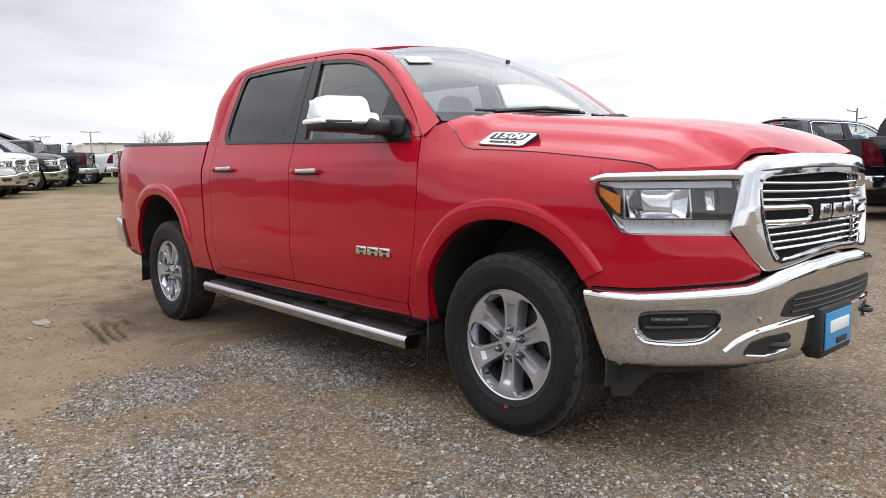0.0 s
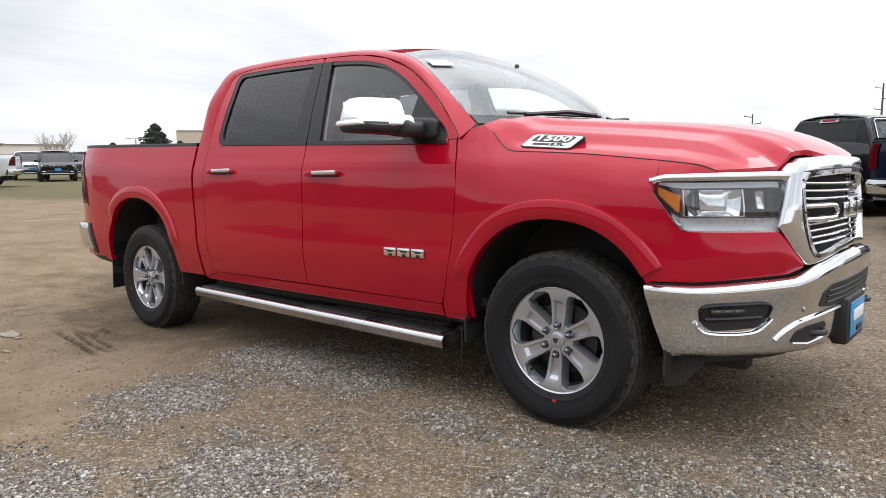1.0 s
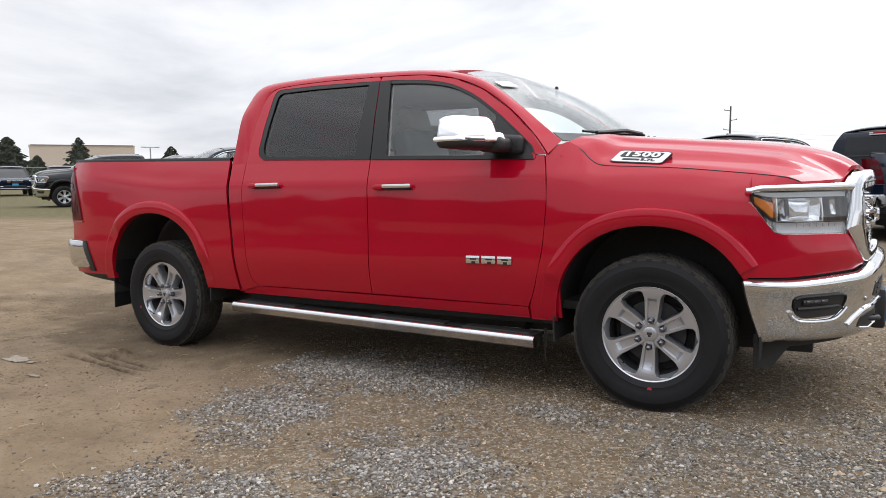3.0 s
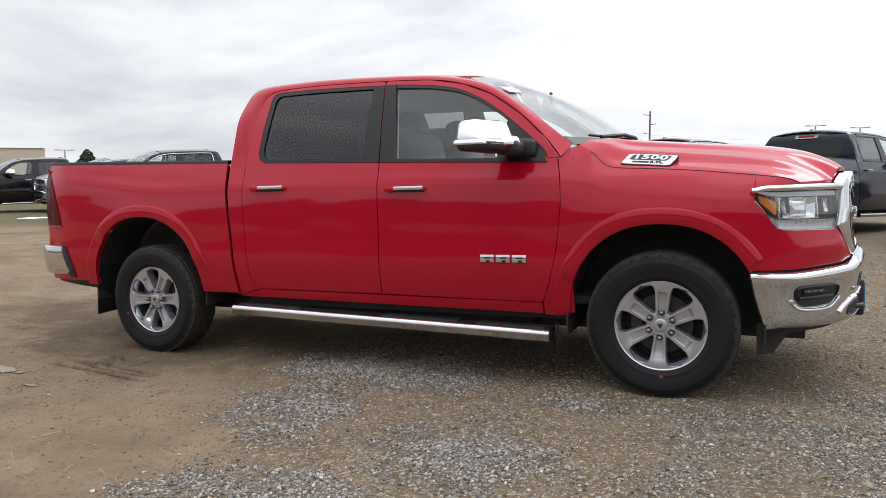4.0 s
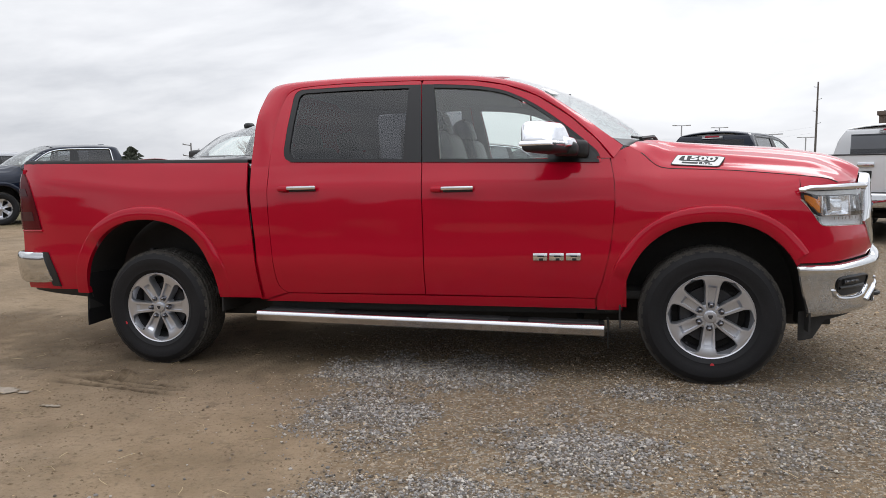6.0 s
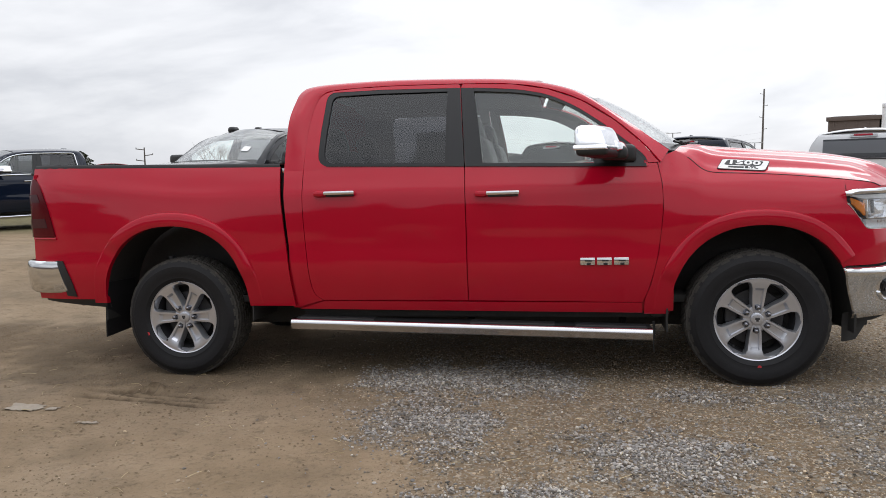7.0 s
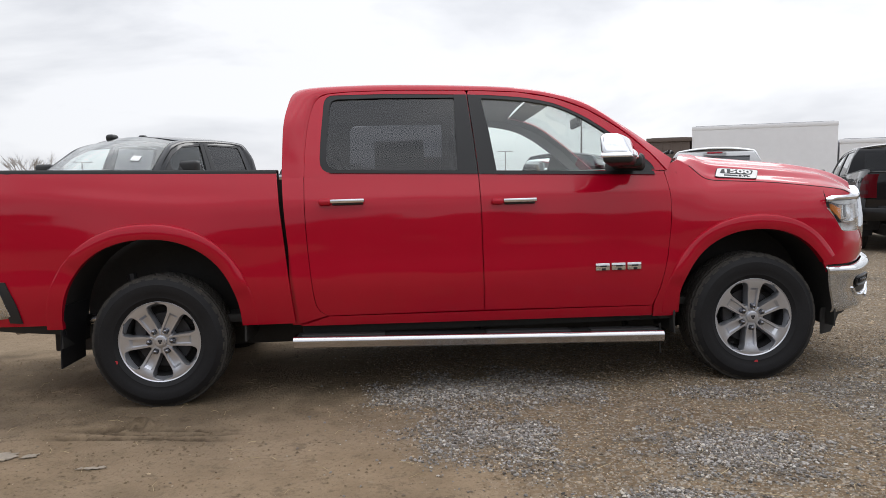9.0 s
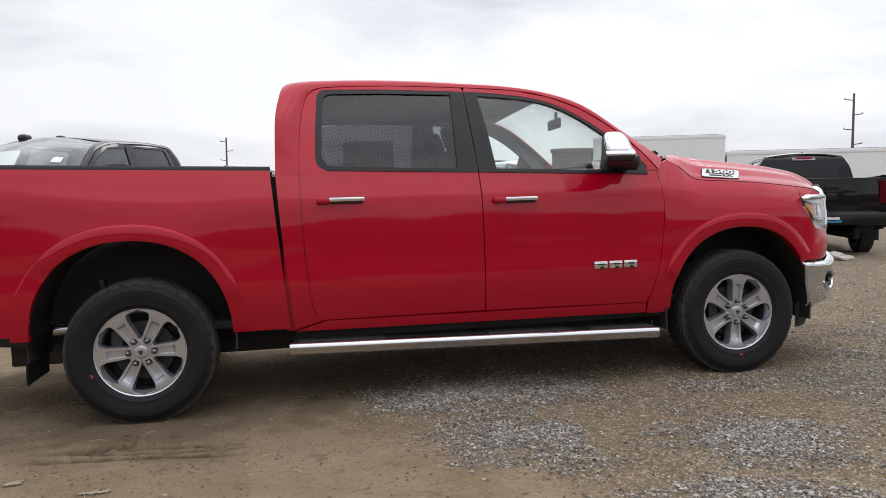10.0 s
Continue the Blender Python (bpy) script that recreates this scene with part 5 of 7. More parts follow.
def lettering(name, text, size, m, mat, parent, depth=0.0015):
    cu = bpy.data.curves.new(name, "FONT")
    cu.body, cu.size, cu.extrude, cu.align_x, cu.align_y = text, size, depth, "CENTER", "CENTER"
    cu.resolution_u, cu.offset = 3, size * 0.035
    tmp = bpy.data.objects.new(name, cu)
    scene.collection.objects.link(tmp)
    me = bpy.data.meshes.new_from_object(tmp)
    bpy.data.objects.remove(tmp)
    bpy.data.curves.remove(cu)
    me.transform(m)
    me.materials.clear()
    me.materials.append(mat)
    ob = new(name, me)
    ob.parent = parent
    return ob


for side in (-1, 1):
    def badge_pt(u, v, out=0.0):
        p = hood_at(3.455 + 0.280 * u + 0.022 * v, 0.020 + 0.066 * v)
        q = hood_at(3.455 + 0.280 * u + 0.022 * v, 0.020 + 0.066 * v + 0.01)
        e = hood_at(3.465 + 0.280 * u + 0.022 * v, 0.020 + 0.066 * v)
        n = (e - p).cross(q - p).normalized()
        n = n if n.y > 0 else -n
        r = p + n * out
        return Vector((r.x, side * r.y, r.z))

    # the plate is flat: spanned by its corners, standing a little off the hood
    corner = badge_pt(0.0, 0.0, 0.003)
    along_u, along_v = badge_pt(1.0, 0.0, 0.003) - corner, badge_pt(0.0, 1.0, 0.003) - corner
    flat_n = along_u.cross(along_v).normalized()
    flat_n = flat_n if flat_n.y * side > 0 else -flat_n

    def badge_patch(pts, out, thick):
        bm = bmesh.new()
        bm.faces.new([bm.verts.new(corner + along_u * u + along_v * v + flat_n * out) for u, v in pts])
        ext = bmesh.ops.extrude_face_region(bm, geom=bm.faces[:])
        bmesh.ops.translate(bm, verts=[g for g in ext["geom"] if isinstance(g, bmesh.types.BMVert)], vec=-flat_n * thick)
        bmesh.ops.recalc_face_normals(bm, faces=bm.faces)
        return bm

    badge = part("hood_badge", badge_patch(rounded([(0.0, 0.0), (0.07, 1.0), (1.0, 1.0), (0.93, 0.0)], 0.12, 5), 0.004, 0.018), WHITE_LABEL, truck, "white badge plate with black number")
    part("badge_panel", badge_patch(rounded([(0.11, 0.40), (0.17, 0.93), (0.89, 0.93), (0.83, 0.40)], 0.1, 4), 0.0055, 0.004), INK, badge, "black number panel")
    part("badge_rim", badge_patch(rounded([(-0.014, -0.06), (0.060, 1.06), (1.014, 1.06), (0.940, -0.06)], 0.13, 5), 0.002, 0.016), INK, badge, "black badge edge")
    ex = along_u.normalized() * (-1 if side > 0 else 1)
    ez = flat_n
    ey = ez.cross(ex).normalized()
    basis = Matrix((ex, ey, ez)).transposed().to_4x4()
    tall = along_v.dot(ey)
    lean = Matrix(((1, 0.22, 0, 0), (0, 1, 0, 0), (0, 0, 1, 0), (0, 0, 0, 1)))
    mid = corner + along_u * 0.5 + along_v * 0.665 + flat_n * 0.006
    for k, ch in enumerate("1500"):
        tagged(lettering("digit", ch, tall * 0.60, Matrix.Translation(mid + ex * (k - 1.5) * 0.047) @ basis @ lean @ Matrix.Diagonal((1.75, 1.0, 1.0, 1)), WHITE_LABEL, badge), "white raised digit")
    tagged(lettering("engine_size", "5.7L", tall * 0.26, Matrix.Translation(corner + along_u * 0.66 + along_v * 0.21 + flat_n * 0.005) @ basis @ Matrix.Diagonal((1.9, 1.0, 1.0, 1)), INK, badge), "small black engine size lettering")
    part("badge_bar", badge_patch([(0.20, 0.13), (0.205, 0.28), (0.515, 0.28), (0.51, 0.13)], 0.0055, 0.004), INK, badge, "black bar")
for y0, y1 in ((-0.62, -0.10), (0.10, 0.62)):
    def ws(y, f, lift):
        w = abs(y) / 0.88
        x, z = 3.16 + 0.28 * (1 - w * w), 1.40 + 0.0 * w
        return (x - 0.45 * f, y, z + 0.24 * f + lift)
    part("wiper", tube([ws(y0 - 0.02, 0.0, 0.055), ws((y0 + y1) / 2, 0.03, 0.072), ws(y1, 0.06, 0.06)], 0.012, 6), PLASTIC, truck, "black windscreen wiper")
    part("wiper_blade", tube([ws(y0 - 0.10, 0.03, 0.055), ws(y1 + 0.05, 0.06, 0.055)], 0.008, 6), PLASTIC, truck)
fin = boxed(((1.03, 0, 1.985), (0.16, 0.045, 0.06), 0.02, 3))
for v in fin.verts:
    if v.co.z > 1.985:
        v.co.x -= 0.04
        v.co.y *= 0.5
PAINTED.append(part("roof_fin", fin, RED, truck))

# ---- cabin ----
cabin = part("cabin_floor", boxed(((1.95, 0, 0.56), (2.3, 1.8, 0.06), 0.01)), CABIN, truck, "dark cabin floor")
grid_in = [[Vector(p) + Vector((0, 0, -0.045)) for p in r] for r in [[(x, w * (y - 0.03), z + 0.042 * (1 - abs(w) ** 2.2)) for w in np.linspace(-1, 1, 15)] for x, y, z in top_rows]]
part("headliner", shell(grid_in, (0, 0, 0.01)), HEADLINER, truck, "grey headliner")
for side in (-1, 1):
    for top, win in ((REAR_TOP, REAR_GLASS), (FRONT_TOP, FRONT_GLASS)):
        part("pillar_trim", plate(rounded(top, 0.02), house, side, win, 0.012, -0.034), HEADLINER, truck, "grey pillar trim")
    part("door_card", boxed(((1.95, side * 0.915, 1.0), (2.2, 0.05, 0.70), 0.03)), CABIN, truck, "dark door trim panel")


def seat(x, y, width, lift=0.0):
    """A car seat with cushion, backrest and headrest."""
    lean = Matrix.Rotation(-0.30, 4, "Y")
    s = part("seat", boxed(((x, y, 0.86), (0.50, width, 0.20), 0.06, 3)), SEAT, truck, "black leather seat")
    part("backrest", boxed(((x - 0.30, y, 1.19 + lift / 2), (0.17, width, 0.64 + lift), 0.06, 3, lean)), SEAT, s)
    part("headrest", boxed(((x - 0.42, y, 1.56 + lift), (0.14, min(0.27, width * 0.6), 0.20), 0.055, 3, lean)), SEAT, s)
    part("headrest_post", tube([(x - 0.40, y - 0.05, 1.42), (x - 0.42, y - 0.05, 1.52)], 0.007, 6), STEEL, s)


for yy in (-0.42, 0.42):
    seat(2.36, yy, 0.52, 0.055)
    seat(1.36, yy, 0.62)
part("console", boxed(((2.25, 0, 0.90), (0.90, 0.26, 0.34), 0.05, 3)), CABIN, truck, "dark centre console")
part("dashboard", boxed(((2.98, 0, 1.12), (0.44, 1.70, 0.36), 0.09, 4), ((2.80, 0.42, 1.30), (0.18, 0.36, 0.10), 0.04, 3), ((2.79, 0, 1.14), (0.06, 0.28, 0.36), 0.03, 3)), CABIN, truck, "dark dashboard")
wheel_ring = bmesh.new()
tilt = Matrix.Translation((2.60, 0.42, 1.20)) @ Matrix.Rotation(radians(-65), 4, "Y")
add_tube(wheel_ring, [tilt @ Vector((0.185 * math.cos(a), 0.185 * math.sin(a), 0)) for a in np.linspace(0, 2 * math.pi, 33)], 0.016, 8)
rbox(wheel_ring, tilt.translation, (0.06, 0.16, 0.12), 0.03, 3)
rbox(wheel_ring, tilt.translation, (0.02, 0.36, 0.03), 0.01, 2)
part("steering_wheel", wheel_ring, SEAT, truck, "black steering wheel")
part("rearview_mirror", boxed(((2.80, 0, 1.735), (0.03, 0.24, 0.075), 0.02, 3), ((2.815, 0, 1.79), (0.02, 0.03, 0.08), 0.008, 2)), PLASTIC, truck, "black rear-view mirror")
part("window_paper", boxed(((1.47, 0.850, 1.565), (0.42, 0.003, 0.30), 0.001)), INK, truck, "price sheet seen through the far window")


# ---- ground ----
def plain(x, y):
    """Height of the lot: level far off, and sloping with the truck near it."""
    near = -SLOPE * ((x - PIVOT.x) * UPHILL.x + (y - PIVOT.y) * UPHILL.y)
    dx, dy = max(0.0, -1.6 - x, x - 5.4), max(0.0, -4.5 - y, y - 1.6)
    f = max(0.0, 1 - math.hypot(dx, dy) / 5.0)
    return near * f * f * (3 - 2 * f)


def ease(v, a, b):
    t = min(1.0, max(0.0, (v - a) / (b - a)))
    return t * t * (3 - 2 * t)


def soft_noise(x, y, s, k=0.0):
    return noise.noise(Vector((x * s + k, y * s - k, k * 1.7)))


def gravel_at(x, y):
    """How much the dirt is strewn with gravel, 0 to 1."""
    edge = x - (0.95 - 0.35 * y) + 0.35 * soft_noise(x, y, 1.3, 3.0) + 0.18 * soft_noise(x, y, 4.0, 9.0)
    return ease(edge, -0.25, 0.45)


PATCHES = [(1.86, -0.98, 0.70, 0.46, -0.1), (1.84, -1.85, 0.36, 0.60, 0.15), (2.98, -2.20, 0.50, 0.44, 0.3), (2.35, -2.84, 0.70, 0.28, 0.0), (4.55, -1.50, 0.95, 0.80, 0.3), (5.6, -0.6, 0.8, 0.6, 0.3)]


def loose_at(x, y):
    """Where clean grey stone lies loose on top, 0 to 1."""
    v = 0.0
    for cx, cy, a, b, turn in PATCHES:
        dx, dy = x - cx, y - cy
        u, w = (dx * math.cos(turn) + dy * math.sin(turn)) / a, (-dx * math.sin(turn) + dy * math.cos(turn)) / b
        v = max(v, 1.28 - math.hypot(u, w) + 0.7 * soft_noise(x, y, 3.2, 5.0) + 0.5 * soft_noise(x, y, 9.0, 7.0))
    v = max(v, (soft_noise(x, y, 0.9, 14.0) + 0.35 * soft_noise(x, y, 2.6, 2.0)) * 2.0 - 0.42 if x > 2.9 else 0.0)
    return ease(v + 0.25 * soft_noise(x, y, 22.0, 3.0), 0.0, 1.25) * gravel_at(x, y)


def grass_at(x, y):
    """Thin winter grass on the far side of the drive, 0 to 1."""
    d = y - (4.6 + (x + 19) * 0.41)
    return 0.9 * ease(d + 1.6 * soft_noise(x, y, 0.25, 3.0) + 0.6 * soft_noise(x, y, 1.1, 8.0), -0.5, 1.8) * ease(-7.5 - x + 1.5 * soft_noise(x, y, 0.4, 2.0), -1.5, 1.5)


def rut_line(x, k):
    return -1.44 - 0.075 * k - 0.16 * (x - 0.1) + 0.10 * (x - 0.2) ** 2 * (1 if k % 2 else -0.6)


def dark_soil_at(x, y):
    """Darker soil, 0 to 1: freshly turned, moist ruts, clods and churned strip beside the rear wheel, and patches by
    the tail.
    """
    if not (-4.5 < x < 2.2 and -2.4 < y < 1.6):
        return 0.0
    stir = 0.7 * soft_noise(x, y, 2.2, 6.0) + 0.5 * soft_noise(x, y, 7.0, 3.0)
    v = 0.62 * ease(1.2 - math.hypot((x - 0.10) / 1.15, (y + 1.02) / 0.58) + stir, 0.0, 0.9)
    # two broad darker patches, behind the tail and beside it
    v = max(v, 0.60 * ease(1.15 - math.hypot((x + 1.75) / 1.7, (y - 0.05 + 0.12 * (x + 1.75)) / 0.95) + stir, 0.0, 0.9))
    v = max(v, 0.42 * ease(1.0 - math.hypot((x + 0.95) / 1.0, (y + 1.15) / 0.42) + 1.3 * stir, 0.0, 0.8))
    for k in range(3):
        v = max(v, (1.25 + 0.9 * soft_noise(x, y, 11.0, 5.0)) * max(0.0, 1 - abs(y - rut_line(x, k)) / 0.042) * ease(0.62 - abs(x - 0.10), 0.0, 0.4))
    d = math.hypot((x - 0.02) / 0.17, (y + 1.36) / 0.10)
    return min(1.0, max(v, (0.7 + 0.8 * soft_noise(x, y, 22.0, 4.0)) * max(0.0, 1.25 - d)))


def lot_z(x, y):
    z = plain(x, y)
    if -4 < x < 9 and -6 < y < 4:
        z += 0.012 * soft_noise(x, y, 0.9, 1.0) + 0.005 * soft_noise(x, y, 4.5, 6.0) + 0.002 * soft_noise(x, y, 14.0, 8.0)
        z += 0.010 * loose_at(x, y)
        # a heap of clods scraped up beside the rear wheel
        d = math.hypot((x - 0.02) / 0.17, (y + 1.36) / 0.10)
        if d < 1.6:
            z += 0.04 * max(0.0, 1 - d) + 0.03 * max(0.0, 1.6 - d) * soft_noise(x, y, 24.0, 4.0)
        # ruts of an older tyre track beside the rear wheel
        for k in range(3):
            c = rut_line(x, k)
            z -= (0.026 + 0.035 * soft_noise(x, y, 26.0, 2.0)) * max(0.0, 1 - abs(y - c) / 0.036) * ease(0.62 - abs(x - 0.10), 0.0, 0.4)
        # the tyres press a little into the dirt
        for wx in (0.0, 3.672):
            z -= 0.008 * max(0.0, 1 - math.hypot((x - wx) / 0.22, (y + 0.87) / 0.2))
    return z


def grow_axis(lo, hi, step, far):
    a = list(np.arange(lo, hi, step))
    d, x = step, hi
    while x < far:
        a.append(x)
        d *= 1.25
        x += d
    a.append(far)
    d, x = step, lo
    left = []
    while x > -far:
        d *= 1.25
        x -= d
        left.append(x)
    return [-far] + [v for v in left[::-1] if v > -far] + a


def ground_material():
    m = bpy.data.materials.new("dirt_and_gravel")
    m.use_nodes = True
    nt = m.node_tree
    p = nt.nodes["Principled BSDF"]

    def node(kind, **values):
        n = nt.nodes.new(kind)
        for k, v in values.items():
            n.inputs[k].default_value = v
        return n

    def mix(a, b, f):
        n = nt.nodes.new("ShaderNodeMix")
        n.data_type = "RGBA"
        for key, v in (("A", a), ("B", b), ("Factor", f)):
            if isinstance(v, tuple):
                n.inputs[key].default_value = (*v, 1)
            elif isinstance(v, float):
                n.inputs[key].default_value = v
            else:
                nt.links.new(v, n.inputs[key])
        return n.outputs["Result"]

    def span(src, a, b, lo=0.0, hi=1.0):
        n = node("ShaderNodeMapRange")
        for key, v in (("From Min", a), ("From Max", b), ("To Min", lo), ("To Max", hi)):
            n.inputs[key].default_value = v
        nt.links.new(src, n.inputs["Value"])
        return n.outputs["Result"]

    co = node("ShaderNodeTexCoord").outputs["Object"]

    def tex(scale, detail=5.0, rough=0.6):
        n = node("ShaderNodeTexNoise", Scale=scale, Detail=detail, Roughness=rough)
        nt.links.new(co, n.inputs["Vector"])
        return n.outputs["Fac"]

    grav = node("ShaderNodeAttribute")
    grav.attribute_name = "gravel"
    loose = node("ShaderNodeAttribute")
    loose.attribute_name = "loose"
    wide, mid, fine = tex(0.35), tex(2.5, 6.0), tex(38.0, 4.0, 0.7)
    cell = node("ShaderNodeTexVoronoi", Scale=70.0)
    nt.links.new(co, cell.inputs["Vector"])
    cell2 = node("ShaderNodeTexVoronoi", Scale=26.0)
    nt.links.new(co, cell2.inputs["Vector"])
    dirt = mix((0.292, 0.214, 0.136), (0.203, 0.145, 0.087), span(mid, 0.35, 0.65))
    dirt = mix(dirt, (0.33, 0.262, 0.19), span(wide, 0.45, 0.7, 0.0, 0.45))
    dirt = mix(dirt, (0.105, 0.078, 0.052), span(tex(0.8, 6.0), 0.52, 0.72, 0.0, 0.55))
    dirt = mix(dirt, (0.115, 0.085, 0.055), span(fine, 0.54, 0.72, 0.0, 0.7))
    dirt = mix(dirt, (0.10, 0.072, 0.045), span(tex(9.0, 6.0, 0.75), 0.56, 0.66, 0.0, 0.55))
    dirt = mix(dirt, (0.32, 0.265, 0.20), span(tex(14.0, 5.0, 0.7), 0.60, 0.72, 0.0, 0.4))
    matrix = mix((0.160, 0.110, 0.064), (0.235, 0.169, 0.103), span(mid, 0.4, 0.65))
    grey = node("ShaderNodeSeparateColor")
    nt.links.new(cell.outputs["Color"], grey.inputs["Color"])
    stones = mix((0.10, 0.085, 0.062), (0.42, 0.375, 0.31), grey.outputs["Red"])
    pebbly = mix(matrix, stones, span(grey.outputs["Green"], 0.50, 0.56, 0.0, 0.75))
    # gaps between the loose stones are darkened, their shade put into the colour
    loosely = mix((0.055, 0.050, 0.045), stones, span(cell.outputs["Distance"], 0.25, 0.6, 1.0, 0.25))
    col = mix(dirt, pebbly, grav.outputs["Fac"])
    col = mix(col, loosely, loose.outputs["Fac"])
    green = node("ShaderNodeAttribute")
    green.attribute_name = "grass"
    turf = mix((0.085, 0.080, 0.034), (0.155, 0.135, 0.068), span(tex(5.0, 6.0, 0.7), 0.38, 0.62))
    col = mix(col, turf, green.outputs["Fac"])
    damp = node("ShaderNodeAttribute")
    damp.attribute_name = "damp"
    col = mix(col, (0.066, 0.046, 0.027), span(damp.outputs["Fac"], 0.0, 1.0, 0.0, 0.9))
    nt.links.new(col, p.inputs["Base Color"])
    p.inputs["Roughness"].default_value = 0.92
    p.inputs["Specular IOR Level"].default_value = 0.25
    b1 = node("ShaderNodeBump", Strength=0.9, Distance=0.025)
    nt.links.new(fine, b1.inputs["Height"])
    b2 = node("ShaderNodeBump", Distance=0.012)
    b2.invert = True
    nt.links.new(span(grav.outputs["Fac"], 0.0, 1.0, 0.1, 0.75), b2.inputs["Strength"])
    nt.links.new(cell.outputs["Distance"], b2.inputs["Height"])
    nt.links.new(b1.outputs["Normal"], b2.inputs["Normal"])
    b3 = node("ShaderNodeBump", Strength=0.4, Distance=0.05)
    nt.links.new(mid, b3.inputs["Height"])
    nt.links.new(b2.outputs["Normal"], b3.inputs["Normal"])
    nt.links.new(b3.outputs["Normal"], p.inputs["Normal"])
    return m


GROUND = ground_material()
gx, gy = grow_axis(-2.5, 7.0, 0.045, 2500.0), grow_axis(-4.6, 2.0, 0.045, 2500.0)
# a finer mesh where the ruts lie
gx = sorted([v for v in gx if not -0.6 < v < 0.85] + list(np.arange(-0.6, 0.85, 0.018)))
gy = sorted([v for v in gy if not -1.85 < v < -1.2] + list(np.arange(-1.85, -1.2, 0.011)))
verts = [(x, y, lot_z(x, y)) for y in gy for x in gx]
n = len(gx)
faces = [(j * n + i, j * n + i + 1, (j + 1) * n + i + 1, (j + 1) * n + i) for j in range(len(gy) - 1) for i in range(n - 1)]
me = bpy.data.meshes.new("ground")
me.from_pydata(verts, [], faces)
near = [abs(x) < 95 and abs(y) < 60 for x, y, z in verts]
for key, fn in (("gravel", gravel_at), ("loose", loose_at), ("grass", grass_at), ("damp", dark_soil_at)):
    at = me.attributes.new(key, "FLOAT", "POINT")
    at.data.foreach_set("value", [fn(x, y) if near[i] else (0.25 if key in ("gravel", "loose") else 0.0) for i, (x, y, z) in enumerate(verts)])
me.materials.append(GROUND)
me.shade_smooth()
ground = tagged(new("ground", me), "packed brown dirt and grey gravel lot", "ground", kind="structure")


# ---- loose stones ----
def stone_material(name, warm):
    m = bpy.data.materials.new(name)
    m.use_nodes = True
    nt = m.node_tree
    p = nt.nodes["Principled BSDF"]
    geo, ramp = nt.nodes.new("ShaderNodeNewGeometry"), nt.nodes.new("ShaderNodeValToRGB")
    els = ramp.color_ramp.elements
    els[0].position, els[0].color = 0.0, (0.06, 0.055, 0.048, 1)
    els[1].position, els[1].color = 1.0, (0.62, 0.60, 0.56, 1)
    for pos, c in ((0.18, (0.20, 0.155, 0.11)), (0.40, (0.16, 0.152, 0.145)), (0.62, (0.27, 0.26, 0.245)), (0.82, (0.40, 0.385, 0.365)), (0.93, (0.46, 0.41, 0.33))):
        e = els.new(pos)
        e.color = (*c, 1)
    nz = nt.nodes.new("ShaderNodeTexNoise")
    nz.inputs["Scale"].default_value = 160.0
    mul = nt.nodes.new("ShaderNodeVectorMath")
    mul.operation = "SCALE"
    rng = nt.nodes.new("ShaderNodeMapRange")
    rng.inputs["To Min"].default_value, rng.inputs["To Max"].default_value = 0.7, 1.25
    nt.links.new(nz.outputs["Fac"], rng.inputs["Value"])
    nt.links.new(geo.outputs["Random Per Island"], ramp.inputs["Fac"])
    tone = nt.nodes.new("ShaderNodeMix")
    tone.data_type, tone.blend_type = "RGBA", "MULTIPLY"
    tone.inputs["Factor"].default_value, tone.inputs["B"].default_value = 1.0, (*warm, 1)
    nt.links.new(ramp.outputs["Color"], tone.inputs["A"])
    nt.links.new(tone.outputs["Result"], mul.inputs[0])
    nt.links.new(rng.outputs["Result"], mul.inputs["Scale"])
    nt.links.new(mul.outputs["Vector"], p.inputs["Base Color"])
    p.inputs["Roughness"].default_value = 0.85
    return m


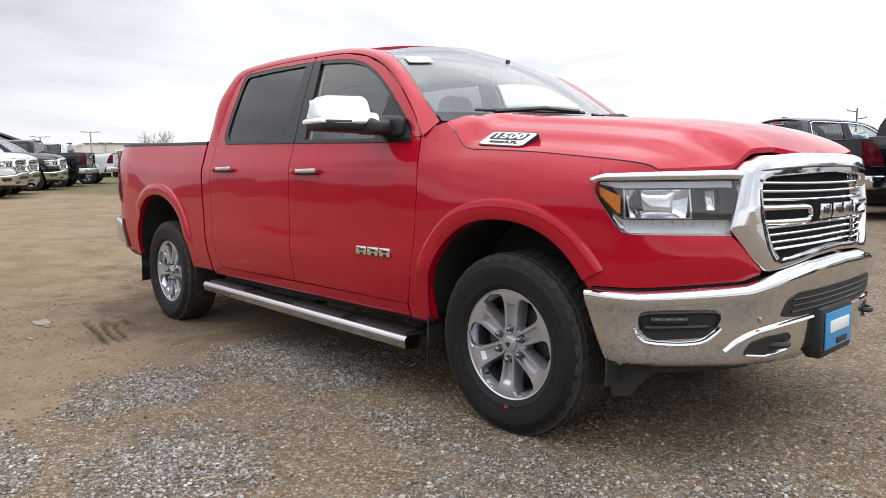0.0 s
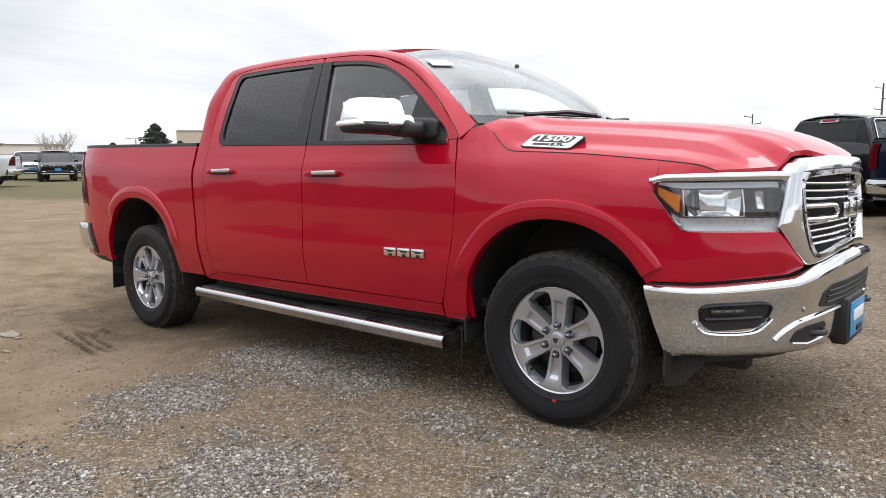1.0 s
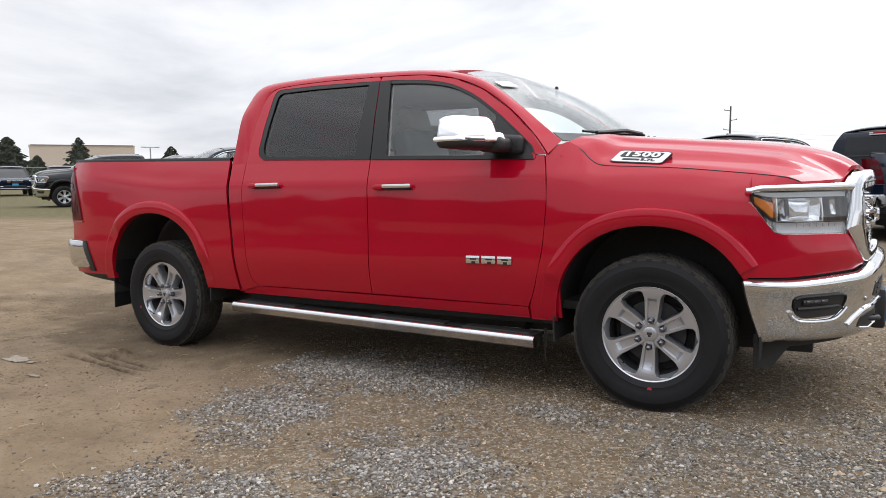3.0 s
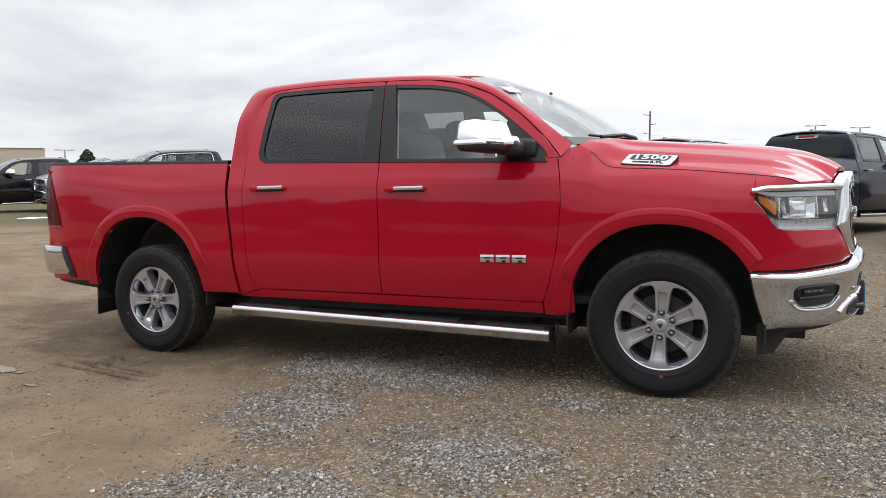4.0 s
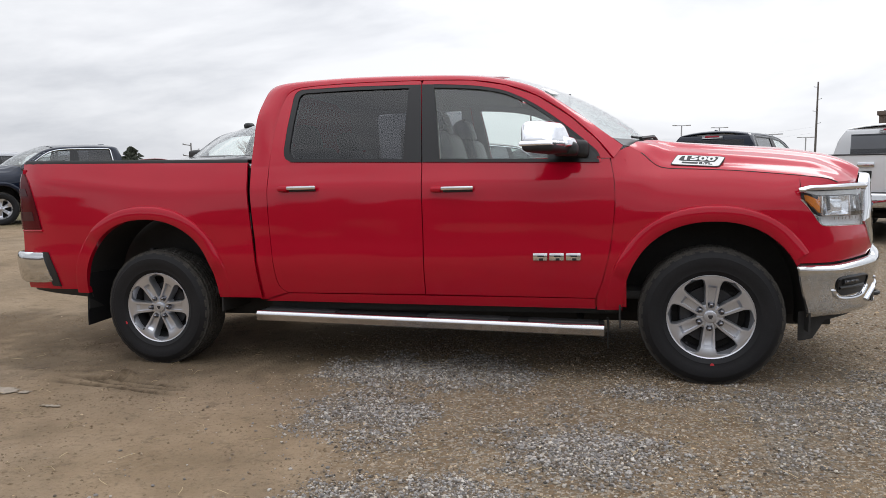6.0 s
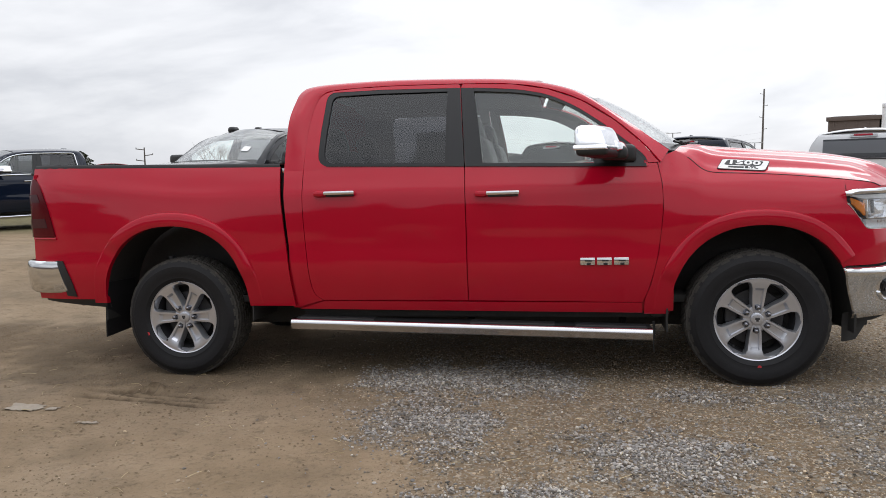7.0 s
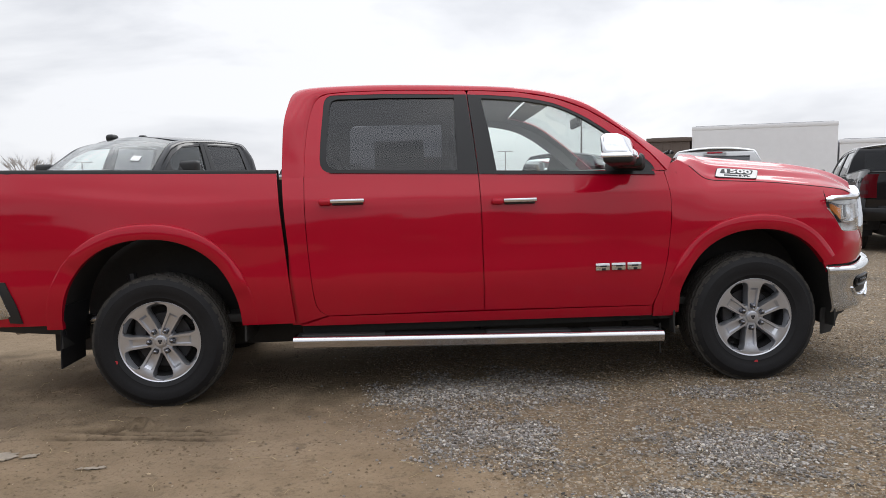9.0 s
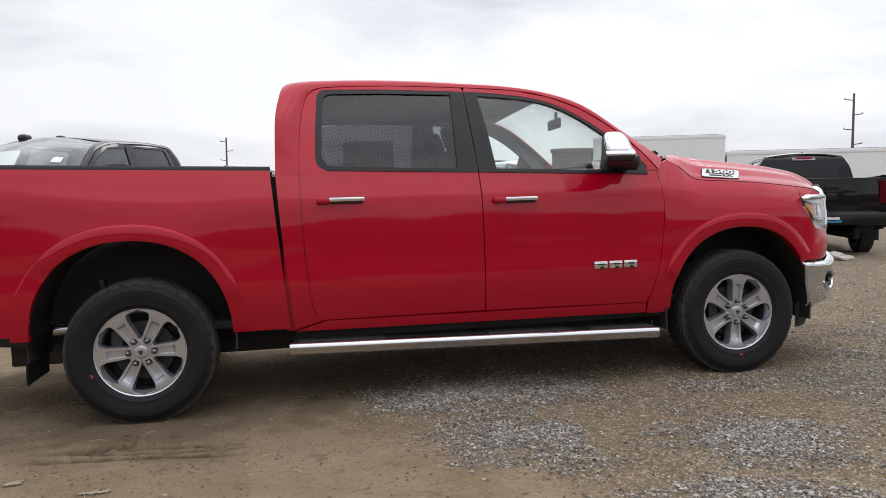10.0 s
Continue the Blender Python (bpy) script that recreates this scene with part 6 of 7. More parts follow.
def scatter_stones(name, count, x0, x1, y0, y1, small, large, weight, seed, label, mat=None, sink=0.22, plain_cut=False):
    rng = np.random.default_rng(seed)
    t = (1 + 5 ** 0.5) / 2
    ico = np.array([(-1, t, 0), (1, t, 0), (-1, -t, 0), (1, -t, 0), (0, -1, t), (0, 1, t), (0, -1, -t), (0, 1, -t), (t, 0, -1), (t, 0, 1), (-t, 0, -1), (-t, 0, 1)]) / math.sqrt(1 + t * t)
    tri = np.array([(0, 11, 5), (0, 5, 1), (0, 1, 7), (0, 7, 10), (0, 10, 11), (1, 5, 9), (5, 11, 4), (11, 10, 2), (10, 7, 6), (7, 1, 8),
                    (3, 9, 4), (3, 4, 2), (3, 2, 6), (3, 6, 8), (3, 8, 9), (4, 9, 5), (2, 4, 11), (6, 2, 10), (8, 6, 7), (9, 8, 1)])
    if plain_cut:
        ico = np.array([(1, 0, 0), (0, 1, 0), (-1, 0, 0), (0, -1, 0), (0, 0, 1)], float)
        tri = np.array([(0, 1, 4), (1, 2, 4), (2, 3, 4), (3, 0, 4)])
    corners = len(ico)
    vs, fs, made = [], [], 0
    while made < count:
        x, y = rng.uniform(x0, x1), rng.uniform(y0, y1)
        if rng.random() > weight(x, y):
            continue
        r = small + (large - small) * rng.random() ** 3
        v = ico * rng.uniform(0.55, 1.15, (corners, 1)) * r * np.array([rng.uniform(0.8, 1.3), rng.uniform(0.7, 1.0), rng.uniform(0.5, 0.8)])
        a = rng.uniform(0, 6.283)
        c, s = math.cos(a), math.sin(a)
        v = v @ np.array([[c, -s, 0], [s, c, 0], [0, 0, 1]])
        vs.append(v + np.array([x, y, lot_z(x, y) + r * sink]))
        fs.append(tri + corners * made)
        made += 1
    me = bpy.data.meshes.new(name)
    me.from_pydata(np.vstack(vs).tolist(), [], np.vstack(fs).tolist())
    me.materials.append(mat or STONE)
    return tagged(new(name, me), label, "gravel", kind="stuff")


STONE = stone_material("crushed_grey_stone", (0.93, 0.91, 0.90))
DUSTY_STONE = stone_material("dusty_brown_stone", (1.0, 0.83, 0.63))
CLOD = material("dry_dirt_clod", (0.17, 0.125, 0.08), 0.95, spread=0.35, scale=30.0, fine=200.0, spec=0.2)
scatter_stones("heaped_gravel", 26000, 1.2, 3.7, -3.1, -0.3, 0.0035, 0.0115, lambda x, y: loose_at(x, y), 21, "heaped clean grey stone beside the truck", STONE, 0.35)
scatter_stones("loose_gravel", 21000, 0.9, 6.4, -3.1, 0.4, 0.0045, 0.0125, lambda x, y: 0.012 + 0.988 * loose_at(x, y), 11, "loose crushed grey stone lying on the dirt")
scatter_stones("strewn_gravel", 24000, 0.6, 7.0, -3.2, 1.0, 0.005, 0.014, lambda x, y: 0.01 + 0.99 * gravel_at(x, y), 12, "small brown and grey stones pressed into dirt", DUSTY_STONE, 0.0, True)
scatter_stones("fine_gravel", 70000, 0.6, 6.5, -3.0, 0.4, 0.003, 0.008, lambda x, y: gravel_at(x, y) * (1 - 0.6 * loose_at(x, y)), 15, "fine brown gravel trodden into the dirt", DUSTY_STONE, 0.0, True)
scatter_stones("stray_pebbles", 600, -3.0, 3.0, -3.6, 0.6, 0.003, 0.010, lambda x, y: 1.0, 13, "scattered stray pebbles on bare dirt", DUSTY_STONE)
scatter_stones("dirt_crumbs", 17000, -3.5, 2.2, -3.4, 0.6, 0.003, 0.012, lambda x, y: 0.12 + 0.9 * max(0.0, soft_noise(x, y, 1.7, 4.0) + 0.3 * soft_noise(x, y, 6.0, 1.0)) + dark_soil_at(x, y), 17, "small crumbs of dry brown dirt", CLOD, 0.1, True)
scatter_stones("far_gravel", 14000, 4.5, 12.0, -3.4, 7.0, 0.008, 0.024, lambda x, y: 0.25 + 0.75 * loose_at(x, y), 14, "crushed grey stone across the lot", DUSTY_STONE, 0.0, True)

STRAW = material("dry_straw", (0.42, 0.33, 0.19), 0.8, spread=0.25)
bm = bmesh.new()
for k in range(260):
    x, y, a, l = random.uniform(-1.5, 6.0), random.uniform(-3.2, 0.2), random.uniform(0, 6.28), random.uniform(0.03, 0.11)
    z = lot_z(x, y) + 0.008
    add_tube(bm, [(x, y, z), (x + 0.5 * l * math.cos(a), y + 0.5 * l * math.sin(a), z + 0.006), (x + l * math.cos(a + 0.2), y + l * math.sin(a + 0.2), z)], 0.0014, 3)
tagged(link("dry_straw", bm, STRAW), "dry straw stalks lying on the dirt", "straw", kind="stuff")
PAPER = material("crumpled_pale_litter", (0.31, 0.265, 0.21), 0.8, spread=0.15, bump=0.3)
for k, (x, y, w, d) in enumerate(((-0.55, -1.80, 0.105, 0.055), (-0.36, -1.81, 0.035, 0.022), (0.02, -2.02, 0.06, 0.010))):
    bm = bmesh.new()
    rows = []
    for i in range(13):
        row = []
        for j in range(9):
            u, v = i / 6 - 1, j / 4 - 1
            edge = 1 + 0.45 * soft_noise(u, v, 2.6, 3.0 + k)
            px, py = x + w * u * edge, y + d * v * edge
            row.append((px, py, lot_z(px, py) + 0.006 + 0.010 * abs(soft_noise(px, py, 38.0, k)) + 0.005 * soft_noise(px, py, 90.0, k)))
        rows.append(row)
    tagged(link("litter", shell(rows, (0, 0, -0.003)), PAPER, None, 12), "crumpled pale litter pressed into the dirt", "litter", "litter by the rear wheel")


# ---- the other vehicles on the lot ----
def thinned(ob, ratio):
    """A lighter copy of an object's mesh, for vehicles far off."""
    key = ob.data.name
    if key not in THIN:
        if len(ob.data.polygons) < 150:
            THIN[key] = ob.data
        else:
            tmp = ob.copy()
            tmp.parent = None
            scene.collection.objects.link(tmp)
            mod = tmp.modifiers.new("thin", "DECIMATE")
            mod.ratio = ratio
            bpy.context.view_layer.update()
            me = bpy.data.meshes.new_from_object(tmp.evaluated_get(bpy.context.evaluated_depsgraph_get()))
            bpy.data.objects.remove(tmp)
            me.shade_smooth()
            me.set_sharp_from_angle(angle=radians(40))
            THIN[key] = me
    return THIN[key]


THIN = {}
SKIP = {"seat", "console", "steering_wheel", "rearview_mirror", "window_paper", "hood_badge", "digit", "plate", "plate_bracket", "pillar_liner", "side_badge_block", "handle_recess", "handle_shadow_gap", "bed_gap_clip", "shock_absorber", "knuckle", "spring",
        "lug_nut", "brake_disc", "brake_caliper", "valve_stem", "paint_dot", "cap_mark", "fog_trim", "tow_slot_trim", "tow_slot_sill", "sensor", "intake_bar", "screen_label", "pillar_trim", "front_liner_flap",
        "guide_rib", "lamp_rim", "lamp_step", "projector_frame", "inner_frame", "hood_seam", "hanging_strap", "frame_gap", "plate_bar", "wiper", "wiper_blade", "cab_gap", "exhaust", "differential"}


def on_lot(x, y, heading, ref=(0.0, 0.0)):
    """The pose that brings the vehicle's own point ref to the place (x, y), nose towards heading in degrees."""
    a = radians(heading)
    ox, oy = x - (ref[0] * math.cos(a) - ref[1] * math.sin(a)), y - (ref[0] * math.sin(a) + ref[1] * math.cos(a))
    return pose(ox, oy, plain(ox, oy) * 0.5, 0, 0, heading)


def hull(points):
    """The outer loop round a set of (x, z) points."""
    pts = sorted(set((round(float(x), 4), round(float(z), 4)) for x, z in points))

    def half(seq):
        h = []
        for p in seq:
            while len(h) > 1 and (h[-1][0] - h[-2][0]) * (p[1] - h[-2][1]) - (h[-1][1] - h[-2][1]) * (p[0] - h[-2][0]) <= 0:
                h.pop()
            h.append(p)
        return h[:-1]
    return half(pts) + half(pts[::-1])


def parked_pickup(m, coat, label, chrome=True, bright=False):
    """A pickup of the same make in another colour."""
    root = thing("pickup_truck", m, label, "truck", "pickups parked on the lot")

    def take(o, owner):
        if o.name.split(".")[0] in SKIP:
            return
        c = o.copy()
        c.data = thinned(o, 0.13)
        scene.collection.objects.link(c)
        c.parent = owner
        c.matrix_local = o.matrix_local
        for k, slot in enumerate(c.material_slots):
            mat = o.data.materials[k]
            swap = coat if mat is RED else (GLOSS_BLACK if (not chrome and mat in (CHROME, CHROME_DIRTY)) else None)
            if swap:
                slot.link, slot.material = "OBJECT", swap
            if mat is RED and "label" in c:
                del c["label"]
        for child in o.children:
            take(child, c)

    for o in list(truck.children):
        take(o, root)
    if bright:
        for side in (-1, 1):
            loop = hull(REAR_WIN + FRONT_WIN)
            part("window_moulding", tube([(x, side * (house(x, z) + 0.008), z) for x, z in loop + loop[:1]], 0.013, 6), CHROME, root, "bright chrome moulding round the side windows")
    return root


NAVY, BLACK, WHITE = paint("navy_paint", (0.005, 0.010, 0.025)), paint("black_paint", (0.006, 0.006, 0.008)), paint("white_paint", (0.70, 0.71, 0.72))
SILVER, GREY, BLUE, DARKRED = paint("silver_paint", (0.38, 0.39, 0.41)), paint("graphite_paint", (0.05, 0.052, 0.058)), paint("bright_blue_paint", (0.02, 0.22, 0.45)), paint("dark_red_paint", (0.16, 0.006, 0.010))
FIN = (1.15, 0.0)
# the row behind the red truck, tails towards it
parked_pickup(on_lot(2.2, 12.6, 60, FIN), BLACK, "black crew cab pickup parked tail towards the lane", True, True)
parked_pickup(on_lot(5.15, 11.1, 60, FIN), NAVY, "navy blue crew cab pickup parked tail towards the lane")
white_tail = parked_pickup(on_lot(7.8, 9.05, 62, (0.80, 0.0)), WHITE, "white pickup parked tail towards the lane")
tail_on = parked_pickup(on_lot(11.05, 8.0, 66, (0.80, 0.0)), BLACK, "black heavy pickup parked behind wooden posts", False)
for owner in (tail_on, white_tail):
    sign = part("plate", boxed(((-1.283, 0.0, 0.685), (0.012, 0.305, 0.152), 0.004)), BLUE_PLATE, owner, "bright blue dealer plate")
    part("plate_bar", boxed(((-1.291, 0.0, 0.685), (0.006, 0.22, 0.05), 0.002)), WHITE_LABEL, sign, "white bar")
    part("tailgate_badge", boxed(((-1.168, 0.0, 1.08), (0.016, 0.17, 0.13), 0.03)), GLOSS_BLACK, owner, "black tailgate badge plate")
parked_pickup(on_lot(-1.0, 14.2, 60, FIN), GREY, "dark graphite pickup with bright window trim in the row", True, True)
parked_pickup(on_lot(2.6, 17.2, 240, FIN), SILVER, "silver pickup parked nose to nose behind the row")
# across the lane
parked_pickup(on_lot(-10.75, 11.3, 238, FIN), NAVY, "navy blue crew cab pickup with bright window trim", True, True)
heavy = parked_pickup(on_lot(-1.58, 4.80, 249, (2.35, 0.78)), BLACK, "black heavy pickup facing the lane with a paper label", False)
part("roof_lamp", boxed(((2.30, -0.48, 1.955), (0.16, 0.13, 0.10), 0.05, 4)), PLASTIC, heavy, "black dome on the roof corner")
part("roof_lamp", boxed(((2.25, 0.02, 1.955), (0.10, 0.09, 0.05), 0.022, 3)), PLASTIC, heavy, "small black roof marker")
for side in (-1, 1):
    part("tow_mirror", boxed(((2.80, side * 1.22, 1.49), (0.12, 0.28, 0.17), 0.045, 4), ((2.80, side * 1.06, 1.42), (0.06, 0.20, 0.06), 0.015, 2)), PLASTIC, heavy, "large black tow mirror")
part("paper_label", shell([[Vector(SCREEN[k][j]) + Vector((0.006, 0, 0.008)) for j in (26, 27, 28)] for k in range(len(SCREEN) - 15, len(SCREEN) - 10)], (-0.001, 0, -0.002)), WHITE_LABEL, heavy, "white paper label on the windscreen")
parked_pickup(on_lot(-20.4, 14.1, 240, FIN), BLACK, "black pickup parked across the lane")
parked_pickup(on_lot(-19.1, 12.4, 250, (4.6, 0.0)), SILVER, "silver pickup facing the lane")
parked_pickup(on_lot(-16.6, 17.0, 240, FIN), SILVER, "silver grey pickup beside the navy one")
# the far end of the lane
parked_pickup(on_lot(-19.2, 2.4, 63, (4.65, 0.0)), WHITE, "white heavy pickup with chrome grille at the lane's end")
parked_pickup(on_lot(-21.5, 3.3, 63, (4.65, 0.0)), WHITE, "white pickup with chrome grille in the row")
parked_pickup(on_lot(-24.7, 5.1, 63, (4.65, 0.0)), BLACK, "black pickup with chrome wheels in the row")
parked_pickup(on_lot(-27.3, 6.9, 242, (-1.2, 0.0)), BLACK, "black pickup with its tail to the lane")
parked_pickup(on_lot(-30.4, 9.0, 242, (-1.2, 0.0)), WHITE, "white pickup with red tail lamps, tail to the lane")
parked_pickup(on_lot(-20.5, 27.3, 118, FIN), DARKRED, "dark red pickup far across the lot")
parked_pickup(on_lot(-18.2, 28.8, 118, FIN), GREY, "graphite pickup far across the lot")
parked_pickup(on_lot(0.05, 20.9, 75, FIN), BLACK, "black pickup far behind the row")


def parked_suv(m, coat, label):
    """A five-door off-roader seen from afar: body, glasshouse, roof, grille, lamps, plate and wheels."""
    root = thing("off_roader", m, label, "car", "off-roaders parked on the lot")
    stations = [(-0.95, 0.78, 0.50, 1.00), (-0.90, 0.90, 0.40, 1.08), (-0.3, 0.96, 0.34, 1.12), (1.0, 0.97, 0.33, 1.11), (2.1, 0.97, 0.33, 1.10), (2.7, 0.96, 0.34, 1.09), (3.3, 0.94, 0.36, 1.05), (3.62, 0.88, 0.38, 0.99), (3.76, 0.80, 0.42, 0.92)]
    rows = []
    for x, w, a, b in stations:
        half = [(0.0, a), (w * 0.86, a), (w * 0.98, a + 0.10), (w, a + (b - a) * 0.5), (w * 0.985, a + (b - a) * 0.75), (w * 0.93, b - 0.03), (w * 0.84, b), (0.0, b + 0.025)]
        rows.append([(x, -y, z) for y, z in half] + [(x, y, z) for y, z in half[-2:0:-1]])
    bm = bmesh.new()
    v = add_grid(bm, rows, closed=True)
    bm.faces.new(v[0])
    bm.faces.new(v[-1][::-1])
    bmesh.ops.recalc_face_normals(bm, faces=bm.faces)
    part("body", bm, coat, root)
    rows = []
    for x, z, w in ((-0.88, 1.10, 0.86), (-0.72, 1.45, 0.78), (-0.55, 1.66, 0.70), (0.1, 1.72, 0.68), (1.1, 1.72, 0.68), (1.55, 1.66, 0.70), (2.0, 1.38, 0.78), (2.42, 1.10, 0.86)):
        rows.append([(x, -0.90, 1.08), (x, -w, z - 0.05), (x, -w * 0.9, z), (x, w * 0.9, z), (x, w, z - 0.05), (x, 0.90, 1.08)])
    bm = bmesh.new()
    add_grid(bm, rows)
    bmesh.ops.recalc_face_normals(bm, faces=bm.faces)
    part("glasshouse", bm, GLOSS_BLACK, root, "dark glass")
    rows = [[(x, w * 0.72, z + 0.03 * (1 - w * w)) for w in np.linspace(-1, 1, 9)] for x, z in ((-0.62, 1.66), (-0.4, 1.72), (0.3, 1.745), (1.1, 1.74), (1.52, 1.69))]
    part("roof", shell(rows, (0, 0, -0.03)), coat, root)
    for s in (-1, 1):
        for xa, xb, wd in ((1.52, 2.46, 0.05), (0.55, 0.50, 0.05), (-0.55, -0.90, 0.07)):
            part("pillar", tube([(xa, s * 0.715, 1.68), (xb, s * 0.905, 1.10)], wd * 0.6, 6), coat, root)
        part("roof_bar", tube([(-0.5, s * 0.62, 1.78), (1.2, s * 0.62, 1.78)], 0.016, 6), STEEL, root, "roof rail")
        part("headlamp", boxed(((3.70, s * 0.66, 0.86), (0.12, 0.30, 0.11), 0.03)), REFLECTOR, root, "headlamp")
        part("fog_lamp", boxed(((3.75, s * 0.68, 0.56), (0.06, 0.18, 0.06), 0.02)), REFLECTOR, root)
        part("door_mirror", boxed(((1.95, s * 1.03, 1.16), (0.12, 0.20, 0.13), 0.04)), coat, root)
        for x in (0.0, 2.9):
            part("wheel_arch", tube([(x + 0.43 * math.cos(a), s * 0.965, 0.36 + 0.43 * math.sin(a)) for a in np.linspace(0.1, 3.04, 14)], 0.03, 6), PLASTIC, root, "black wheel arch")
            w = add_wheel(root, x, s, 15, False, 0.365, 0.93)
            w.scale = (0.89, 0.89, 0.89)
    for k in range(7):
        part("grille_slot", boxed(((3.765, -0.36 + 0.12 * k, 0.86), (0.05, 0.075, 0.10), 0.012)), PLASTIC, root, "grille slot")
        part("grille_rim", boxed(((3.755, -0.36 + 0.12 * k, 0.86), (0.05, 0.10, 0.125), 0.012)), CHROME, root, "chrome grille rim")
    part("lower_grille", boxed(((3.755, 0, 0.56), (0.06, 1.1, 0.16), 0.02)), PLASTIC, root, "black lower grille")
    part("front_plate", boxed(((3.80, 0, 0.66), (0.02, 0.32, 0.15), 0.005)), BLUE_PLATE, root, "blue dealer plate")
    part("bumper_trim", boxed(((3.72, 0, 0.44), (0.10, 1.6, 0.06), 0.02)), STEEL, root)
    return root


parked_suv(on_lot(-36.5, 13.1, 340, (3.7, 0)), BLACK, "black off-roader facing down the lane")
parked_suv(on_lot(-42.0, 17.2, 340, (3.7, 0)), GREY, "graphite off-roader facing down the lane")
parked_suv(on_lot(-36.4, 16.4, 338, (3.7, 0)), WHITE, "white off-roader facing down the lane")
parked_suv(on_lot(-38.0, 19.3, 336, (3.7, 0)), NAVY, "navy off-roader facing down the lane")
parked_suv(on_lot(-34.5, 19.6, 318, (3.7, 0)), GREY, "graphite off-roader at the row's end")
parked_suv(on_lot(-41.2, 13.5, 343, (3.7, 0)), WHITE, "white off-roader at the lane's far end")
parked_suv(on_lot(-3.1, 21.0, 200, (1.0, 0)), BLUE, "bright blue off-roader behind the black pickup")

# ---- wooden posts with meter boxes, and a rock ----
WOOD = material("weathered_wood", (0.26, 0.19, 0.12), 0.85, spread=0.3, scale=4.0, fine=40.0, bump=0.3, depth=0.004)
ROCK = material("pale_rock", (0.42, 0.38, 0.33), 0.85, spread=0.25, bump=0.4, depth=0.01)
for x, y, h, w in ((9.93, 6.58, 1.38, 0.15), (10.02, 6.32, 1.30, 0.085), (10.17, 6.34, 1.30, 0.09)):
    p = thing("wooden_post", pose(x, y, 0, 0, 0, 20), "weathered square wooden post set in the gravel", "post", "wooden posts")
    part("post", boxed(((0, 0, h / 2 - 0.1), (w, w, h + 0.2), 0.012)), WOOD, p)
    part("bolt", boxed(((0, -w / 2 - 0.01, h * 0.35), (0.02, 0.03, 0.02), 0.004)), STEEL, p)
bx = thing("meter_box", pose(9.95, 6.29, 0, 0, 0, -35), "small white meter box fixed between wooden posts", "box")
part("box", boxed(((0.10, 0, 1.02), (0.20, 0.08, 0.17), 0.015), ((-0.16, 0.02, 1.02), (0.10, 0.06, 0.15), 0.012)), WHITE, bx)
part("conduit", tube([(0.10, 0.0, 0.95), (0.10, 0.0, 0.0)], 0.014), STEEL, bx)
for x, y, s in ((9.75, 5.45, 0.24), (10.05, 5.55, 0.13)):
    bm = bmesh.new()
    bmesh.ops.create_icosphere(bm, subdivisions=3, radius=s)
    for v in bm.verts:
        v.co *= 0.8 + 0.35 * noise.noise(v.co * 5)
        v.co.z *= 0.5
    bmesh.ops.translate(bm, vec=(x, y, s * 0.2), verts=bm.verts)
    tagged(link("rock", bm, ROCK, None, 25), "pale angular rock lying on the gravel", "rock", "rocks by the posts")
SNOW = material("old_snow", (0.75, 0.76, 0.78), 0.6, spread=0.08, bump=0.3)
bm = bmesh.new()
bmesh.ops.create_icosphere(bm, subdivisions=3, radius=1.0)
for v in bm.verts:
    v.co *= 0.8 + 0.4 * noise.noise(v.co * 2.5)
bmesh.ops.transform(bm, matrix=pose(-15.8, 9.75, 0.0, 0, 0, 60) @ Matrix.Diagonal((0.55, 0.25, 0.05, 1)), verts=bm.verts)
tagged(link("snow_remnant", bm, SNOW), "thin remnant of old snow on the dirt", "snow")

# ---- buildings ----
WALL_WHITE = material("pale_metal_cladding", (0.84, 0.845, 0.86), 0.55, spread=0.04, scale=0.4, fine=3.0)
WALL_BEIGE = material("beige_render", (0.58, 0.50, 0.41), 0.85, spread=0.06, scale=0.3, fine=4.0)
WALL_PALE = material("pale_beige_render", (0.74, 0.69, 0.62), 0.85, spread=0.05, scale=0.3, fine=4.0)
WALL_BROWN = material("brown_cladding", (0.13, 0.10, 0.085), 0.7, spread=0.1, scale=0.5)
ROOF_GREY = material("grey_roof_sheet", (0.12, 0.125, 0.135), 0.7, spread=0.08, scale=0.5)


def hall(name, a, b, depth, height, mat, label, ribs=0.0, cap=0.25, edge=0.2):
    """A flat-roofed hall whose front runs from a to b on the ground."""
    a, b = Vector((*a, 0)), Vector((*b, 0))
    d = b - a
    ob = thing(name, Matrix.Translation(a) @ Matrix.Rotation(math.atan2(d.y, d.x), 4, "Z"), label, "building")
    l = d.length
    part("wall", boxed(((l / 2, depth / 2, height / 2), (l, depth, height), 0.0)), mat, ob)
    part("parapet", boxed(((l / 2, depth / 2, height + cap / 2), (l + edge, depth + edge, cap), 0.02)), mat, ob)
    part("roof", boxed(((l / 2, depth / 2, height + cap + 0.02), (l - 0.4, depth - 0.4, 0.04), 0.0)), ROOF_GREY, ob)
    if ribs:
        for x in np.arange(ribs / 2, l, ribs):
            part("cladding_rib", boxed(((x, -0.02, height / 2), (0.07, 0.05, height - 0.06), 0.0)), mat, ob)
    return ob


hall("warehouse", (20.1, 40.5), (27.6, 36.8), 14, 4.85, WALL_WHITE, "tall pale smooth-walled warehouse hall", 0.0, 0.25, 0.03)
hall("annex", (17.6, 41.7), (20.0, 40.55), 10, 4.2, WALL_BROWN, "brown clad annex beside the warehouse", 0.6)
low = hall("low_hall", (27.7, 36.75), (62.0, 19.8), 12, 3.75, WALL_WHITE, "long low pale hall beside the warehouse", 0.0, 0.25, 0.06)
part("vent_hood", boxed(((24.0, -0.2, 3.2), (0.6, 0.4, 0.6), 0.08)), STEEL, low)
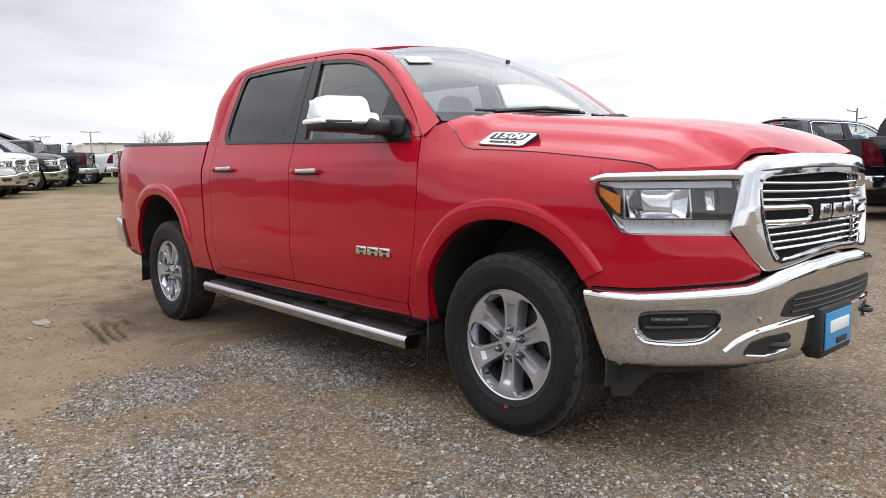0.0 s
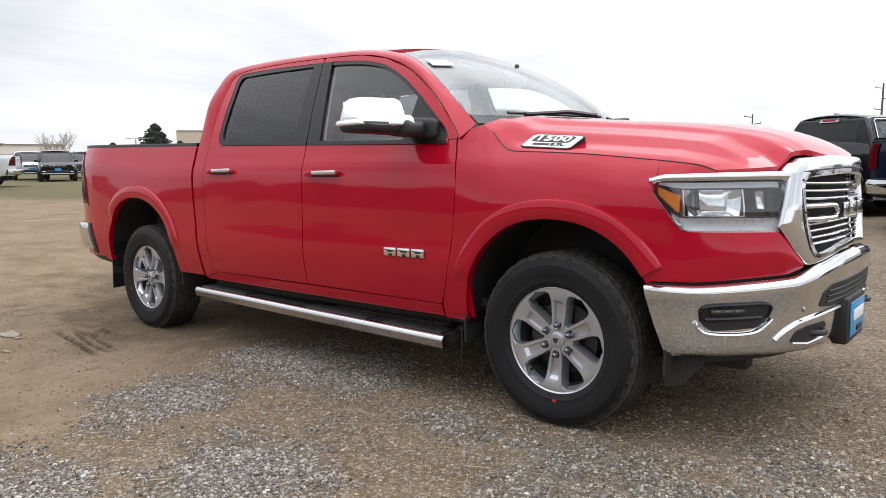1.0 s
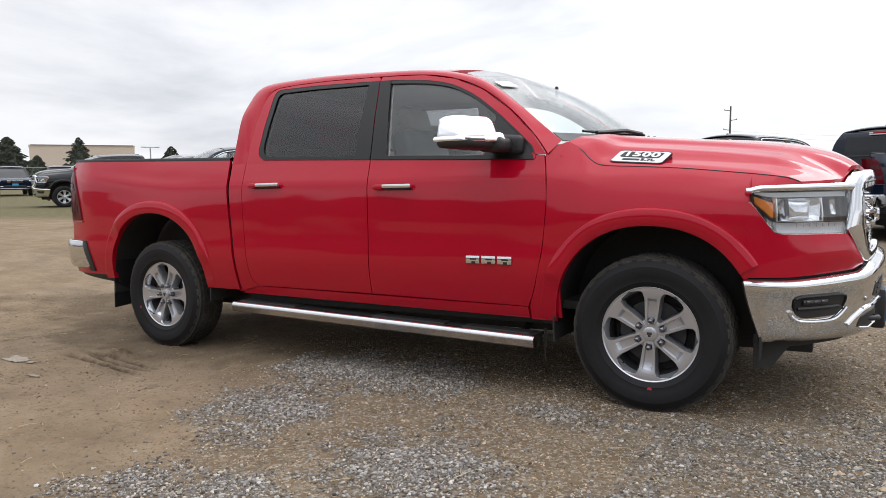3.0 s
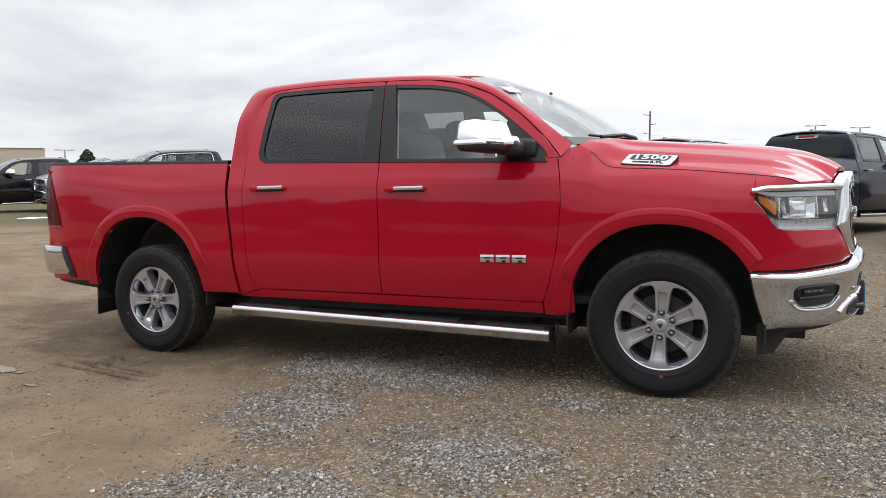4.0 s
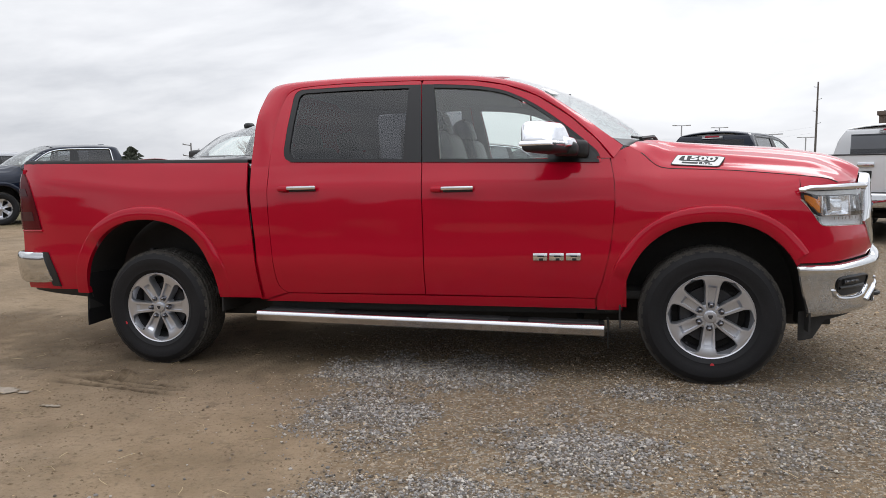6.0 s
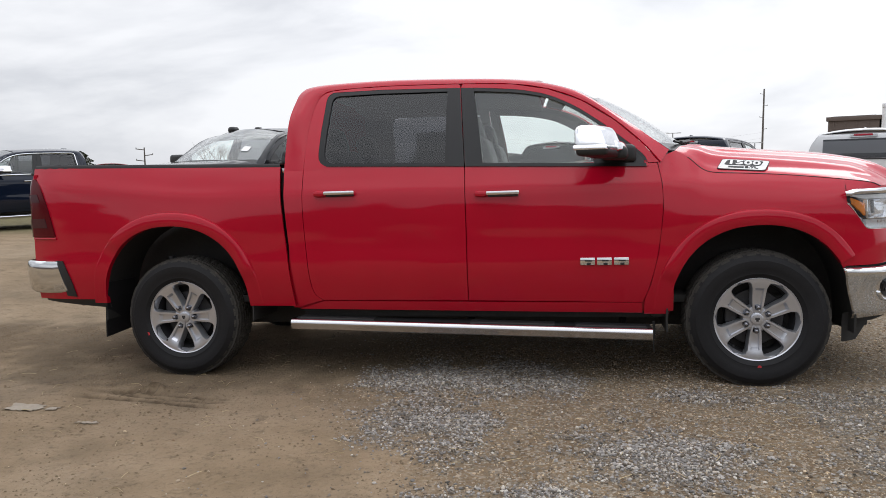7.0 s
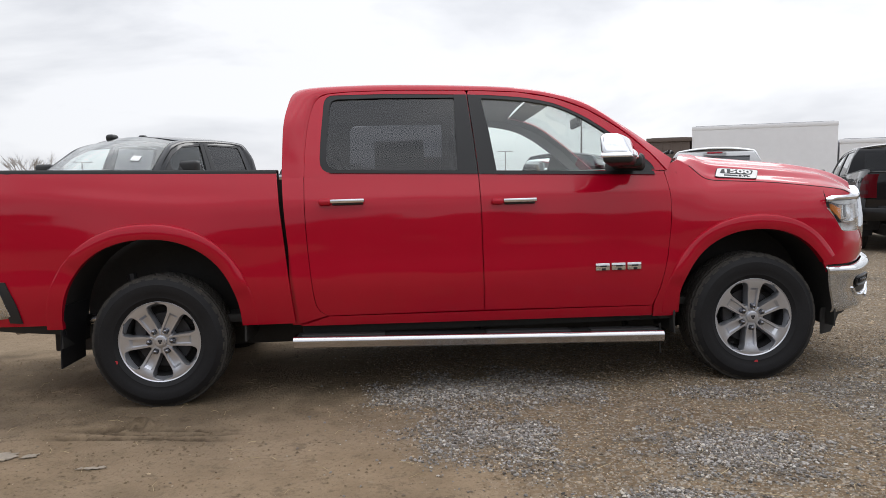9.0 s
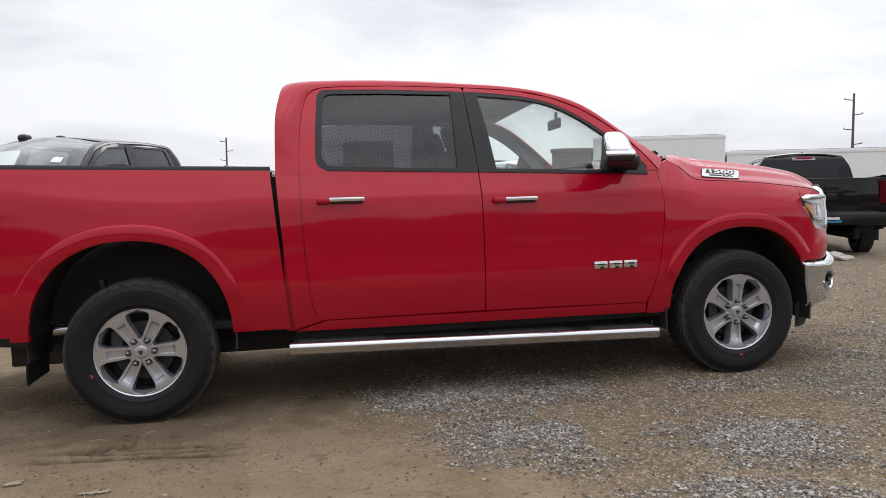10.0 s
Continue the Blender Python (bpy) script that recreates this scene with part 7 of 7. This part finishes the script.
part("roller_door", boxed(((16.0, -0.03, 1.5), (3.2, 0.06, 3.0), 0.02)), WALL_WHITE, low)
hall("store_building", (-131.2, 97.7), (-142.2, 81.1), -30, 7.0, WALL_BEIGE, "large beige windowless store building far off", 0.0, 0.6)
hall("far_store", (-106.7, 42.6), (-109.3, 31.0), -20, 3.2, WALL_PALE, "low pale beige building far behind the lot", 0.0, 0.3)
hall("roadside_hall", (-60.0, 82.0), (-74.0, 66.0), -14, 2.6, WALL_WHITE, "low pale hall far behind the lot", 2.0)
shed = thing("gabled_shed", pose(-60.5, 7.0, 0, 0, 0, 348), "white shed with a grey gabled roof at the lot's end", "building")
part("wall", boxed(((0, 0, 1.15), (14, 9, 2.3), 0.0)), WALL_WHITE, shed)
rows = [[(x, -5.2, 2.2), (x, 0.0, 4.3), (x, 5.2, 2.2)] for x in (-7.4, 7.4)]
part("roof", shell(rows, (0, 0, 0.15)), ROOF_GREY, shed)
part("gable", shell([[(6.95, -4.5, 2.3), (6.95, 0, 2.3), (6.95, 4.5, 2.3)], [(6.95, -0.05, 4.2), (6.95, 0, 4.2), (6.95, 0.05, 4.2)]], (-0.1, 0, 0)), WALL_WHITE, shed)

# ---- trees ----
# green lightened to carry the haze of the far trees in its colour
NEEDLES = material("dark_conifer_needles", (0.098, 0.112, 0.082), 0.8, spread=0.4, scale=1.2, fine=9.0)
# paler than the bark: distance haze is put into the twig colour
TWIG = material("pale_bare_twigs", (0.34, 0.29, 0.26), 0.9, spread=0.2)
BARK = material("grey_bark", (0.14, 0.115, 0.095), 0.9, spread=0.3)


def conifer(x, y, h, r, seed, label):
    rng = random.Random(seed)
    t = thing("conifer", pose(x, y, 0), label, "tree", "conifers at the lot's edge")
    part("trunk", tube([(0, 0, 0), (0.1, 0, h * 0.5), (0, 0, h * 0.97)], 0.2, 8, 0.03), BARK, t)
    bm = bmesh.new()
    core = []
    for f in np.linspace(0, 1, 9):
        ring_ = []
        for j in range(14):
            a = 6.283 * j / 14
            rr = (r * (1 - f) ** 0.85 * (0.72 + 0.22 * noise.noise(Vector((math.cos(a) * 2, math.sin(a) * 2, f * 9 + seed)))) + 0.02)
            ring_.append((rr * math.cos(a), rr * math.sin(a), h * (0.05 + 0.9 * f)))
        core.append(ring_)
    add_grid(bm, core, closed=True)
    for k in range(2000):
        f = rng.random() ** 0.8
        z = h * (0.06 + 0.92 * f)
        a = rng.uniform(0, 6.283)
        lobe = 1 + 0.28 * math.sin(3 * a + seed) + 0.2 * math.sin(7 * f * 6 + a)
        rr = r * (1 - f) ** 0.7 * lobe * rng.uniform(0.5, 1.05) + 0.08
        c = Vector((rr * math.cos(a), rr * math.sin(a), z - 0.12 * rr))
        size = rng.uniform(0.18, 0.42) * (0.35 + 0.75 * (1 - f)) * r / 2.4
        out = Vector((math.cos(a), math.sin(a), -0.25)).normalized()
        side = out.cross(Vector((0, 0, 1))).normalized()
        for j in range(3):
            s2 = (side * math.cos(j * 1.05) + Vector((0, 0, 1)) * math.sin(j * 1.05)) * size * 0.45
            vs = [bm.verts.new(c - out * size * 0.7), bm.verts.new(c + s2), bm.verts.new(c + out * size), bm.verts.new(c - s2)]
            bm.faces.new(vs)
    crown = part("crown", bm, NEEDLES, t, "dense dark green needles", 0)
    return t


conifer(-95.1, 50.7, 6.6, 3.4, 1, "broad dark green conifer far off")
conifer(-90.3, 51.8, 4.0, 2.0, 2, "small dark green conifer far off")
conifer(-99.3, 46.3, 3.8, 2.4, 9, "small dark green conifer far off")
conifer(-87.3, 55.9, 6.5, 2.3, 3, "slender dark green conifer far off")
conifer(-72.7, 59.1, 5.0, 2.2, 4, "dark green conifer far off")
conifer(-59.6, 72.4, 4.6, 2.6, 5, "dark green conifer far off")
conifer(-57.9, 73.9, 4.8, 2.6, 6, "dark green conifer far off")


def bare_tree(x, y, h, seed, label):
    rng = random.Random(seed)
    t = thing("bare_tree", pose(x, y, 0), label, "tree", "bare trees at the lot's edge")
    bm = bmesh.new()
    part("trunk", tube([(0, 0, 0), (0.05, 0.03, h * 0.18), (0.0, 0.08, h * 0.3)], h * 0.022, 7, h * 0.016), BARK, t)

    def limb(p, d, length, r, depth):
        q = p + d * length * 0.5 + Vector((rng.uniform(-1, 1), rng.uniform(-1, 1), rng.uniform(0, 1))) * length * 0.06
        e = q + (d + Vector((0, 0, 0.15))).normalized() * length * 0.5
        add_tube(bm, [p, q, e], r, 4, r * 0.55)
        if depth == 0:
            return
        for k in range(3 if depth > 1 else 6):
            nd = (d + Vector((rng.uniform(-1, 1), rng.uniform(-1, 1), rng.uniform(-0.3, 0.8))) * 0.75).normalized()
            limb(p.lerp(e, rng.uniform(0.45, 1.0)), nd, length * rng.uniform(0.55, 0.75), max(r * 0.55, 0.007), depth - 1)

    for k in range(6):
        a = k * 1.05 + rng.uniform(-0.3, 0.3)
        limb(Vector((0, 0.06, h * rng.uniform(0.2, 0.3))), Vector((math.cos(a) * 0.75, math.sin(a) * 0.75, 0.9)).normalized(), h * 0.36, h * 0.010, 3)
    part("crown", bm, TWIG, t, "leafless branches", 0)
    return t


bare_tree(-78.1, 29.6, 4.0, 1, "leafless tree far off")
bare_tree(-64.3, 24.4, 4.2, 2, "leafless spreading tree far off")
bare_tree(-25.6, 48.1, 4.7, 3, "leafless spreading tree behind the pickups")
bare_tree(-68.0, 52.5, 3.6, 4, "leafless tree before the store building")

# ---- poles and wires ----
POLE_WOOD = material("grey_pole_wood", (0.12, 0.11, 0.10), 0.9, spread=0.2)
POLE_STEEL = material("grey_pole_steel", (0.40, 0.41, 0.42), 0.5, 0.4, spread=0.08)


def utility_pole(x, y, h, heading, r=0.16):
    t = thing("utility_pole", pose(x, y, 0, 0, 0, heading), "tall grey utility pole with short arms", "pole", "utility poles")
    part("shaft", tube([(0, 0, -0.3), (0, 0, h * 0.5), (0, 0, h)], r, 8, r * 0.6), POLE_WOOD, t)
    for k in range(4):
        z, s = h * (0.94 - 0.13 * k), 1 if k % 2 else -1
        part("arm", tube([(0, 0, z), (s * 0.75, 0, z + 0.10)], 0.05, 6), POLE_WOOD, t)
        part("insulator", boxed(((s * 0.78, 0, z + 0.16), (0.10, 0.10, 0.22), 0.04)), POLE_STEEL, t)
    return t


utility_pole(-9.4, 95.1, 9.6, 10)
utility_pole(40.6, 152.8, 18.2, 10, 0.26)
utility_pole(53.1, 55.5, 10.9, -30)
utility_pole(-41.1, 61.7, 4.4, 30, 0.10)
utility_pole(-17.3, 72.5, 5.4, 20, 0.10)
for h0, h1 in ((6.4, 9.4), (5.9, 8.2)):
    pts = [(-9.4 + 50 * f, 95.1 + 57.7 * f, h0 + (h1 - h0) * f - 1.6 * math.sin(math.pi * f)) for f in np.linspace(0, 1, 16)]
    tagged(link("power_line", tube(pts, 0.012, 4), POLE_STEEL), "thin power line strung between poles", "cable", "power lines")


def lot_lamp(x, y, h, heading):
    t = thing("lot_lamp", pose(x, y, 0, 0, 0, heading), "tall lot lamp with two flat heads on a crossbar", "street lamp", "lot lamps")
    part("pole", tube([(0, 0, -0.2), (0, 0, h)], 0.09, 8, 0.07), POLE_STEEL, t)
    part("crossbar", tube([(-0.6, 0, h), (0.6, 0, h)], 0.05, 6), POLE_STEEL, t)
    for s in (-1, 1):
        part("lamp_head", boxed(((s * 0.75, 0, h + 0.02), (0.5, 0.3, 0.10), 0.03)), POLE_STEEL, t)


for x, y, h, a in ((-81.6, 18.5, 3.6, 80), (-75.5, 21.8, 4.0, 75), (-108.4, 34.0, 3.6, 75), (-75.1, 37.4, 3.6, 60), (-66.3, 50.9, 4.4, 55), (9.5, 79.9, 6.05, 0), (14.5, 88.0, 6.15, 0), (17.8, 73.6, 4.6, -10), (25.2, 92.5, 4.95, -10), (-30.0, 66.0, 4.2, 30)):
    lot_lamp(x, y, h, a)

# ---- chain-link fence at the lot's far edge ----
FENCE = material("galvanised_fence", (0.30, 0.31, 0.31), 0.5, 0.7, spread=0.1)
fa, fb = Vector((-70.0, 24.0, 0)), Vector((-46.0, 50.0, 0))
fd = fb - fa
fence = thing("chain_link_fence", Matrix.Translation(fa) @ Matrix.Rotation(math.atan2(fd.y, fd.x), 4, "Z"), "grey chain-link fence at the lot's far edge", "fence")
nposts = 13
for k in range(nposts):
    part("fence_post", tube([(fd.length * k / (nposts - 1), 0, 0), (fd.length * k / (nposts - 1), 0, 2.0)], 0.04, 6), FENCE, fence)
for z in (0.1, 1.0, 1.95):
    part("fence_rail", tube([(0, 0, z), (fd.length, 0, z)], 0.025, 5), FENCE, fence)
bm = bmesh.new()
for k in range(int(fd.length / 0.30)):
    for s in (-1, 1):
        x = k * 0.30
        add_tube(bm, [(x, 0.02 * s, 0.1), (min(fd.length, max(0, x + s * 1.3)), 0.02 * s, 1.9)], 0.008, 3)
part("fence_wire", bm, FENCE, fence, "", 0)

# ---- added dark wall, unseen behind the camera, for the paint to reflect ----
rear = thing("boundary_wall", pose(4.0, -17.0, 0), "added unseen dark wall reflected in the red paint", "wall")
part("wall", boxed(((0, 0, 1.05), (120.0, 0.3, 2.1), 0.02)), WALL_BROWN, rear)
part("coping", boxed(((0, 0, 2.16), (120.2, 0.5, 0.12), 0.02)), ROOF_GREY, rear)
